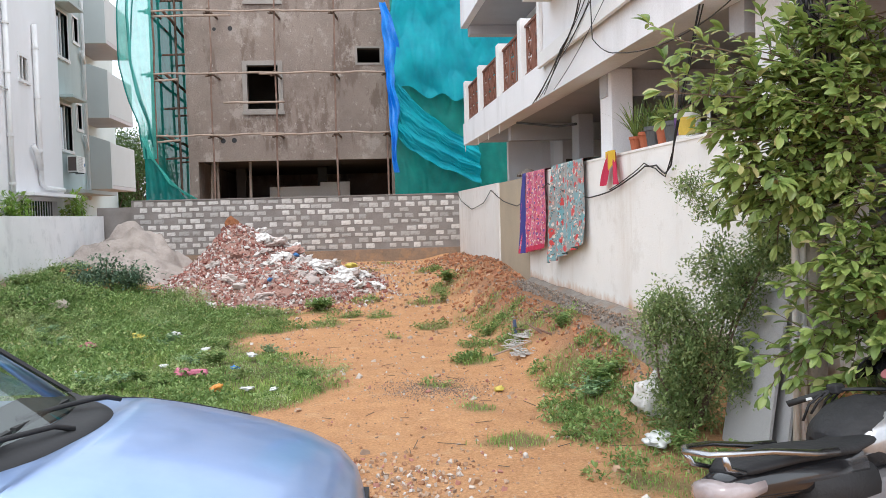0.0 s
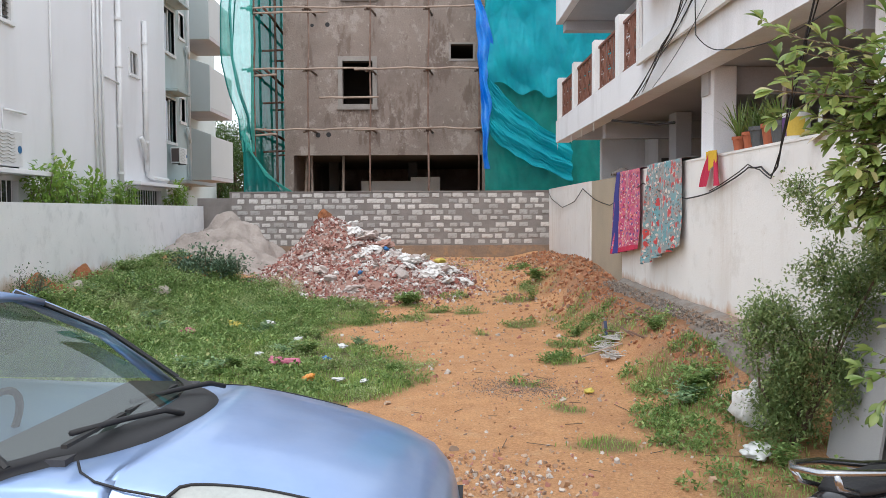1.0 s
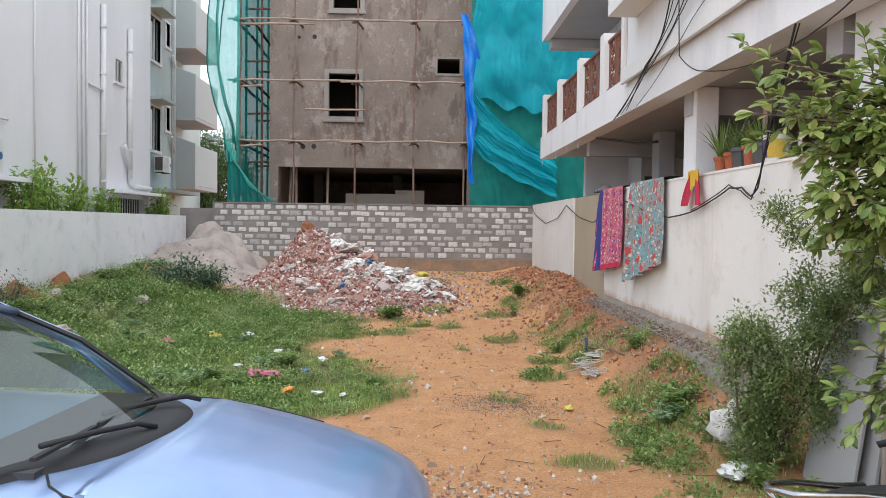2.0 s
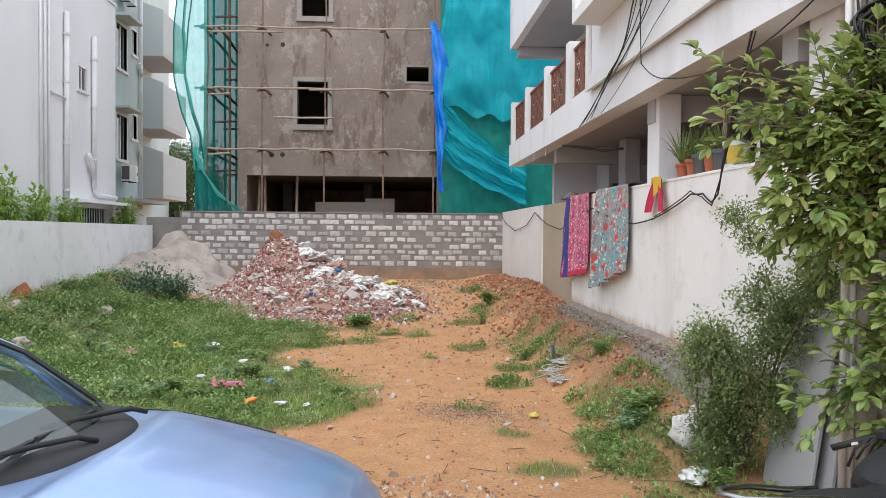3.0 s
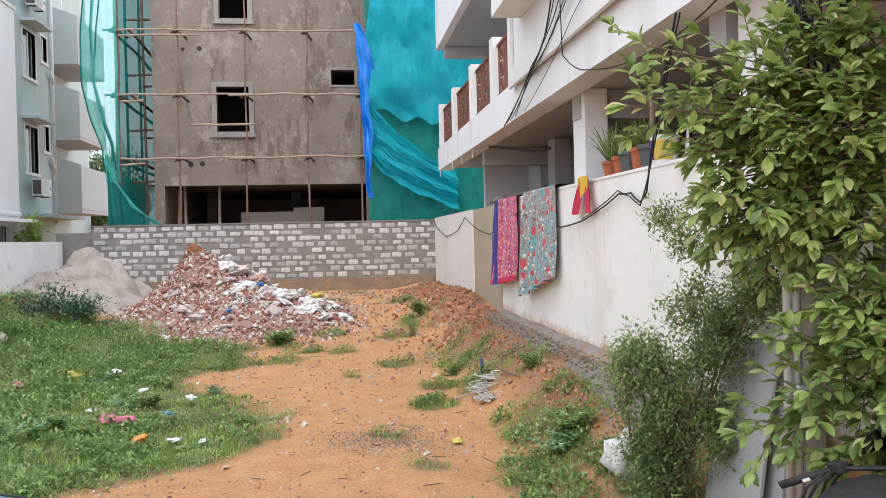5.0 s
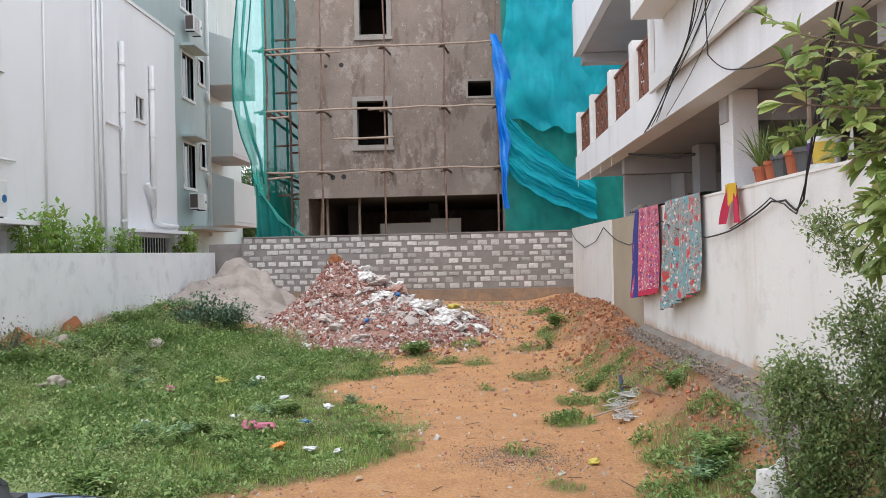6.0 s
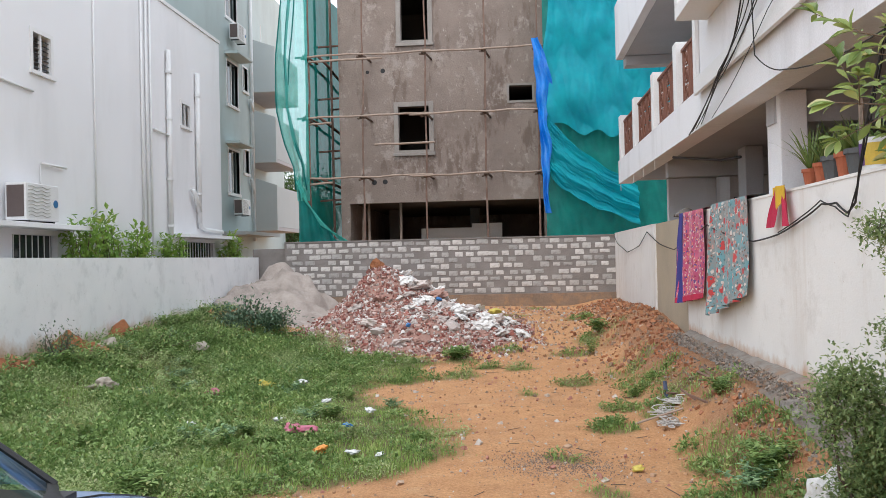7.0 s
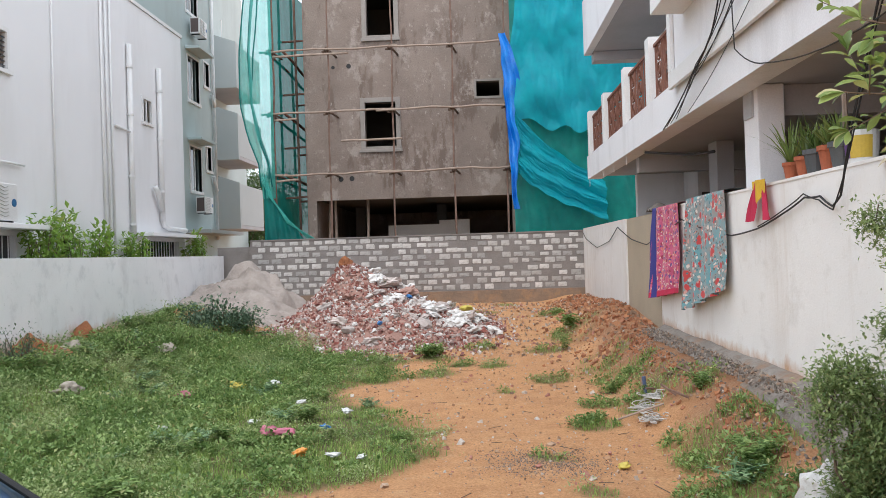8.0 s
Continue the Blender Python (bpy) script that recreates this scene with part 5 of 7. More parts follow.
for i, (y, z, r) in enumerate(((11.8, 2.2, 0.4), (12.8, 2.25, 0.45), (13.8, 2.05, 0.45), (15.4, 2.0, 0.3), (18.8, 2.1, 0.4))):
    bush("hedge_plant", (-6.98, y, z), (0.25, r, 0.45), 560, 0.13, M_VINE, "bright leafy plant behind the whitewashed wall", 30 + i, 16, (-6.98, y, 1.0), "plant")


def far_tree(x, y, z, r, seed, leaves):
    g = np.random.RandomState(seed)
    t = thing("tree", (x, y, 0), "green leafy tree between the buildings", "tree", "far trees")
    bm = bmesh.new()
    tube(bm, [(x, y, 0), (x + 0.2, y, z * 0.4), (x, y, z)], [0.2, 0.15, 0.05], 8)
    ends = []
    for _ in range(22):
        d = g.normal(0, 1, 3)
        d[2] = d[2] * 0.7 + 0.2
        e = np.array([x, y, z]) + d / np.linalg.norm(d) * r * g.uniform(0.5, 1)
        tube(bm, [(x, y, z * 0.6), tuple(e)], [0.06, 0.015], 5)
        ends.append(e)
    part("trunk", bm, M_BARK, t)
    n = leaves // 22
    p = np.concatenate([e + g.normal(0, 0.28, (n, 3)) * r * 0.6 for e in ends])
    ln = g.uniform(0.12, 0.22, len(p))
    link_mesh("crown", leaves_mesh("crown", p, g.normal(0, 1, p.shape), np.tile([0, 0, 1.0], (len(p), 1)), ln, ln * 0.5), M_FAR, t)


far_tree(-13.2, 46.0, 4.8, 2.8, 1, 9000)
far_tree(-11.4, 43.0, 4.2, 2.2, 2, 7000)
far_tree(-12.2, 41.0, 2.2, 1.9, 5, 6000)

# ---- rubbish on the ground ----
def litter(name, x, y, s, material, label, category="litter", flat=0.5, seed=0, z=None):
    me = crumple(60 + seed, flat)
    me.shade_smooth()
    me.materials.append(material)
    o = new(name, me)
    o.matrix_world = Matrix.LocRotScale((x, y, (height(x, y) if z is None else z) + s * 0.2), Euler((0.15 * math.sin(seed), 0.1, seed * 1.3)), (s * 1.5, s * 1.2, s * 1.4))
    return tagged(o, label, category, "litter")


M_PINK = plain("pink plastic", (0.55, 0.16, 0.24), 0.4)
M_ORANGE = plain("orange plastic", (0.75, 0.3, 0.06), 0.4)
M_WHITEBAG = plain("white plastic film", (0.72, 0.73, 0.72), 0.35)
M_GREYNET = surface("grey tangled net", (0.66, 0.64, 0.61), (0.5, 0.48, 0.46), 12, 60, 0.9, 0.8)
M_STONE = surface("pale field stone", (0.45, 0.4, 0.34), (0.35, 0.3, 0.25), 4, 40, 0.95, 0.4)
for i, (nm, x, y, s, m, lab) in enumerate((
        ("plastic_bag", -3.85, 9.33, 0.17, M_PINK, "crumpled pink plastic bag in the grass"),
        ("plastic_bag", -3.36, 9.9, 0.22, M_YELLOW, "torn yellow plastic bag in the grass"),
        ("plastic_wrapper", -2.94, 10.2, 0.14, M_WHITEBAG, "white plastic wrapper in the grass"),
        ("plastic_wrapper", -2.27, 8.81, 0.1, M_WHITEBAG, "white and red wrapper in the grass"),
        ("plastic_wrapper", -1.6, 8.05, 0.1, M_WHITEBAG, "pale plastic wrapper in the grass"),
        ("plastic_bottle", -1.7, 7.31, 0.075, M_BLUEBAG, "small blue plastic wrapper in the grass"),
        ("plastic_wrapper", -2.56, 7.77, 0.1, M_WHITEBAG, "pale green wrapper in the grass"),
        ("plastic_bag", -2.07, 7.08, 0.15, M_PINK, "pink carrier bag crumpled in the grass"),
        ("plastic_bag", -1.76, 6.36, 0.11, M_ORANGE, "orange food packet on the grass"),
        ("plastic_wrapper", -3.41, 7.38, 0.1, M_WHITEBAG, "white paper scrap in the grass"),
        ("plastic_wrapper", -1.43, 6.23, 0.09, M_WHITEBAG, "pale paper scrap in the grass"),
        ("plastic_wrapper", -1.17, 6.14, 0.08, M_WHITEBAG, "small white scrap in the grass"),
        ("fallen_leaves", 1.04, 5.93, 0.07, M_YELLOW, "yellowed leaves on the soil"),
        ("plastic_bag", 1.82, 3.76, 0.2, M_WHITEBAG, "white plastic bag lying by the shrub"),
        ("plastic_wrapper", -2.25, 7.2, 0.13, M_PINK, "red wrapper beside the pink bag"),
        ("plastic_wrapper", 2.2, 3.2, 0.07, M_WHITEBAG, "white plastic cup on the ground"),
        ("stone", -5.0, 8.6, 0.24, M_STONE, "pale flat stone among the weeds"),
        ("stone", -5.15, 12.0, 0.24, M_STONE, "pale stone among the weeds"),
        ("stone", -6.1, 10.9, 0.28, M_STONE, "tan stone by the whitewashed wall"))):
    litter(nm, x, y, s * 1.02, m, lab, "stone" if nm == "stone" else "litter", (0.2 if y < 4 else 0.35) if m is M_WHITEBAG else 0.5, i, height(x, y) + (0.065 if x < -1 else 0.015))
net_rag = thing("tangled_net", (1.72, 7.75, height(1.72, 7.75)), "tangled pale net cloth dumped round a stick", "rag")
for i, (x, y, s) in enumerate(((1.62, 7.8, 0.2), (1.78, 7.95, 0.16), (1.62, 7.3, 0.17))):
    g = random.Random(80 + i)
    bm = bmesh.new()
    for _ in range(34):
        p, d, line = Vector((g.gauss(0, .4), g.gauss(0, .35), abs(g.gauss(0, .22)))), Vector((g.gauss(0, 1), g.gauss(0, 1), g.gauss(0, .4))).normalized(), []
        for _k in range(9):
            d = (d + Vector((g.gauss(0, .55), g.gauss(0, .55), g.gauss(0, .35))) - p * 0.45).normalized()
            p = p + d * 0.2
            line.append((x + p.x * s, y + p.y * s, height(x, y) + 0.015 + max(0.0, p.z) * s * 0.45))
        tube(bm, line, 0.006, 4)
    part("tangle", bm, M_GREYNET, net_rag, "", True)
pin = thing("iron_stake", (1.75, 8.4, height(1.75, 8.4)), "blue-grey iron stake standing in the soil", "stake")
part("rod", tubes(0.022, 8, [(1.75, 8.4, 0.0), (1.72, 8.42, height(1.75, 8.4) + 0.2)]), plain("blue grey iron", (0.08, 0.11, 0.2), 0.5), pin)
st = thing("bamboo_stick", (1.45, 7.6, height(1.45, 7.6)), "thin pale bamboo stick lying on the soil", "stick")
part("rod", tubes(0.013, 6, [(1.22, 7.62, height(1.22, 7.62) + 0.015), (1.75, 7.58, height(1.75, 7.58) + 0.03)]), M_POLEPALE, st)
bm = bmesh.new()
rt = random.Random(4)
rows = []
for _ in range(70):
    x, y, a, l = rt.uniform(-1.5, 1.6), rt.uniform(3.0, 14), rt.uniform(0, 6.3), rt.uniform(0.06, 0.25)
    if green(x, y) < 0.4:
        z = height(x, y) + 0.012
        tube(bm, [(x, y, z), (x + l * math.cos(a), y + l * math.sin(a), height(x + l * math.cos(a), y + l * math.sin(a)) + 0.012)], 0.0035, 4)
tw = part("twigs", bm, M_BARK)
tagged(tw, "dry twigs scattered over the soil", "twigs", kind="stuff")
br = thing("dead_branches", (2.0, 8.0, height(2.0, 8.0)), "broken brown branches on the earth bank", "branches")
for i in range(9):
    x, y = rt.uniform(1.75, 2.15), rt.uniform(7.2, 8.8)
    part("branch", tubes(0.014, 5, [(x, y, height(x, y) + 0.02), (x + rt.uniform(-.25, .1), y + rt.uniform(-.3, .3), height(x, y) + rt.uniform(0.05, 0.12))]), M_POLE, br)


# ---- washing on the east wall ----
def hanging(name, y0, y1, z0a, z0b, z1, x, material, border, label):
    """A cloth thrown over the wall: it hangs in folds on the plot side and a little on the other."""
    t = thing(name, (x, (y0 + y1) / 2, z1), label, "cloth", "washing on the wall")

    def sheet(u, v):
        y = y0 + (y1 - y0) * (u + 0.06 * (u - 0.5) * v)
        if v < 0.12:
            k = v / 0.12
            return (RW + 0.23 - 0.27 * k, y, z1 + 0.01)
        k = (v - 0.12) / 0.88
        low = z0a + (z0b - z0a) * u
        fold = 0.045 * math.sin(u * 23 + 1.5 * k) + 0.03 * math.sin(u * 41 + 4 * k) + 0.03 * rumple(u * 4, k * 3, 1.0)
        return (RW - 0.05 - 0.06 * k + fold * (0.25 + 0.75 * k) - 0.01, y, z1 + (low - z1) * k)

    link_mesh("cloth", drape(44, 40, sheet), material, t)
    if border:
        link_mesh("border", drape(3, 40, lambda u, v: tuple(Vector(sheet(1 - 0.13 * u, v)) + Vector((-0.006, 0, 0)))), border, t, "dark blue border")
        link_mesh("hem", drape(44, 3, lambda u, v: tuple(Vector(sheet(u, 1 - 0.05 * v)) + Vector((-0.004, 0, 0)))), M_CRIMSON, t, "crimson hem")
    return t


def floral(name, ground, spots, scale):
    m, t, p = nodes_of(name)
    v = coords(t)
    col = None
    wob = add(t, "ShaderNodeTexNoise", Scale=scale * 1.2, Detail=3.0)
    t.links.new(v, wob.inputs["Vector"])
    warp = blend(t, 0.09, v, wob.outputs["Color"])
    col = blend(t, ramp(t, noise_of(t, v, scale * 0.7, 4.0), 0.4, 0.6), ground[0], ground[1])
    for i, (c, size, sc) in enumerate(spots):
        vo = add(t, "ShaderNodeTexVoronoi", Scale=scale * sc)
        mp = t.nodes.new("ShaderNodeMapping")
        mp.inputs["Location"].default_value = (i * 3.3, i * 1.7, i)
        t.links.new(warp, mp.inputs["Vector"])
        t.links.new(mp.outputs["Vector"], vo.inputs["Vector"])
        col = blend(t, ramp(t, vo.outputs["Distance"], size + 0.05, size), col, c)
    t.links.new(col, p.inputs["Base Color"])
    p.inputs["Roughness"].default_value = 0.9
    p.inputs["Sheen Weight"].default_value = 0.2
    bump(t, p, noise_of(t, v, 160.0, 2.0), 0.2, 0.005)
    return m


M_CRIMSON = plain("crimson cloth", (0.52, 0.03, 0.08), 0.9)
M_NAVY = plain("navy cloth", (0.05, 0.05, 0.24), 0.9)
M_SAREE = floral("magenta patterned cotton", ((0.55, 0.1, 0.2), (0.42, 0.06, 0.14)), (((0.62, 0.47, 0.42), 0.27, 2.4), ((0.14, 0.05, 0.2), 0.27, 2.0), ((0.62, 0.2, 0.12), 0.25, 2.9), ((0.28, 0.03, 0.07), 0.24, 1.5)), 8.0)
M_QUILT = floral("teal flowered cotton", ((0.13, 0.32, 0.36), (0.27, 0.25, 0.24)), (((0.2, 0.1, 0.08), 0.24, 2.6), ((0.62, 0.55, 0.5), 0.24, 2.1), ((0.5, 0.05, 0.05), 0.3, 1.1), ((0.56, 0.3, 0.26), 0.2, 1.9), ((0.08, 0.18, 0.2), 0.22, 2.9)), 7.0)
hanging("patterned_cloth", 9.95, 11.35, 1.2, 1.05, 2.385, RW, M_SAREE, M_NAVY, "magenta patterned cloth drying over the white wall")
hanging("flowered_cloth", 7.95, 9.45, 1.33, 1.0, 2.4, RW, M_QUILT, None, "teal and grey flowered cloth drying over the wall")
red = thing("red_cloth", (RW, 6.85, 2.39), "small crimson cloth with two tails hanging on the wall", "cloth", "washing on the wall")
for s in (-1, 1):
    link_mesh("tail", drape(8, 16, lambda u, v, s=s: (RW - 0.05 + 0.015 * math.sin(u * 9 + v * 3) - 0.02 * v, 6.9 + s * (0.02 + 0.1 * v + (0.12 + 0.1 * v) * u), 2.38 - 0.36 * v)), M_CRIMSON, red)
yel = thing("yellow_rag", (RW, 6.85, 2.39), "yellow rag over the crimson cloth", "cloth")
link_mesh("cloth", drape(14, 10, lambda u, v: (RW - 0.075 + 0.02 * math.sin(u * 9), 6.68 + 0.36 * u, 2.4 - (0.22 - 0.3 * abs(u - 0.5)) * v)), plain("yellow cloth", (0.68, 0.42, 0.04), 0.9), yel)
rag = thing("grey_rag", (RW, 11.7, 2.36), "dark rag lying on the wall top", "cloth")
link_mesh("cloth", drape(12, 8, lambda u, v: (RW - 0.05 + 0.3 * v, 11.45 + 0.5 * u, 2.375 + 0.09 * math.sin(u * 3.1) * math.sin(v * 3.1) + 0.02 * math.sin(u * 17))), plain("grey brown cloth", (0.2, 0.17, 0.15), 0.9), rag)

# ---- plants and pail on the wall ----
def pot(name, y, r, h, material, label, x=2.7, z=2.366):
    t = thing(name, (x, y, z), label, "plant pot", "pots on the wall")
    bm = bmesh.new()
    prof = [(0.0, 0.0), (r * 0.68, 0.0), (r * 0.92, h * 0.8), (r * 1.05, h * 0.8), (r * 1.05, h), (r * 0.9, h), (r * 0.85, h * 0.85), (0.0, h * 0.85)]
    rings = [[bm.verts.new((x + q * math.cos(a * math.pi / 8), y + q * math.sin(a * math.pi / 8), z + w)) for a in range(16)] for q, w in prof[1:-1]]
    for a, b in zip(rings, rings[1:]):
        for k in range(16):
            bm.faces.new((a[k], a[(k + 1) % 16], b[(k + 1) % 16], b[k]))
    bm.faces.new(rings[0])
    bm.faces.new(rings[-1])
    part("pot", bm, material, t)
    return t


def spiky(t, x, y, z, n, length, seed, material, broad=0.035):
    r = np.random.RandomState(seed)
    bm = bmesh.new()
    for _ in range(n):
        a, s = r.uniform(0, 6.28), r.uniform(0.25, 0.9)
        l = length * r.uniform(0.6, 1.1)
        d = Vector((math.cos(a) * s, math.sin(a) * s, 1.0))
        side = Vector((-math.sin(a), math.cos(a), 0)) * broad / 2
        pts = [Vector((x, y, z)) + Vector((d.x * l * q, d.y * l * q, l * q * (1.1 - 0.55 * s * q))) for q in (0, 0.35, 0.7, 1.0)]
        vs = [(bm.verts.new(p - side * w), bm.verts.new(p + side * w)) for p, w in zip(pts, (0.7, 1.0, 0.7, 0.08))]
        for (a1, b1), (a2, b2) in zip(vs, vs[1:]):
            bm.faces.new((a1, b1, b2, a2))
    part("plant", bm, material, t)


M_ALOE = foliage("aloe leaves", (0.1, 0.17, 0.05), (0.26, 0.36, 0.1), (0.42, 0.42, 0.14), 0.4, 0.3)
M_GREYPOT = plain("grey plastic pot", (0.09, 0.095, 0.1), 0.5)
for i, (y, r, h, m, lab, ln) in enumerate(((6.5, 0.075, 0.15, M_CLAY, "small terracotta pot with a thin plant", 0.5), (6.2, 0.085, 0.17, M_CLAY, "terracotta pot with a spiky green plant", 0.42),
                                           (5.98, 0.1, 0.2, M_GREYPOT, "dark grey pot with aloe leaves", 0.42), (5.72, 0.09, 0.2, M_CLAY, "terracotta pot with pale green leaves", 0.36), (5.5, 0.1, 0.2, M_GREYPOT, "dark grey pot with green leaves", 0.36))):
    t = pot("potted_plant", y, r, h, m, lab)
    spiky(t, 2.7, y, 2.366 + h * 0.85, 26, ln * 0.9, i, M_ALOE, 0.02)
s = thing("wooden_stake", (2.72, 5.5, 2.54), "grey wooden stake stuck in a pot", "stake")
part("rod", tubes(0.02, 6, [(2.74, 5.52, 2.5), (2.73, 5.5, 2.95)]), M_POLEPALE, s)
pail = thing("paint_pail", (2.7, 5.18, 2.366), "white paint pail with purple and yellow label", "pail")
bm = bmesh.new()
tube(bm, [(2.7, 5.18, 2.366), (2.7, 5.18, 2.6)], [0.105, 0.12], 20)
part("bucket", bm, M_WHITEBAG, pail, smooth=False)
for a0, a1, c, lab in ((2.3, 3.5, (0.12, 0.05, 0.2), "purple label panel"), (3.5, 4.9, (0.6, 0.42, 0.06), "yellow label panel"), (1.4, 2.3, (0.6, 0.42, 0.06), "yellow label panel")):
    bm = bmesh.new()
    vs = [[bm.verts.new((2.7 + q * math.cos(a), 5.18 + q * math.sin(a), z)) for a in np.linspace(a0, a1, 7)] for z, q in ((2.40, 0.1095), (2.56, 0.1205))]
    for k in range(6):
        bm.faces.new((vs[0][k], vs[0][k + 1], vs[1][k + 1], vs[1][k]))
    part("label_panel", bm, plain("label " + lab, c, 0.5), pail, lab)
spiky(pail, 2.7, 5.18, 2.55, 10, 0.14, 9, M_ALOE, 0.06)
bd = thing("white_sheet", (2.72, 4.75, 2.366), "white folded sheet standing on the wall", "sheet")
link_mesh("sheet", drape(6, 8, lambda u, v: (2.66 + 0.08 * u + 0.02 * v, 4.62 + 0.28 * u + 0.06 * v * (1 - u), 2.366 + (0.2 + 0.14 * (1 - u)) * v)), M_WHITEBAG, bd)
cl = thing("beige_rag", (2.6, 4.5, 2.366), "beige rag draped on the wall top", "cloth")
link_mesh("cloth", drape(14, 8, lambda u, v: (RW - 0.05 + 0.25 * v, 4.3 + 0.36 * u, 2.385 + 0.05 * math.sin(u * 7) * math.sin(v * 3) - (0.1 * (1 - v) ** 3 * u))), plain("beige cloth", (0.5, 0.44, 0.3), 0.9), cl)


# ---- cables ----
def cable(name, pts, r, label, sag=0.0, n=10):
    out = []
    pts = [Vector(p) for p in pts]
    for a, b in zip(pts, pts[1:]):
        for i in range(n):
            p = a.lerp(b, i / n)
            p.z -= sag * 4 * (i / n) * (1 - i / n)
            out.append(p)
    out.append(pts[-1])
    t = thing(name, tuple(pts[0]), label, "cable", "cables")
    part("wire", tubes(r, 6, out), M_BLACK, t, smooth=True)
    return t


cable("wall_cable", [(2.575, 19.6, 2.25), (2.57, 19.03, 2.07), (2.57, 17.28, 1.84), (2.57, 15.6, 1.96), (2.57, 14.64, 2.21), (2.57, 13.34, 1.96), (2.57, 12.08, 1.85), (2.53, 9.7, 2.15), (2.53, 9.05, 2.04),
                     (2.56, 7.8, 1.9), (2.56, 7.01, 1.95), (2.56, 6.37, 2.06), (2.56, 5.89, 2.17), (2.56, 5.59, 2.16), (2.56, 5.38, 2.07), (2.55, 5.21, 2.14), (2.5, 5.0, 2.37), (2.47, 4.8, 2.65), (2.44, 4.3, 3.4), (2.45, 3.3, 4.9)], 0.0085, "black cable strung along the white wall", 0.006, 4)
cable("wall_cable", [(2.56, 7.0, 1.97), (2.555, 6.3, 2.1), (2.555, 5.9, 2.2), (2.555, 5.6, 2.13), (2.55, 5.35, 2.04), (2.52, 5.1, 2.25), (2.5, 4.9, 2.5), (2.47, 4.5, 3.1), (2.45, 3.3, 4.8)], 0.006, "black cable strung along the white wall", 0.006, 4)
for i, (a, b, dz) in enumerate(((11.4, 4.2, 0.0), (11.2, 4.0, 0.12), (11.0, 4.35, -0.12), (10.7, 4.1, 0.25), (10.9, 3.9, 0.05))):
    cable("service_wire", [(2.38, a - 1.5, 3.34 + 0.01 * i), (2.33 - 0.01 * i, 8.3 - 0.1 * i, 3.68 + dz * 0.3), (2.32, 7.45 - 0.12 * i, 3.96 + dz * 0.4), (2.31, 7.1 - 0.25 * i, 4.3 + dz), (2.33, 5.6 - 0.2 * i + b * 0.1, 5.6 + dz)], 0.0055 + 0.003 * (i == 0), "black service wires slung across the facade", 0.03, 6)
cable("service_wire", [(2.33, 6.9, 4.9), (2.3, 6.75, 4.2), (2.3, 6.7, 3.6), (2.4, 6.2, 3.35), (2.45, 4.6, 3.2), (2.45, 3.2, 3.4)], 0.006, "black service wire looping under the beam", 0.05, 6)
cable("service_wire", [(2.36, 8.6, 3.34), (2.3, 6.3, 3.9), (2.35, 3.4, 4.9)], 0.004, "thin pale wire across the facade", 0.05, 8)
cable("bracket_bar", [(2.5, 11.6, 3.25), (2.9, 10.4, 3.05), (3.0, 9.8, 3.02)], 0.02, "black service bar under the balcony", 0.0, 3)

# ---- the blocks of the back wall ----
def block(seed):
    r = random.Random(seed)
    bm = bmesh.new()
    w, h = 0.285 * r.uniform(0.82, 1.0), 0.132 * r.uniform(0.85, 1.0)
    c = 0.012
    out = [(-w / 2, -h / 2), (w / 2, -h / 2), (w / 2, h / 2), (-w / 2, h / 2)]
    ring, face = [], []
    for x, z in out:
        for k in (0, 1):
            dx, dz = (c * r.uniform(.3, 2.2), 0) if k == 0 else (0, c * r.uniform(.3, 2.0))
            px, pz = x - math.copysign(dx, x), z - math.copysign(dz, z)
            ring.append(bm.verts.new((px, 0.012, pz)))
            face.append(bm.verts.new((px * 0.97, -0.004 - r.uniform(0, 0.006), pz * 0.95)))
    order = [1, 0, 2, 3, 5, 4, 6, 7]
    ring, face = [ring[i] for i in order], [face[i] for i in order]
    for k in range(8):
        bm.faces.new((ring[k], ring[(k + 1) % 8], face[(k + 1) % 8], face[k]))
    bm.faces.new(face)
    me = bpy.data.meshes.new("block")
    bmesh.ops.recalc_face_normals(bm, faces=bm.faces)
    bm.to_mesh(me)
    bm.free()
    me.materials.append(M_BLOCK)
    return me


shapes = [block(i) for i in range(10)]
rb = random.Random(21)
for row in range(9):
    z = 0.955 + row * 0.152 + (0.025 if row > 3 else 0)
    x = -5.8 + (0.16 if row % 2 else 0.0)
    while x < 2.45:
        if rb.random() < 0.9:
            o = new("block", rb.choice(shapes))
            o.parent = wall_north
            o.location = (x + 0.1 + rb.uniform(-0.035, 0.035), 19.708 + rb.uniform(-0.002, 0.004), z + rb.uniform(-0.008, 0.008))
            o.rotation_euler = (0, rb.uniform(-0.03, 0.03), 0)
            k = rb.uniform(0.72, 1.06)
            o.scale = (k, 1, rb.uniform(0.72, 1.06))
        x += 0.31

# ---- pole, slabs and shrub by the east wall ----
M_CONC = surface("concrete pole", (0.4, 0.36, 0.31), (0.32, 0.29, 0.26), 3.0, 50, 0.95, 0.3)
M_GRANITE = surface("speckled grey granite", (0.54, 0.54, 0.55), (0.36, 0.36, 0.37), 140.0, 320.0, 0.4, 0.03, (0.2, 0.2, 0.21), 200.0, 0.7)
pole = thing("utility_pole", (2.5, 2.86, 0.2), "concrete utility pole hung with coils of black cable", "utility pole")
bm = bmesh.new()
tube(bm, [(2.5, 2.86, 0.0), (2.5, 2.86, 7.5)], [0.08, 0.065], 12)
part("shaft", bm, M_CONC, pole)
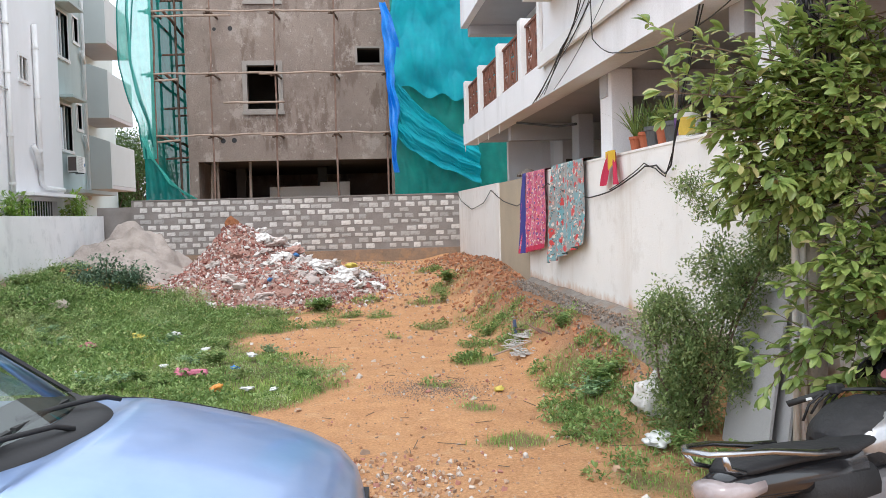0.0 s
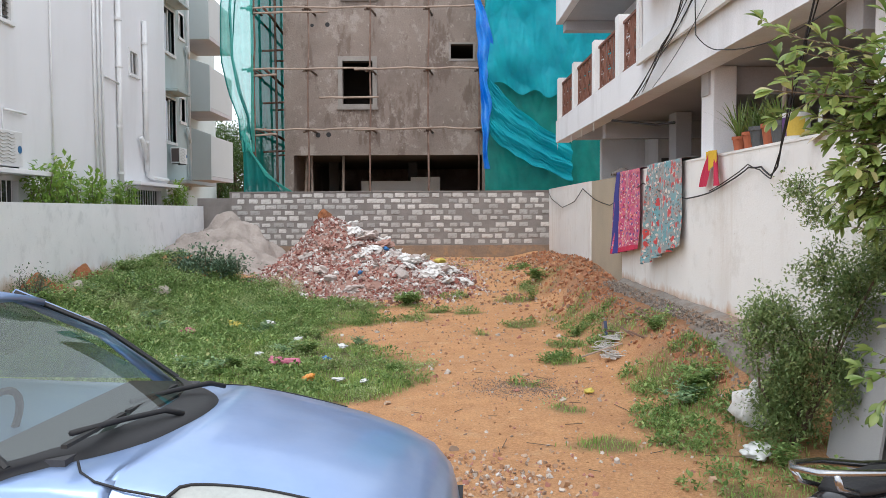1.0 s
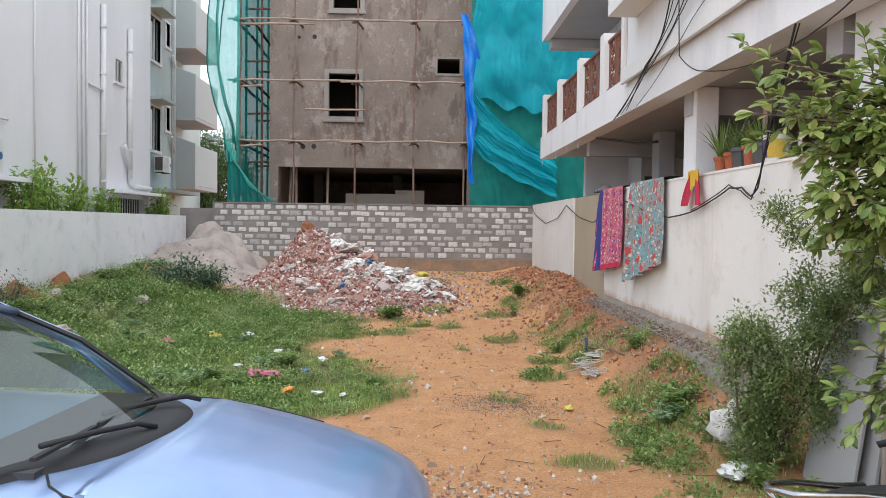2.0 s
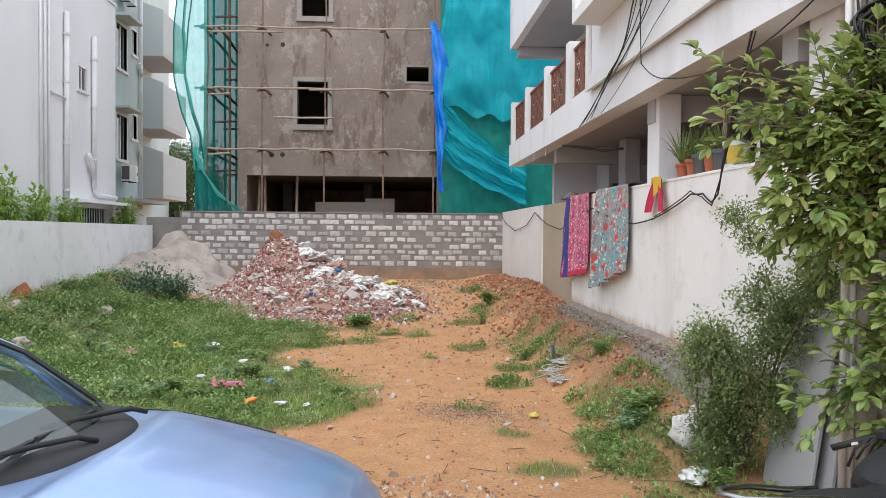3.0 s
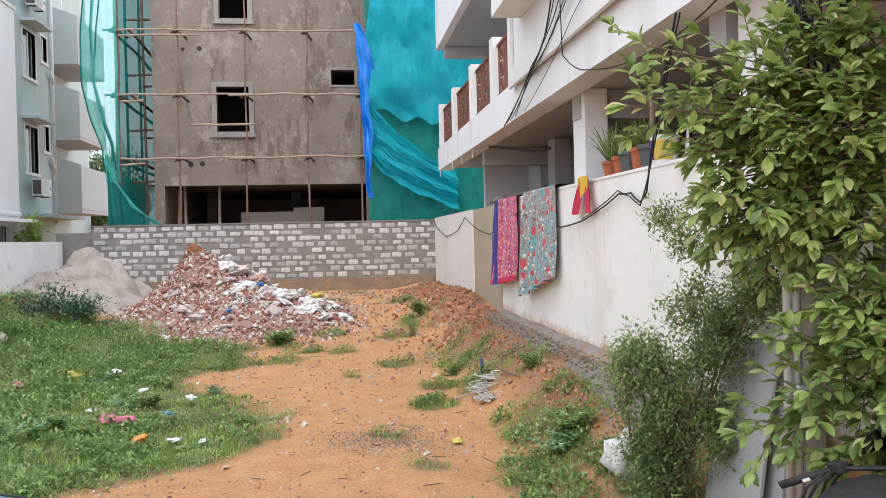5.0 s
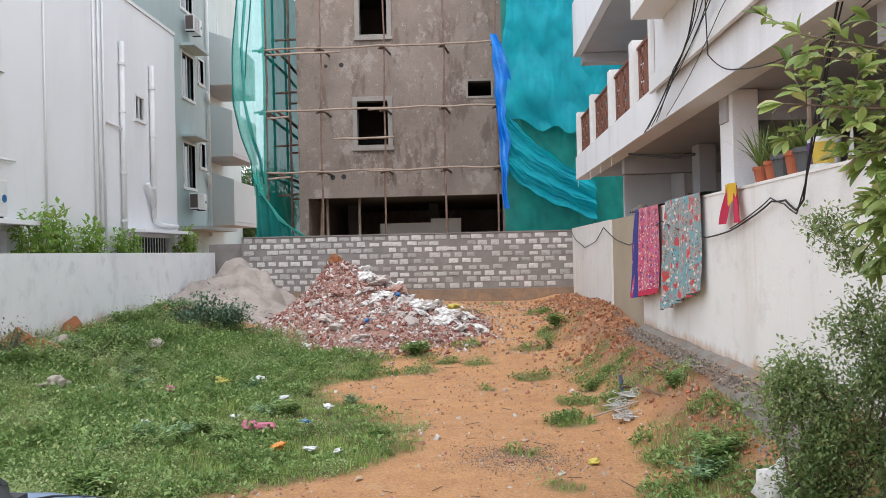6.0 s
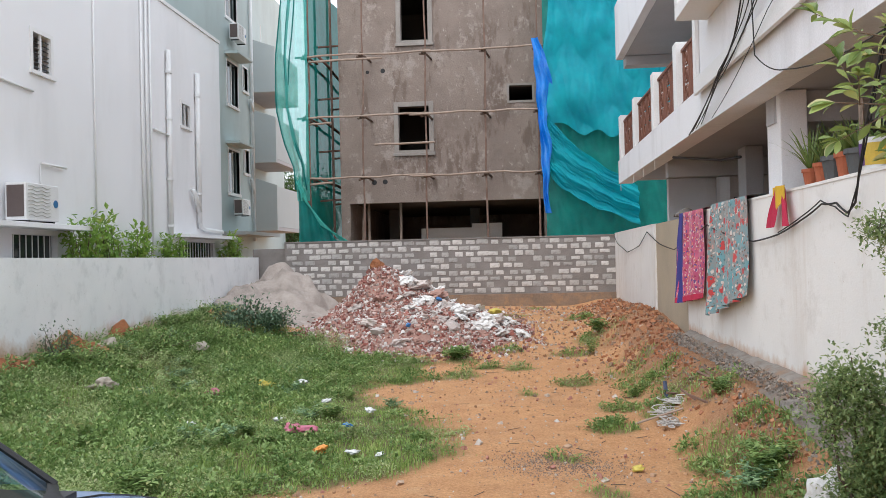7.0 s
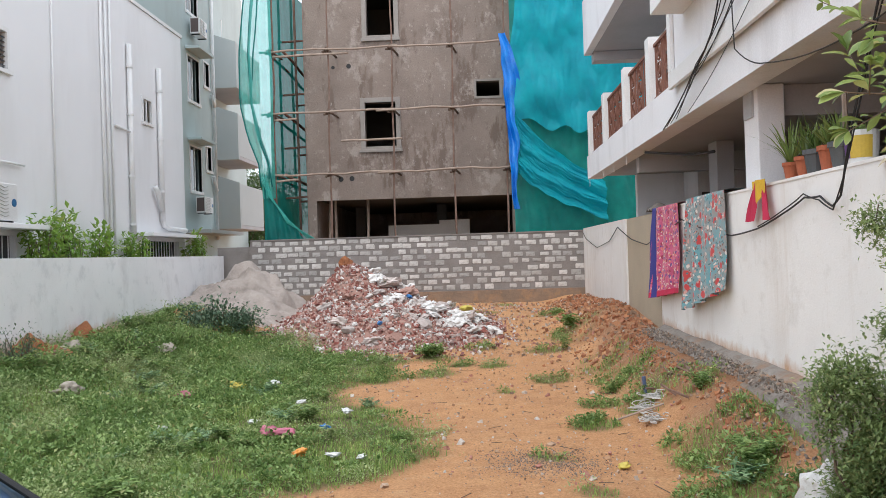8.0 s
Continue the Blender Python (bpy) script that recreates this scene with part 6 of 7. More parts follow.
for dx in (-0.14, -0.09):
    part("conduit", tubes(0.022, 8, [(2.5 + dx, 2.83, 0.1), (2.5 + dx, 2.83, 6.0)]), M_PVC, pole, "white plastic conduit", True)


def coil(name, c, r, turns, seed, label):
    g = random.Random(seed)
    t = thing(name, c, label, "cable coil", "cable coils")
    for k in range(turns):
        a0, rr = g.uniform(0, 6.28), r * g.uniform(0.75, 1.1)
        ox, oy, oz = g.uniform(-.03, .03), g.uniform(-.05, .03), g.uniform(-.04, .04)
        pts = [(c[0] + ox + rr * math.cos(a * math.pi / 10), c[1] + oy + 0.03 * math.sin(a + a0), c[2] + oz + rr * 0.9 * math.sin(a * math.pi / 10)) for a in range(21)]
        part("loop", tubes(0.009, 5, pts), M_BLACK, t, smooth=True)


coil("cable_coil", (2.53, 2.74, 1.92), 0.15, 14, 1, "hanging coil of black cable on the pole")
coil("cable_coil", (2.53, 2.74, 2.95), 0.17, 14, 2, "upper coil of black cable on the pole")
for i in range(5):
    cable("drop_wire", [(2.45 + 0.03 * i, 2.76, 5.5), (2.35 + 0.06 * i, 2.76, 3.4), (2.47 + 0.02 * i, 2.74, 1.9 + 0.1 * i)], 0.008, "black drop wires down the pole", 0.0, 5)


def slab(name, y0, y1, xb, xt, z0, z1, label):
    t = thing(name, (xb, (y0 + y1) / 2, z0), label, "stone slab", "granite slabs")
    bm = bmesh.new()
    lo, hi = Vector((xb, 0, z0)), Vector((xt, 0, z1))
    d = Vector((0.025, 0, 0.008))
    vs = [bm.verts.new(Vector((0, y, 0)) + p + q) for q in (Vector(), d) for p, y in ((lo, y0), (lo, y1), (hi, y1 + 0.12), (hi, y0 + 0.12))]
    for f in ((0, 1, 2, 3), (7, 6, 5, 4), (0, 4, 5, 1), (1, 5, 6, 2), (2, 6, 7, 3), (3, 7, 4, 0)):
        bm.faces.new([vs[k] for k in f])
    soft(part("slab", bm, M_GRANITE, t), 0.003)


slab("granite_slab", 3.12, 3.75, 2.3, 2.54, height(2.3, 3.5) - 0.02, 1.14, "grey granite slab leaning against the wall")
slab("granite_slab", 3.02, 3.5, 2.38, 2.57, height(2.38, 3.2) - 0.02, 0.92, "dark edged granite slab leaning against the wall")
slab("granite_slab", 2.96, 3.2, 2.42, 2.55, height(2.42, 3.0) - 0.02, 0.66, "short dark granite slab leaning against the wall")
bk = thing("loose_brick", (2.42, 2.7, height(2.42, 2.7)), "red brick standing on end on the ground", "brick")
soft(part("brick", boxes((2.34, 2.41, 2.62, 2.73, height(2.38, 2.7) - 0.02, height(2.38, 2.7) + 0.22, Matrix.Rotation(radians(14), 4, "Y"))), surface("red brick", (0.42, 0.13, 0.06), (0.33, 0.1, 0.05), 6, 60, 0.9, 0.3), bk), 0.006)
bag = litter("clear_bag", 2.38, 2.72, 0.12, plain("cloudy plastic film", (0.55, 0.52, 0.52), 0.25), "cloudy plastic bag hung beside the pole", "plastic bag", 1.3, 33, 0.86)
sack = litter("white_sack", 2.02, 4.35, 0.2, M_SACK, "dirty white sack behind the shrub", "sack", 1.5, 31, height(2.0, 4.35) + 0.08)

shrub = thing("shrub", (2.15, 3.9, height(2.15, 3.9)), "tall fine-leaved green shrub beside the white wall", "shrub")
gs = np.random.RandomState(77)
CL = [((2.12, 3.85, 0.45), (0.3, 0.28, 0.36), 1.3), ((2.15, 3.82, 0.8), (0.32, 0.28, 0.3), 1.3), ((1.98, 3.9, 1.0), (0.2, 0.2, 0.18), 0.55), ((2.36, 3.5, 1.2), (0.22, 0.2, 0.26), 1.0), ((2.3, 3.6, 0.6), (0.16, 0.16, 0.3), 0.5), ((2.28, 3.62, 1.0), (0.18, 0.16, 0.2), 0.35), ((2.42, 3.3, 1.42), (0.15, 0.15, 0.16), 0.3),
      ((2.44, 3.15, 1.6), (0.19, 0.2, 0.28), 0.8), ((2.2, 3.6, 1.75), (0.14, 0.13, 0.1), 0.12), ((2.08, 3.7, 1.92), (0.12, 0.12, 0.06), 0.06), ((1.84, 3.85, 0.85), (0.14, 0.14, 0.22), 0.35), ((2.1, 3.9, 0.3), (0.28, 0.2, 0.22), 0.8), ((2.22, 3.7, 1.35), (0.16, 0.15, 0.2), 0.3)]
bm = bmesh.new()
root = np.array([2.15, 3.9, height(2.15, 3.9)])
P, W = [], []
for c, rad, wt in CL:
    c, rad = np.array(c), np.array(rad)
    for _ in range(int(34 * wt) + 5):
        d = gs.normal(0, 1, 3)
        d /= np.linalg.norm(d)
        e = c + d * rad * gs.uniform(0.6, 1.1)
        m = c * 0.6 + root * 0.4 + gs.normal(0, 0.04, 3)
        if _ % 3 == 0:
            tube(bm, [tuple(c + gs.normal(0, 0.03, 3)), tuple(c * 0.5 + e * 0.5 + gs.normal(0, 0.02, 3)), tuple(e)], [0.004, 0.003, 0.001], 4)
        if _ == 0 and wt > 0.3:
            tube(bm, [tuple(root), tuple(m), tuple(c), tuple(e)], [0.012, 0.009, 0.006, 0.002], 5)
        n = 85
        q = gs.uniform(0.35, 1.08, n)[:, None]
        P.append(c + (e - c) * q + gs.normal(0, 0.05, (n, 3)))
        W.append(np.tile(e - c, (n, 1)) + gs.normal(0, 0.3, (n, 3)) + [0, 0, 0.1])
part("woody_stem", bm, M_BARK, shrub)
P, W = np.concatenate(P), np.concatenate(W)
ln = gs.uniform(0.018, 0.042, len(P))
link_mesh("foliage", leaves_mesh("foliage", P, W, np.tile([0.1, -0.2, 1.0], (len(P), 1)), ln, ln * 0.5), M_SHRUB, shrub)

# ---- broad-leaved tree ----
tree = thing("tree", (2.85, 2.3, 0.0), "broad-leaved young tree reaching over the ground", "tree")
M_LEAF = foliage("broad tree leaves", (0.12, 0.21, 0.052), (0.46, 0.55, 0.18), (0.64, 0.56, 0.3), 0.35, 0.42)


def leaf_shape(seed):
    r = random.Random(seed)
    w = 0.41 * r.uniform(0.85, 1.15)
    rows = [(0.0, 0.04), (0.2, 0.45), (0.45, 0.88), (0.68, 1.0), (0.9, 0.55), (1.0, 0.06)]
    curl = r.uniform(0.08, 0.3)
    vs, fs = [], []
    for t, k in rows:
        z = -curl * t * t
        vs += [(t, -w / 2 * k, z + 0.09 * k), (t, 0, z), (t, w / 2 * k, z + 0.09 * k)]
    for i in range(len(rows) - 1):
        a = 3 * i
        fs += [(a, a + 3, a + 4, a + 1), (a + 1, a + 4, a + 5, a + 2)]
    return vs, fs


SH = [leaf_shape(i) for i in range(4)]
leaf_meshes = []
for vs, fs in SH:
    me = mesh_of("leaf", vs, fs, True)
    me.materials.append(M_LEAF)
    leaf_meshes.append(me)
gt = random.Random(9)
BR = [  # foot, end
    ((2.9, 2.45, 1.9), (1.9, 2.62, 1.9)), ((2.9, 2.45, 1.85), (2.0, 2.66, 1.74)), ((2.9, 2.45, 1.8), (2.08, 2.7, 1.62)), ((2.9, 2.45, 2.0), (2.1, 2.6, 1.96)), ((2.95, 2.5, 2.3), (2.1, 2.65, 2.3)), ((2.95, 2.5, 2.4), (2.3, 2.6, 2.15)),
    ((2.95, 2.5, 2.3), (1.5, 2.6, 2.72)), ((2.9, 2.5, 2.2), (1.8, 2.6, 2.36)), ((2.9, 2.5, 2.1), (1.86, 2.6, 2.12)), ((2.9, 2.45, 2.0), (1.84, 2.6, 1.96)), ((2.9, 2.45, 1.95), (1.92, 2.65, 1.74)),
    ((2.9, 2.45, 2.05), (1.95, 2.6, 1.98)), ((2.9, 2.45, 1.95), (2.02, 2.6, 1.82)), ((2.9, 2.45, 2.1), (2.0, 2.65, 2.2)), ((2.9, 2.45, 2.2), (1.85, 2.6, 2.44)), ((2.9, 2.45, 2.15), (1.95, 2.7, 2.06)), ((2.9, 2.45, 2.4), (2.15, 2.6, 2.5)),
    ((2.95, 2.5, 2.2), (1.42, 2.6, 2.42)), ((2.95, 2.5, 2.25), (1.6, 2.6, 2.62)), ((2.9, 2.45, 2.1), (1.82, 2.6, 2.2)), ((2.9, 2.45, 2.0), (1.88, 2.65, 1.86)),
    ((2.95, 2.5, 2.3), (1.95, 2.55, 2.65)), ((2.95, 2.5, 2.3), (2.2, 2.6, 2.85)), ((2.95, 2.4, 2.1), (2.05, 2.4, 2.35)),
    ((2.95, 2.5, 2.2), (1.75, 2.75, 2.52)), ((2.95, 2.4, 2.2), (2.3, 2.45, 2.5)), 
    ((2.8, 2.4, 1.0), (2.15, 2.5, 0.98)), ((2.85, 2.4, 1.2), (2.2, 2.45, 1.25)), ((2.85, 2.35, 1.3), (2.35, 2.3, 1.5)), ((2.85, 2.4, 1.1), (2.05, 2.6, 0.82)), ((2.85, 2.4, 1.2), (2.3, 2.4, 1.0)), ((2.85, 2.3, 1.4), (2.5, 2.3, 1.35)),
    ((2.9, 2.4, 0.9), (2.4, 2.4, 0.72)), ((2.9, 2.3, 1.0), (2.55, 2.25, 0.9)), ((2.9, 2.3, 1.3), (2.65, 2.2, 1.15)), ((2.9, 2.4, 1.6), (2.6, 2.3, 1.55)), ((2.9, 2.5, 2.4), (2.35, 2.6, 2.3)), ((2.9, 2.5, 2.1), (2.2, 2.65, 2.05)), ((2.9, 2.5, 2.4), (2.0, 2.7, 2.3)), ((2.9, 2.5, 2.5), (2.4, 2.6, 2.75)), ((2.9, 2.4, 2.1), (2.6, 2.3, 2.3)), ((2.9, 2.4, 1.8), (2.7, 2.2, 1.9)),
    ((2.92, 2.4, 1.5), (2.72, 2.15, 1.6)), ((2.92, 2.4, 2.0), (2.8, 2.2, 2.2)), ((2.92, 2.4, 2.3), (2.75, 2.15, 2.5)), ((2.9, 2.35, 1.0), (2.65, 2.1, 1.2)), ((2.92, 2.4, 1.8), (2.85, 2.15, 1.9)), ((2.9, 2.3, 0.8), (2.72, 2.15, 0.95)), ((2.93, 2.4, 2.6), (2.7, 2.25, 2.85)), ((2.92, 2.4, 1.3), (2.88, 2.1, 1.4)), ((2.9, 2.35, 0.7), (2.5, 2.3, 0.55)),
    ((2.95, 2.4, 2.4), (2.6, 2.4, 2.6)), ((2.95, 2.4, 2.0), (2.4, 2.4, 2.1)), ((2.95, 2.4, 1.6), (2.45, 2.35, 1.6)), ((2.95, 2.4, 1.75), (2.4, 2.3, 1.78)), ((2.9, 2.35, 1.2), (2.3, 2.3, 1.32)), ((2.95, 2.4, 1.5), (2.35, 2.45, 1.45)), ((2.95, 2.4, 2.8), (2.5, 2.45, 2.8)),
]
bm = bmesh.new()
tube(bm, [(2.85, 2.3, 0.0), (2.9, 2.35, 1.0), (2.93, 2.42, 2.2), (3.0, 2.5, 3.2)], [0.06, 0.05, 0.04, 0.015], 8)
part("trunk", bm, M_BARK, tree, smooth=True)
near, joined_v, joined_f = 0, [], []


def put_leaf(p, d, size):
    """Sets one leaf at p, growing towards d."""
    global near
    d = d.normalized()
    up = Vector((gt.gauss(0, 0.35), gt.gauss(-0.2, 0.35), 1.0))
    side = up.cross(d).normalized()
    nor = d.cross(side)
    m = Matrix((d, side, nor)).transposed().to_4x4()
    m.translation = p
    k = gt.randrange(4)
    if near < 290 and p.x < 2.5:
        o = new("leaf", leaf_meshes[k])
        o.parent = tree
        o.matrix_parent_inverse = Matrix.Translation(-Vector(tree.location))
        o.matrix_basis = m @ Matrix.Diagonal((size, size, size, 1))
        near += 1
    else:
        b = len(joined_v)
        joined_v.extend([tuple(m @ (Vector(v) * size)) for v in SH[k][0]])
        joined_f.extend([tuple(b + i for i in f) for f in SH[k][1]])


bm = bmesh.new()
for a, b in BR:
    a, b = Vector(a), Vector(b)
    tube(bm, [a, a.lerp(b, 0.5) + Vector((0, 0, 0.04)), b], [0.011, 0.007, 0.003], 5)
    main = (b - a).normalized()
    twigs = [(a.lerp(b, 0.3), b)]
    for _ in range(10):
        f = a.lerp(b, gt.uniform(0.3, 0.95))
        e = f + (main * 0.6 + Vector((gt.gauss(0, .5), gt.gauss(0, .45), gt.gauss(0.05, .45)))).normalized() * gt.uniform(0.15, 0.3)
        tube(bm, [f, e], [0.004, 0.002], 4)
        twigs.append((f, e))
    for f, e in twigs:
        way = (e - f).normalized()
        n = 11 if e is b else 6
        for i in range(n):
            p = f.lerp(e, 0.15 + 0.85 * i / n)
            s = (-1) ** i
            out = way.cross(Vector((0, 0, 1))).normalized() * s + way * 0.8 + Vector((gt.gauss(0, .2), gt.gauss(0, .2), gt.gauss(-0.1, .35)))
            put_leaf(p, out, gt.uniform(0.055, 0.118))
        for _ in range(6):
            put_leaf(e, way + Vector((gt.gauss(0, .4), gt.gauss(0, .4), gt.gauss(0, .4))), gt.uniform(0.065, 0.115))
part("limb", bm, M_BARK, tree)
crown = link_mesh("crown", mesh_of("crown", joined_v, joined_f, True), M_LEAF, tree)
crown["kind"] = "stuff"

# ---- car parked across the front of the plot ----
M_PAINT, tp, pp = nodes_of("pale metallic blue car paint")
vv = coords(tp)
dust = ramp(tp, noise_of(tp, vv, 2.2, 6.0), 0.4, 0.75)
tp.links.new(blend(tp, dust, (0.26, 0.37, 0.61), (0.33, 0.44, 0.66)), pp.inputs["Base Color"])
pp.inputs["Metallic"].default_value = 0.75
pp.inputs["Coat Weight"].default_value = 0.5
pp.inputs["Coat Roughness"].default_value = 0.1
tp.links.new(ramp(tp, noise_of(tp, vv, 7.0, 5.0), -1.0, 2.6), pp.inputs["Roughness"])
M_TRIMBLACK = plain("dull black plastic trim", (0.014, 0.014, 0.016), 0.65)
M_RUBBER = plain("tyre rubber", (0.02, 0.02, 0.02), 0.8)
M_STEEL = plain("grey steel", (0.5, 0.5, 0.52), 0.35, 1.0)
M_CABIN = plain("grey cabin cloth", (0.05, 0.05, 0.055), 0.9)
M_SCREEN, ts, ps = nodes_of("windscreen glass")
sheen = ts.nodes.new("ShaderNodeBsdfGlossy")
sheen.inputs["Roughness"].default_value = 0.03
clear = ts.nodes.new("ShaderNodeBsdfTransparent")
clear.inputs["Color"].default_value = (0.62, 0.72, 0.66, 1)
pane_mix = ts.nodes.new("ShaderNodeMixShader")
pane_mix.inputs[0].default_value = 0.14
ts.links.new(clear.outputs[0], pane_mix.inputs[1])
ts.links.new(sheen.outputs[0], pane_mix.inputs[2])
ts.nodes.remove(ps)
ts.links.new(pane_mix.outputs[0], ts.nodes["Material Output"].inputs["Surface"])
M_LENS = plain("milky lamp lens", (0.4, 0.42, 0.4), 0.2)

CY = 1.27  # the car's centre line
car = thing("car", (-2.0, CY, 0), "pale metallic blue small hatchback parked across the plot's entrance", "car")
# stations along the car: x, half width at the belt, deck height at the middle, drop of the deck towards its edge
ST = [(-0.40, 0.40, 0.60, 0.06), (-0.43, 0.56, 0.70, 0.07), (-0.50, 0.64, 0.775, 0.07), (-0.62, 0.69, 0.835, 0.075), (-0.80, 0.72, 0.893, 0.072), (-1.00, 0.735, 0.94, 0.07), (-1.20, 0.745, 0.98, 0.065), (-1.34, 0.75, 1.0, 0.06), (-1.46, 0.752, 0.978, 0.035),
      (-1.60, 0.755, 0.975, 0.02), (-2.0, 0.76, 0.965, 0.015), (-2.6, 0.76, 1.0, 0.03), (-3.2, 0.755, 1.01, 0.03), (-3.7, 0.73, 1.0, 0.04), (-3.88, 0.66, 0.9, 0.05), (-3.92, 0.6, 0.7, 0.05)]


def rib(x, hw, zt, drop):
    """Half a cross-section from the sill to the middle of the deck."""
    pts = [(hw * 0.93, 0.25), (hw * 0.985, 0.4), (hw, 0.55 if zt > 0.7 else 0.45), (hw * 0.99, zt - drop * 2.2), (hw * 0.965, zt - drop * 1.35), (hw * 0.9, zt - drop * 0.85), (hw * 0.75, zt - drop * 0.45), (hw * 0.5, zt - drop * 0.16), (hw * 0.25, zt - drop * 0.03), (0, zt)]
    side = [(x - 0.10 * (abs(y) / 0.75) ** 3 * (1 if x > -1.4 else 0), CY - y, z) for y, z in pts]
    other = [(a, 2 * CY - b, c) for a, b, c in side[-2::-1]]
    return side + other


fine = []
for (a, b) in zip(ST, ST[1:]):
    for k in range(3):
        fine.append(tuple(p + (q - p) * k / 3 for p, q in zip(a, b)))
fine.append(ST[-1])
bm = bmesh.new()
rings = [[bm.verts.new(p) for p in rib(*s)] for s in fine]
for a, b in zip(rings, rings[1:]):
    for k in range(len(a) - 1):
        bm.faces.new((a[k], b[k], b[k + 1], a[k + 1]))
bm.faces.new(rings[0])
bm.faces.new(rings[-1])
body = part("body", bm, M_PAINT, car, smooth=True)
for v in body.data.polygons:
    v.use_smooth = True


def deck(x, y):
    """Height of the body's skin over the point."""
    xs = [s[0] for s in ST][::-1]
    hw = float(np.interp(x, xs, [s[1] for s in ST][::-1]))
    zt = float(np.interp(x, xs, [s[2] for s in ST][::-1]))
    dr = float(np.interp(x, xs, [s[3] for s in ST][::-1]))
    k = abs(y - CY) / hw
    return zt - dr * float(np.interp(k, [0, 0.25, 0.5, 0.75, 0.9, 0.965, 0.99], [0, 0.03, 0.16, 0.45, 0.85, 1.35, 2.2]))


# hood shut lines, cowl and screen
for sgn in (-1, 1):
    pts = [(x, CY + sgn * w, deck(x, CY + sgn * w) + 0.003) for x, w in ((-1.6, 0.56), (-1.55, 0.64), (-1.48, 0.69), (-1.38, 0.713), (-1.2, 0.71), (-1.05, 0.7), (-0.95, 0.69))]
    part("shut_line", tubes(0.0045, 5, pts), M_TRIMBLACK, car)


def screen_foot(k):
    """Foot of the windscreen: k from -1 to 1 across the car."""
    return (-1.5 - 0.3 * k * k, CY + 0.72 * k, 1.0 - 0.03 * k * k)


def screen_head(k):
    return (-2.34 - 0.14 * k * k, CY + 0.56 * k, 1.425 - 0.035 * k * k)


bm = bmesh.new()
N = 16
rows = []
for j in range(9):
    t = j / 8
    rows.append([bm.verts.new(Vector(screen_foot(k)).lerp(Vector(screen_head(k)), t) + Vector((0.04, 0, 0.03)) * math.sin(t * math.pi)) for k in np.linspace(-0.97, 0.97, N)])
for a, b in zip(rows, rows[1:]):
    for k in range(N - 1):
        bm.faces.new((a[k], a[k + 1], b[k + 1], b[k]))
me_ob = part("windscreen", bm, M_SCREEN, car, "tinted glass windscreen", True)
me_ob.visible_shadow = False
# cowl: black louvred strip between hood and glass
bm = bmesh.new()
rows = []
for k in np.linspace(-1, 1, 25):
    f = Vector(screen_foot(k))
    xh = f.x + 0.02 + 0.11 * max(0.0, 1 - (k / 0.85) ** 2) ** 0.6
    y = f.y
    rows.append([bm.verts.new((f.x - 0.03, y, f.z + 0.02)), bm.verts.new((f.x + 0.02, y, f.z + 0.012)), bm.verts.new(((f.x + xh) / 2, y, (f.z + deck(xh, y)) / 2 + 0.012)), bm.verts.new((xh, y, deck(xh, y) + 0.007)), bm.verts.new((xh + 0.008, y, deck(xh, y) - 0.01))])
for a, b in zip(rows, rows[1:]):
    for k in range(4):
        bm.faces.new((a[k], a[k + 1], b[k + 1], b[k]))
cowl = part("cowl", bm, M_TRIMBLACK, car, "black plastic cowl", True)
for y0, y1, k in ((CY + 0.38, CY - 0.12, 0), (CY - 0.1, CY - 0.56, 1)):
    w = part("wiper", tubes(0.011, 6, [(-1.43, y0, 1.01), (-1.48, y0 - 0.05, 1.035), (-1.56, (y0 + y1) / 2, 1.045), (-1.62, y1, 1.06)]), M_TRIMBLACK, car, "black windscreen wiper", True)
    part("blade", boxes((-1.6, -1.58, y1 - 0.1, y0 - 0.15, 1.04, 1.052)), M_RUBBER, w)

# cabin: pillars, roof, side glass
RT = [(-2.32, 1.425, 0.53), (-2.65, 1.47, 0.55), (-3.1, 1.48, 0.55), (-3.5, 1.46, 0.52), (-3.72, 1.35, 0.5)]
bm = bmesh.new()
rows = []
for x, z, w in RT:
    rows.append([bm.verts.new((x - 0.1 * k * k * (x > -2.3), CY + w * k, z - 0.05 * abs(k) ** 3 + d)) for d in (0.0,) for k in np.linspace(-1.04, 1.04, 15)])
for a, b in zip(rows, rows[1:]):
    for k in range(14):
        bm.faces.new((a[k], a[k + 1], b[k + 1], b[k]))
roof = part("roof", bm, M_PAINT, car, smooth=True)
roof.modifiers.new("thick", "SOLIDIFY").thickness = 0.03
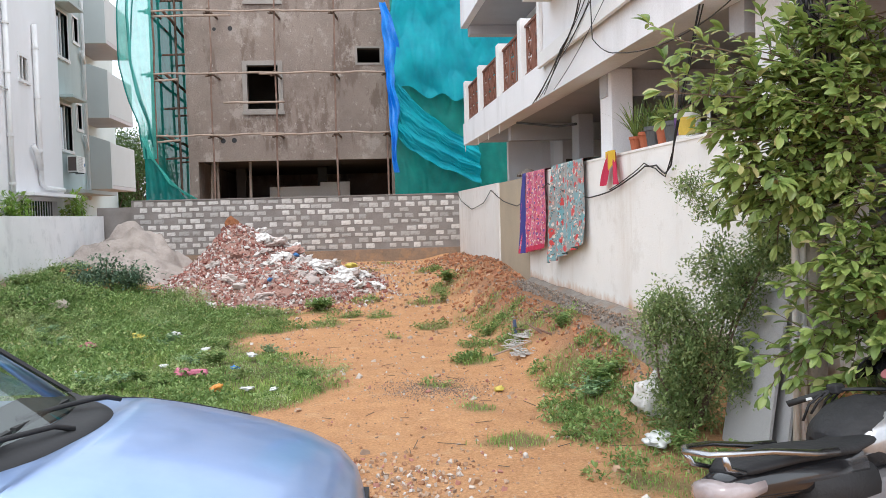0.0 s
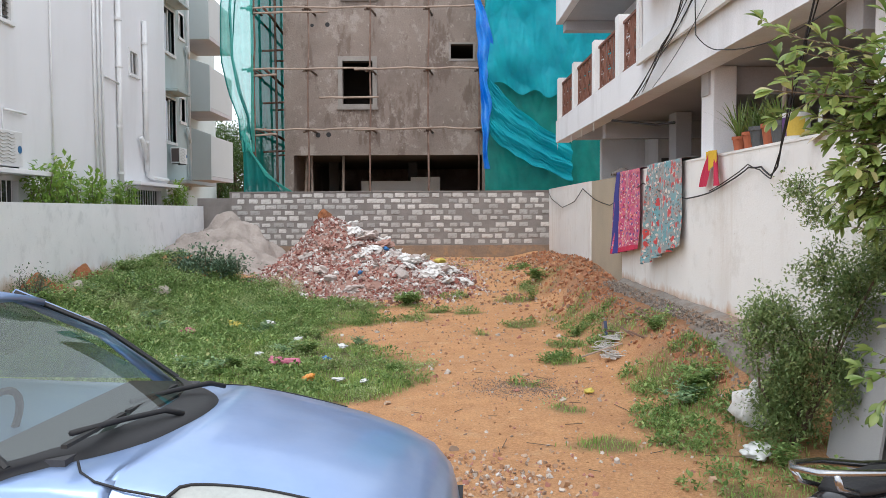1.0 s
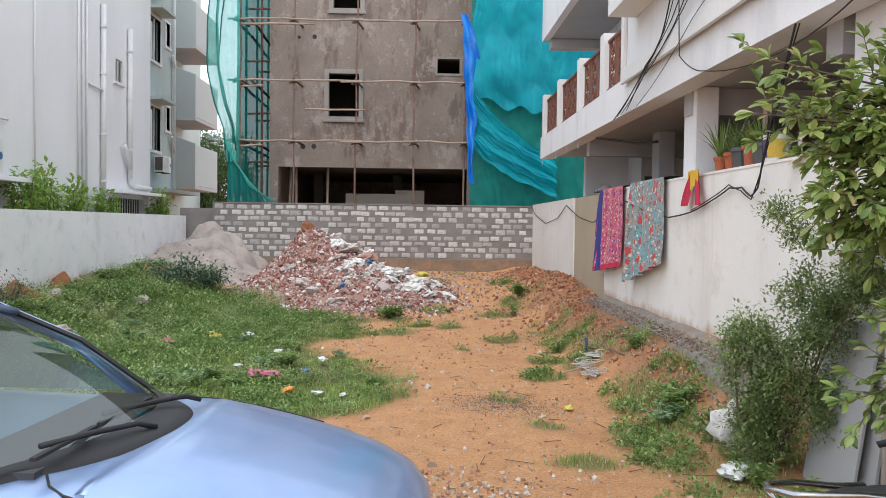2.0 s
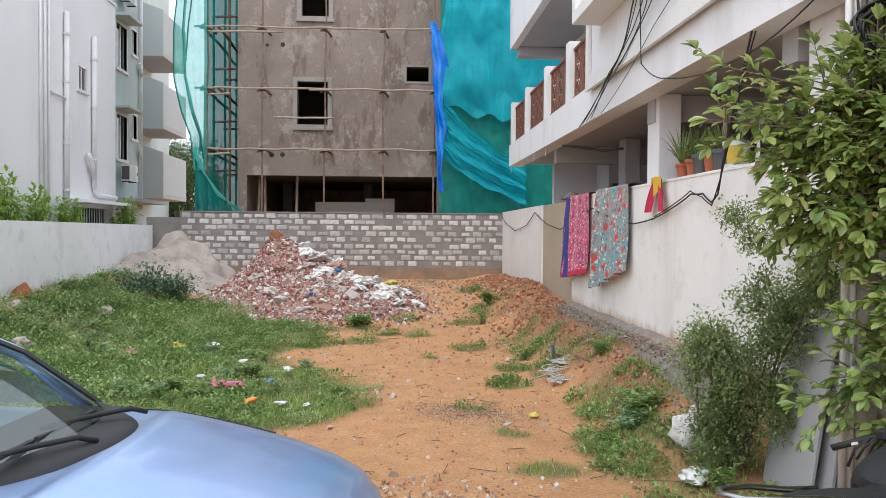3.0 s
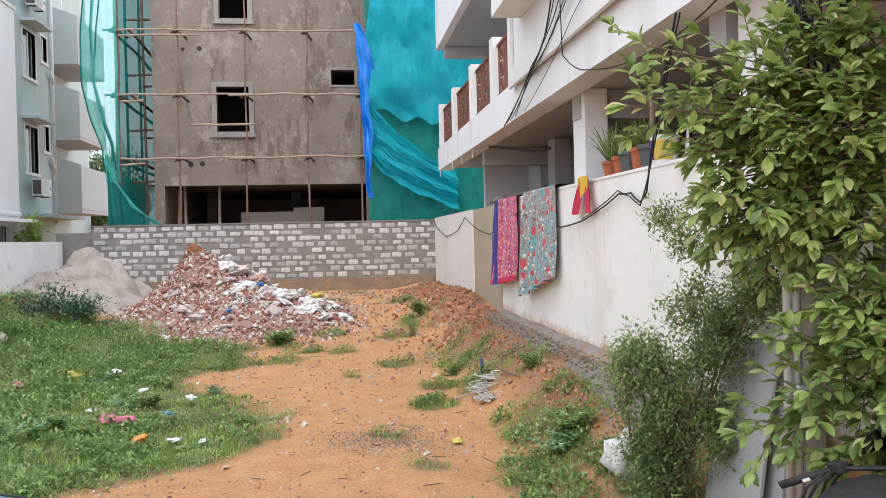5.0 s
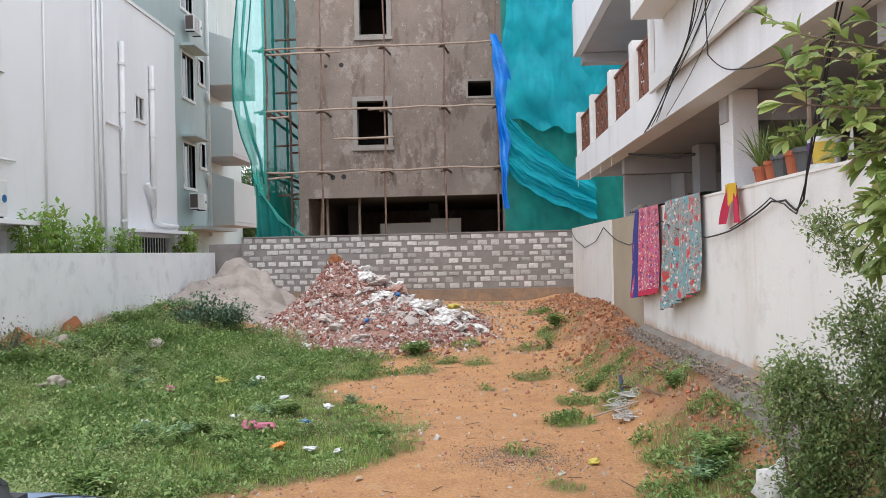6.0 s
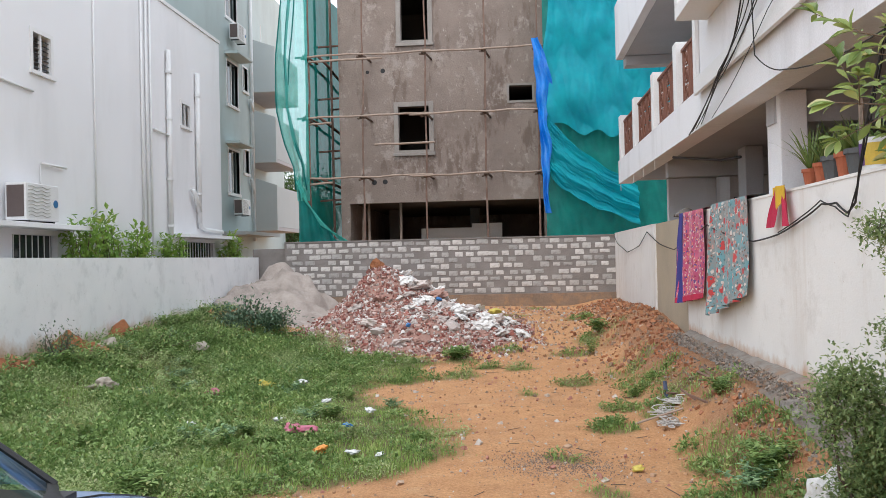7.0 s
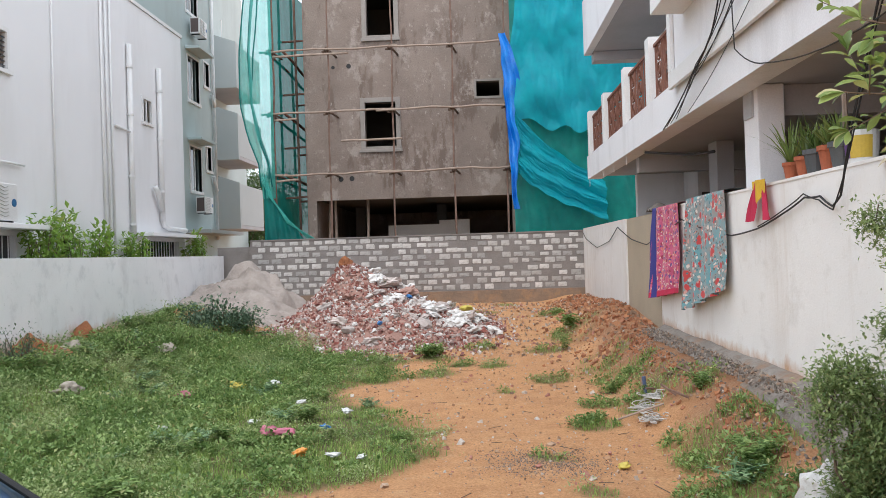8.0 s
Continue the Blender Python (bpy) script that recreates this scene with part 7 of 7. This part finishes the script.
for sgn in (-1, 1):
    a, b = Vector(screen_foot(sgn)), Vector(screen_head(sgn))
    part("front_pillar", tubes(0.032, 8, [a + Vector((-0.02, 0, -0.03)), a.lerp(b, 0.5) + Vector((0.03, 0.01 * sgn, 0.03)), b]), M_PAINT, car, smooth=True)
    part("screen_seal", tubes(0.013, 6, [Vector(screen_foot(sgn * 0.95)) + Vector((0.012, 0, 0.01)), Vector(screen_foot(sgn * 0.95)).lerp(Vector(screen_head(sgn * 0.95)), 0.5) + Vector((0.055, 0, 0.04)), Vector(screen_head(sgn * 0.95)) + Vector((0.012, 0, 0.01))]), M_TRIMBLACK, car)
    for x0, x1 in ((-2.72, -2.66), (-3.6, -3.4)):
        part("pillar", boxes((x0, x1, CY + sgn * 0.64 - 0.03, CY + sgn * 0.64 + 0.03, 0.98, 1.46, Matrix.Rotation(radians(sgn * 14), 4, "X"))), M_TRIMBLACK, car)
    bm = bmesh.new()
    q = [(-1.86, 0.69, 0.98), (-3.5, 0.7, 0.98), (-3.4, 0.55, 1.4), (-2.54, 0.55, 1.4)]
    vs = [bm.verts.new((x, CY + sgn * y, z)) for x, y, z in q]
    bm.faces.new(vs)
    g = part("side_glass", bm, M_SCREEN, car)
    g.modifiers.new("thick", "SOLIDIFY").thickness = 0.004
    g.visible_shadow = False
part("dashboard", boxes((-1.95, -1.62, CY - 0.6, CY + 0.6, 0.8, 0.985)), M_CABIN, car)
for y in (CY - 0.33, CY + 0.33):
    s1 = part("seat", boxes((-2.75, -2.6, y - 0.23, y + 0.23, 0.6, 1.18)), M_CABIN, car)
    soft(s1, 0.06, 3)
    soft(part("headrest", boxes((-2.78, -2.68, y - 0.13, y + 0.13, 1.2, 1.38)), M_CABIN, s1), 0.05, 3)
bm = bmesh.new()
tube(bm, [(-2.05 + 0.06 * math.sin(a * math.pi / 12), CY - 0.33 + 0.18 * math.cos(a * math.pi / 12), 0.98 + 0.16 * math.sin(a * math.pi / 12)) for a in range(25)], 0.014, 6)
part("steering_wheel", bm, M_RUBBER, car)
def lamp_point(u, v, sgn):
    """A point on the lens: u along the car, v from the side up over the wing."""
    x = -0.9 + 0.35 * u
    w = 0.75 - (0.03 + 0.1 * math.sqrt(max(0.0, 1 - u * u)) + 0.03 * (u + 1)) * v
    return (x, CY + sgn * w, deck(x, CY + sgn * w) + 0.007 + 0.012 * math.sin(v * math.pi) * (1 - u * u) - 0.03 * (1 - v))


for sgn in (-1,):
    bm = bmesh.new()
    rows = [[bm.verts.new(lamp_point(u, v, sgn)) for u in np.linspace(-1, 1, 25)] for v in np.linspace(0, 1, 9)]
    for a, b in zip(rows, rows[1:]):
        for k in range(24):
            bm.faces.new((a[k], a[k + 1], b[k + 1], b[k]))
    lamp = part("headlamp", bm, M_LENS, car, "milky headlamp", True)
    part("lamp_seal", tubes(0.006, 5, [lamp_point(u, 1.0, sgn) for u in np.linspace(-1, 1, 25)]), M_TRIMBLACK, lamp, "black rubber lamp seal")
for sgn in (-1, 1):
    for x in (-0.85, -3.2):
        w = part("wheel", tubes(0.28, 24, [(x, CY + sgn * 0.6, 0.215), (x, CY + sgn * 0.745, 0.215)]), M_RUBBER, car)
        part("rim", tubes(0.18, 20, [(x, CY + sgn * 0.74, 0.215), (x, CY + sgn * 0.765, 0.215)]), M_STEEL, w)
part("bumper", boxes((-0.52, -0.34, CY - 0.5, CY + 0.5, 0.28, 0.5)), M_PAINT, car).modifiers.new("edges", "BEVEL").width = 0.06
part("grille", boxes((-0.44, -0.395, CY - 0.35, CY + 0.35, 0.54, 0.6)), M_TRIMBLACK, car)

car.location.x += 0.03
car.rotation_euler = (0, 0, radians(-4))

# ---- motorcycle on its side stand ----
B = Matrix.Translation((1.09, 1.23, -0.085)) @ Matrix.Rotation(radians(25.5), 4, "Z") @ Matrix.Rotation(radians(-7), 4, "X") @ Matrix.Diagonal((1.25, 1.08, 0.86, 1))
bike = new("motorcycle")
bike.matrix_world = B
bike.empty_display_size = 0.1
tagged(bike, "black motorcycle with chrome grab rail on its side stand", "motorcycle")
M_GLOSS = plain("gloss black plastic", (0.012, 0.012, 0.014), 0.22, coat=0.5)
M_MATT = surface("black vinyl", (0.022, 0.022, 0.024), (0.03, 0.03, 0.032), 8.0, 26.0, 0.62, 0.35)
M_MATT.node_tree.nodes["Principled BSDF"].inputs["Specular IOR Level"].default_value = 0.22
M_SILVER = plain("silver tank paint", (0.42, 0.43, 0.45), 0.25, 0.6, 0.5)
M_RAIL = plain("worn dark chrome", (0.42, 0.42, 0.43), 0.25, 1.0)
M_TAIL = surface("smoky tail lens", (0.38, 0.33, 0.33), (0.3, 0.25, 0.25), 9, 40, 0.12, 0.05, coat=0.5)
M_DIAL = plain("red pink dial", (0.3, 0.11, 0.12), 0.4)


def bikepart(name, bm, material, label="", smooth=False, parent=None):
    me = bpy.data.meshes.new(name)
    bmesh.ops.recalc_face_normals(bm, faces=bm.faces)
    bm.to_mesh(me)
    bm.free()
    if smooth:
        me.shade_smooth()
    me.materials.append(material)
    o = new(name, me)
    o.parent = parent or bike
    if label:
        o["label"] = label
    return o


def loft(rows, seg=16, power=2.6):
    """A smooth hull from stations x, half width, low, high."""
    bm = bmesh.new()
    rings = []
    for x, w, lo, hi in rows:
        ring = []
        for k in range(seg):
            a = 2 * math.pi * k / seg
            c, s = math.cos(a), math.sin(a)
            ring.append(bm.verts.new((x, w * math.copysign(abs(c) ** (2 / power), c), (lo + hi) / 2 + (hi - lo) / 2 * math.copysign(abs(s) ** (2 / power), s))))
        rings.append(ring)
    for a, b in zip(rings, rings[1:]):
        for k in range(seg):
            bm.faces.new((a[k], a[(k + 1) % seg], b[(k + 1) % seg], b[k]))
    bm.faces.new(rings[0])
    bm.faces.new(rings[-1])
    return bm


for nm, x in (("rear_wheel", 0.32), ("front_wheel", 1.56)):
    bm = bmesh.new()
    tube(bm, [(x + 0.27 * math.cos(a * math.pi / 14), 0, 0.3 + 0.27 * math.sin(a * math.pi / 14)) for a in range(29)], 0.045, 8)
    w = bikepart(nm, bm, M_RUBBER, "", True)
    bikepart("rim", tubes(0.014, 6, [(x + 0.22 * math.cos(a * math.pi / 14), 0, 0.3 + 0.22 * math.sin(a * math.pi / 14)) for a in range(29)]), M_STEEL, "", True, w)
    bikepart("spokes", tubes(0.016, 6, *[[(x, 0, 0.3), (x + 0.22 * math.cos(a), 0, 0.3 + 0.22 * math.sin(a))] for a in (0.3, 1.55, 2.8, 4.1, 5.35)]), M_GLOSS, "", False, w)
bikepart("tail_fairing", loft([(0.05, 0.07, 0.70, 0.80), (0.12, 0.105, 0.66, 0.82), (0.35, 0.125, 0.62, 0.82), (0.6, 0.13, 0.58, 0.8), (0.8, 0.12, 0.55, 0.78)]), M_GLOSS, "", True)
bikepart("side_panel", loft([(0.45, 0.135, 0.52, 0.74), (0.65, 0.14, 0.46, 0.74), (0.85, 0.13, 0.45, 0.7)]), M_MATT, "", True)
bikepart("tail_lamp", loft([(0.0, 0.05, 0.69, 0.775), (0.025, 0.095, 0.665, 0.79), (0.1, 0.112, 0.655, 0.795), (0.2, 0.118, 0.68, 0.79)]), M_TAIL, "smoky tail lamp lens", True)
bikepart("seat", loft([(0.1, 0.07, 0.79, 0.83), (0.18, 0.12, 0.79, 0.86), (0.4, 0.135, 0.785, 0.865), (0.6, 0.13, 0.76, 0.84), (0.75, 0.115, 0.74, 0.81), (0.9, 0.1, 0.76, 0.83)]), M_MATT, "black vinyl seat", True)
rail = bmesh.new()
tube(rail, [(0.56, -0.15, 0.82), (0.42, -0.155, 0.845), (0.2, -0.15, 0.91), (0.04, -0.12, 0.935), (-0.01, -0.06, 0.935), (-0.01, 0.06, 0.935), (0.04, 0.12, 0.935), (0.2, 0.15, 0.91), (0.42, 0.155, 0.845), (0.56, 0.15, 0.82)], [0.022, 0.02, 0.017, 0.016, 0.016, 0.016, 0.016, 0.017, 0.02, 0.022], 10)
for s in (-1, 1):
    tube(rail, [(0.02, 0.1 * s, 0.93), (0.04, 0.09 * s, 0.86), (0.12, 0.085 * s, 0.82)], 0.014, 8)
bikepart("grab_rail", rail, M_RAIL, "worn chrome grab rail", True)
bikepart("rear_mudguard", loft([(-0.02, 0.06, 0.45, 0.5), (0.05, 0.07, 0.5, 0.64), (0.2, 0.08, 0.58, 0.68)]), M_MATT, "", True)
bikepart("number_plate", boxes((-0.045, -0.035, -0.1, 0.1, 0.47, 0.6)), M_WHITEBAG)
tank = bikepart("fuel_tank", loft([(0.84, 0.07, 0.7, 0.8), (0.9, 0.11, 0.68, 0.87), (1.0, 0.16, 0.64, 0.93), (1.12, 0.175, 0.66, 0.965), (1.22, 0.15, 0.68, 0.95), (1.27, 0.1, 0.72, 0.92)]), M_SILVER, "silver fuel tank", True)
STN = [(0.82, 0.1, 0.66, 0.84), (0.9, 0.185, 0.6, 0.91), (1.0, 0.215, 0.58, 0.965), (1.08, 0.21, 0.6, 0.985), (1.18, 0.18, 0.66, 0.975), (1.24, 0.12, 0.72, 0.94)]
cover = loft([tuple(np.array(STN[i]) * (1 - f) + np.array(STN[i + 1]) * f) for i in range(5) for f in (0, 0.2, 0.4, 0.6, 0.8)], 48)
for v in cover.verts:
    v.co += v.co.normalized() * (0.02 * noise.noise(v.co * 13) - 0.022 * max(0, 0.25 - abs(noise.noise(v.co * Vector((9, 14, 20)) + Vector((3, 1, 7))))) * 4)
cv = bikepart("tank_bag", cover, M_MATT, "creased black vinyl tank cover", True)
cv.matrix_basis = Matrix.Translation((0, 0.075, 0.005)) @ Matrix.Diagonal((1, 0.95, 1, 1))
for k in range(4):
    bikepart("crease", tubes(0.007, 5, [(0.94 + 0.06 * k, 0.235, 0.84 + 0.03 * (k % 2)), (0.98 + 0.06 * k, 0.225, 0.93), (1.0 + 0.05 * k, 0.16, 1.0)]), M_MATT, "", True, cv)
bikepart("lettering_bar", boxes((0.985, 1.12, 0.238, 0.242, 0.955, 0.97)), M_PALEBLOCK, "pale unreadable lettering", False, cv)
bikepart("engine", boxes((0.72, 1.1, -0.12, 0.12, 0.28, 0.62)), M_STEEL).modifiers.new("edges", "BEVEL").width = 0.03
bikepart("exhaust", tubes(0.045, 10, [(0.95, -0.14, 0.3), (0.5, -0.17, 0.3), (0.05, -0.19, 0.4)]), M_RAIL, "", True)
bikepart("fork_leg", tubes(0.026, 8, [(1.26, 0.09, 0.95), (1.56, 0.08, 0.3)]), M_STEEL, "", True)
bikepart("fork_leg", tubes(0.026, 8, [(1.26, -0.09, 0.95), (1.56, -0.08, 0.3)]), M_STEEL, "", True)
bikepart("front_mudguard", loft([(1.35, 0.05, 0.5, 0.56), (1.5, 0.07, 0.59, 0.64), (1.7, 0.06, 0.55, 0.6)]), M_GLOSS, "", True)
bikepart("side_stand", tubes(0.014, 6, [(0.85, 0.1, 0.3), (0.8, 0.3, 0.035)]), M_RUBBER)
bikepart("handlebar", tubes(0.012, 8, [(1.0, 0.36, 0.95), (1.1, 0.24, 1.01), (1.21, 0.1, 1.0), (1.22, -0.1, 1.0), (1.2, -0.24, 1.03), (1.12, -0.38, 0.98)]), M_MATT, "", True)
for s in (-1, 1):
    bikepart("grip", tubes(0.02, 10, [(0.97 if s > 0 else 1.1, 0.4 * s, 0.935 if s > 0 else 0.965), (1.07 if s > 0 else 1.18, 0.27 * s, 0.995 if s > 0 else 1.02)]), M_RUBBER, "black rubber grip", True)
    lv = bikepart("switch_box", boxes((1.08, 1.14, s * 0.235 - 0.03, s * 0.235 + 0.03, 0.985, 1.045)), M_MATT)
    soft(lv, 0.01)
    bikepart("lever", tubes(0.007, 6, [(1.16, 0.22 * s, 1.02), (1.14, 0.3 * s, 0.99), (1.06, 0.4 * s, 0.95)]), M_MATT, "", True)
# headlamp cowl with its visor and the dials
bikepart("headlamp_cowl", loft([(1.3, 0.14, 0.92, 1.13), (1.36, 0.222, 0.86, 1.25), (1.44, 0.2, 0.86, 1.22), (1.5, 0.1, 0.9, 1.1)], 24), M_GLOSS, "", True)
vis = bmesh.new()
rows = []
for j in range(6):
    t = j / 5
    rows.append([vis.verts.new((1.27 + 0.1 * t - 0.02, (0.225 - 0.04 * t) * math.cos(a), 1.05 + (0.185 + 0.03 * t) * math.sin(a) + 0.015 * t)) for a in np.linspace(0.0, math.pi, 13)])
for a, b in zip(rows, rows[1:]):
    for k in range(12):
        vis.faces.new((a[k], a[k + 1], b[k + 1], b[k]))
v = bikepart("visor", vis, M_GLOSS, "curved black visor", True)
v.modifiers.new("thick", "SOLIDIFY").thickness = 0.008
M_RING = plain("bright chrome ring", (0.75, 0.75, 0.77), 0.15, 1.0)
M_HUB = plain("dark red hub", (0.22, 0.03, 0.04), 0.35)
T = Matrix.Translation((1.235, 0.02, 1.09)) @ Matrix.Rotation(radians(-38), 4, "Y")
for nm, r0, h0, h1, m in (("dial_case", 0.062, -0.03, 0.0, M_GLOSS), ("dial_ring", 0.062, 0.001, 0.012, M_RING), ("dial_face", 0.046, 0.013, 0.016, M_DIAL), ("dial_hub", 0.016, 0.017, 0.021, M_HUB)):
    bm = bmesh.new()
    tube(bm, [T @ Vector((0, 0, h0)), T @ Vector((0, 0, h1))], r0, 24)
    bikepart(nm, bm, m, "round red-pink speedometer dial" if nm == "dial_face" else "")
bm = bmesh.new()
tube(bm, [T @ Vector((0, -0.1, -0.03)), T @ Vector((0, -0.1, 0.008))], 0.04, 20)
gauge = bikepart("fuel_gauge", bm, M_RING)
bm = bmesh.new()
tube(bm, [T @ Vector((0, -0.1, 0.009)), T @ Vector((0, -0.1, 0.012))], 0.028, 20)
bikepart("gauge_face", bm, M_GLOSS, "", False, gauge)
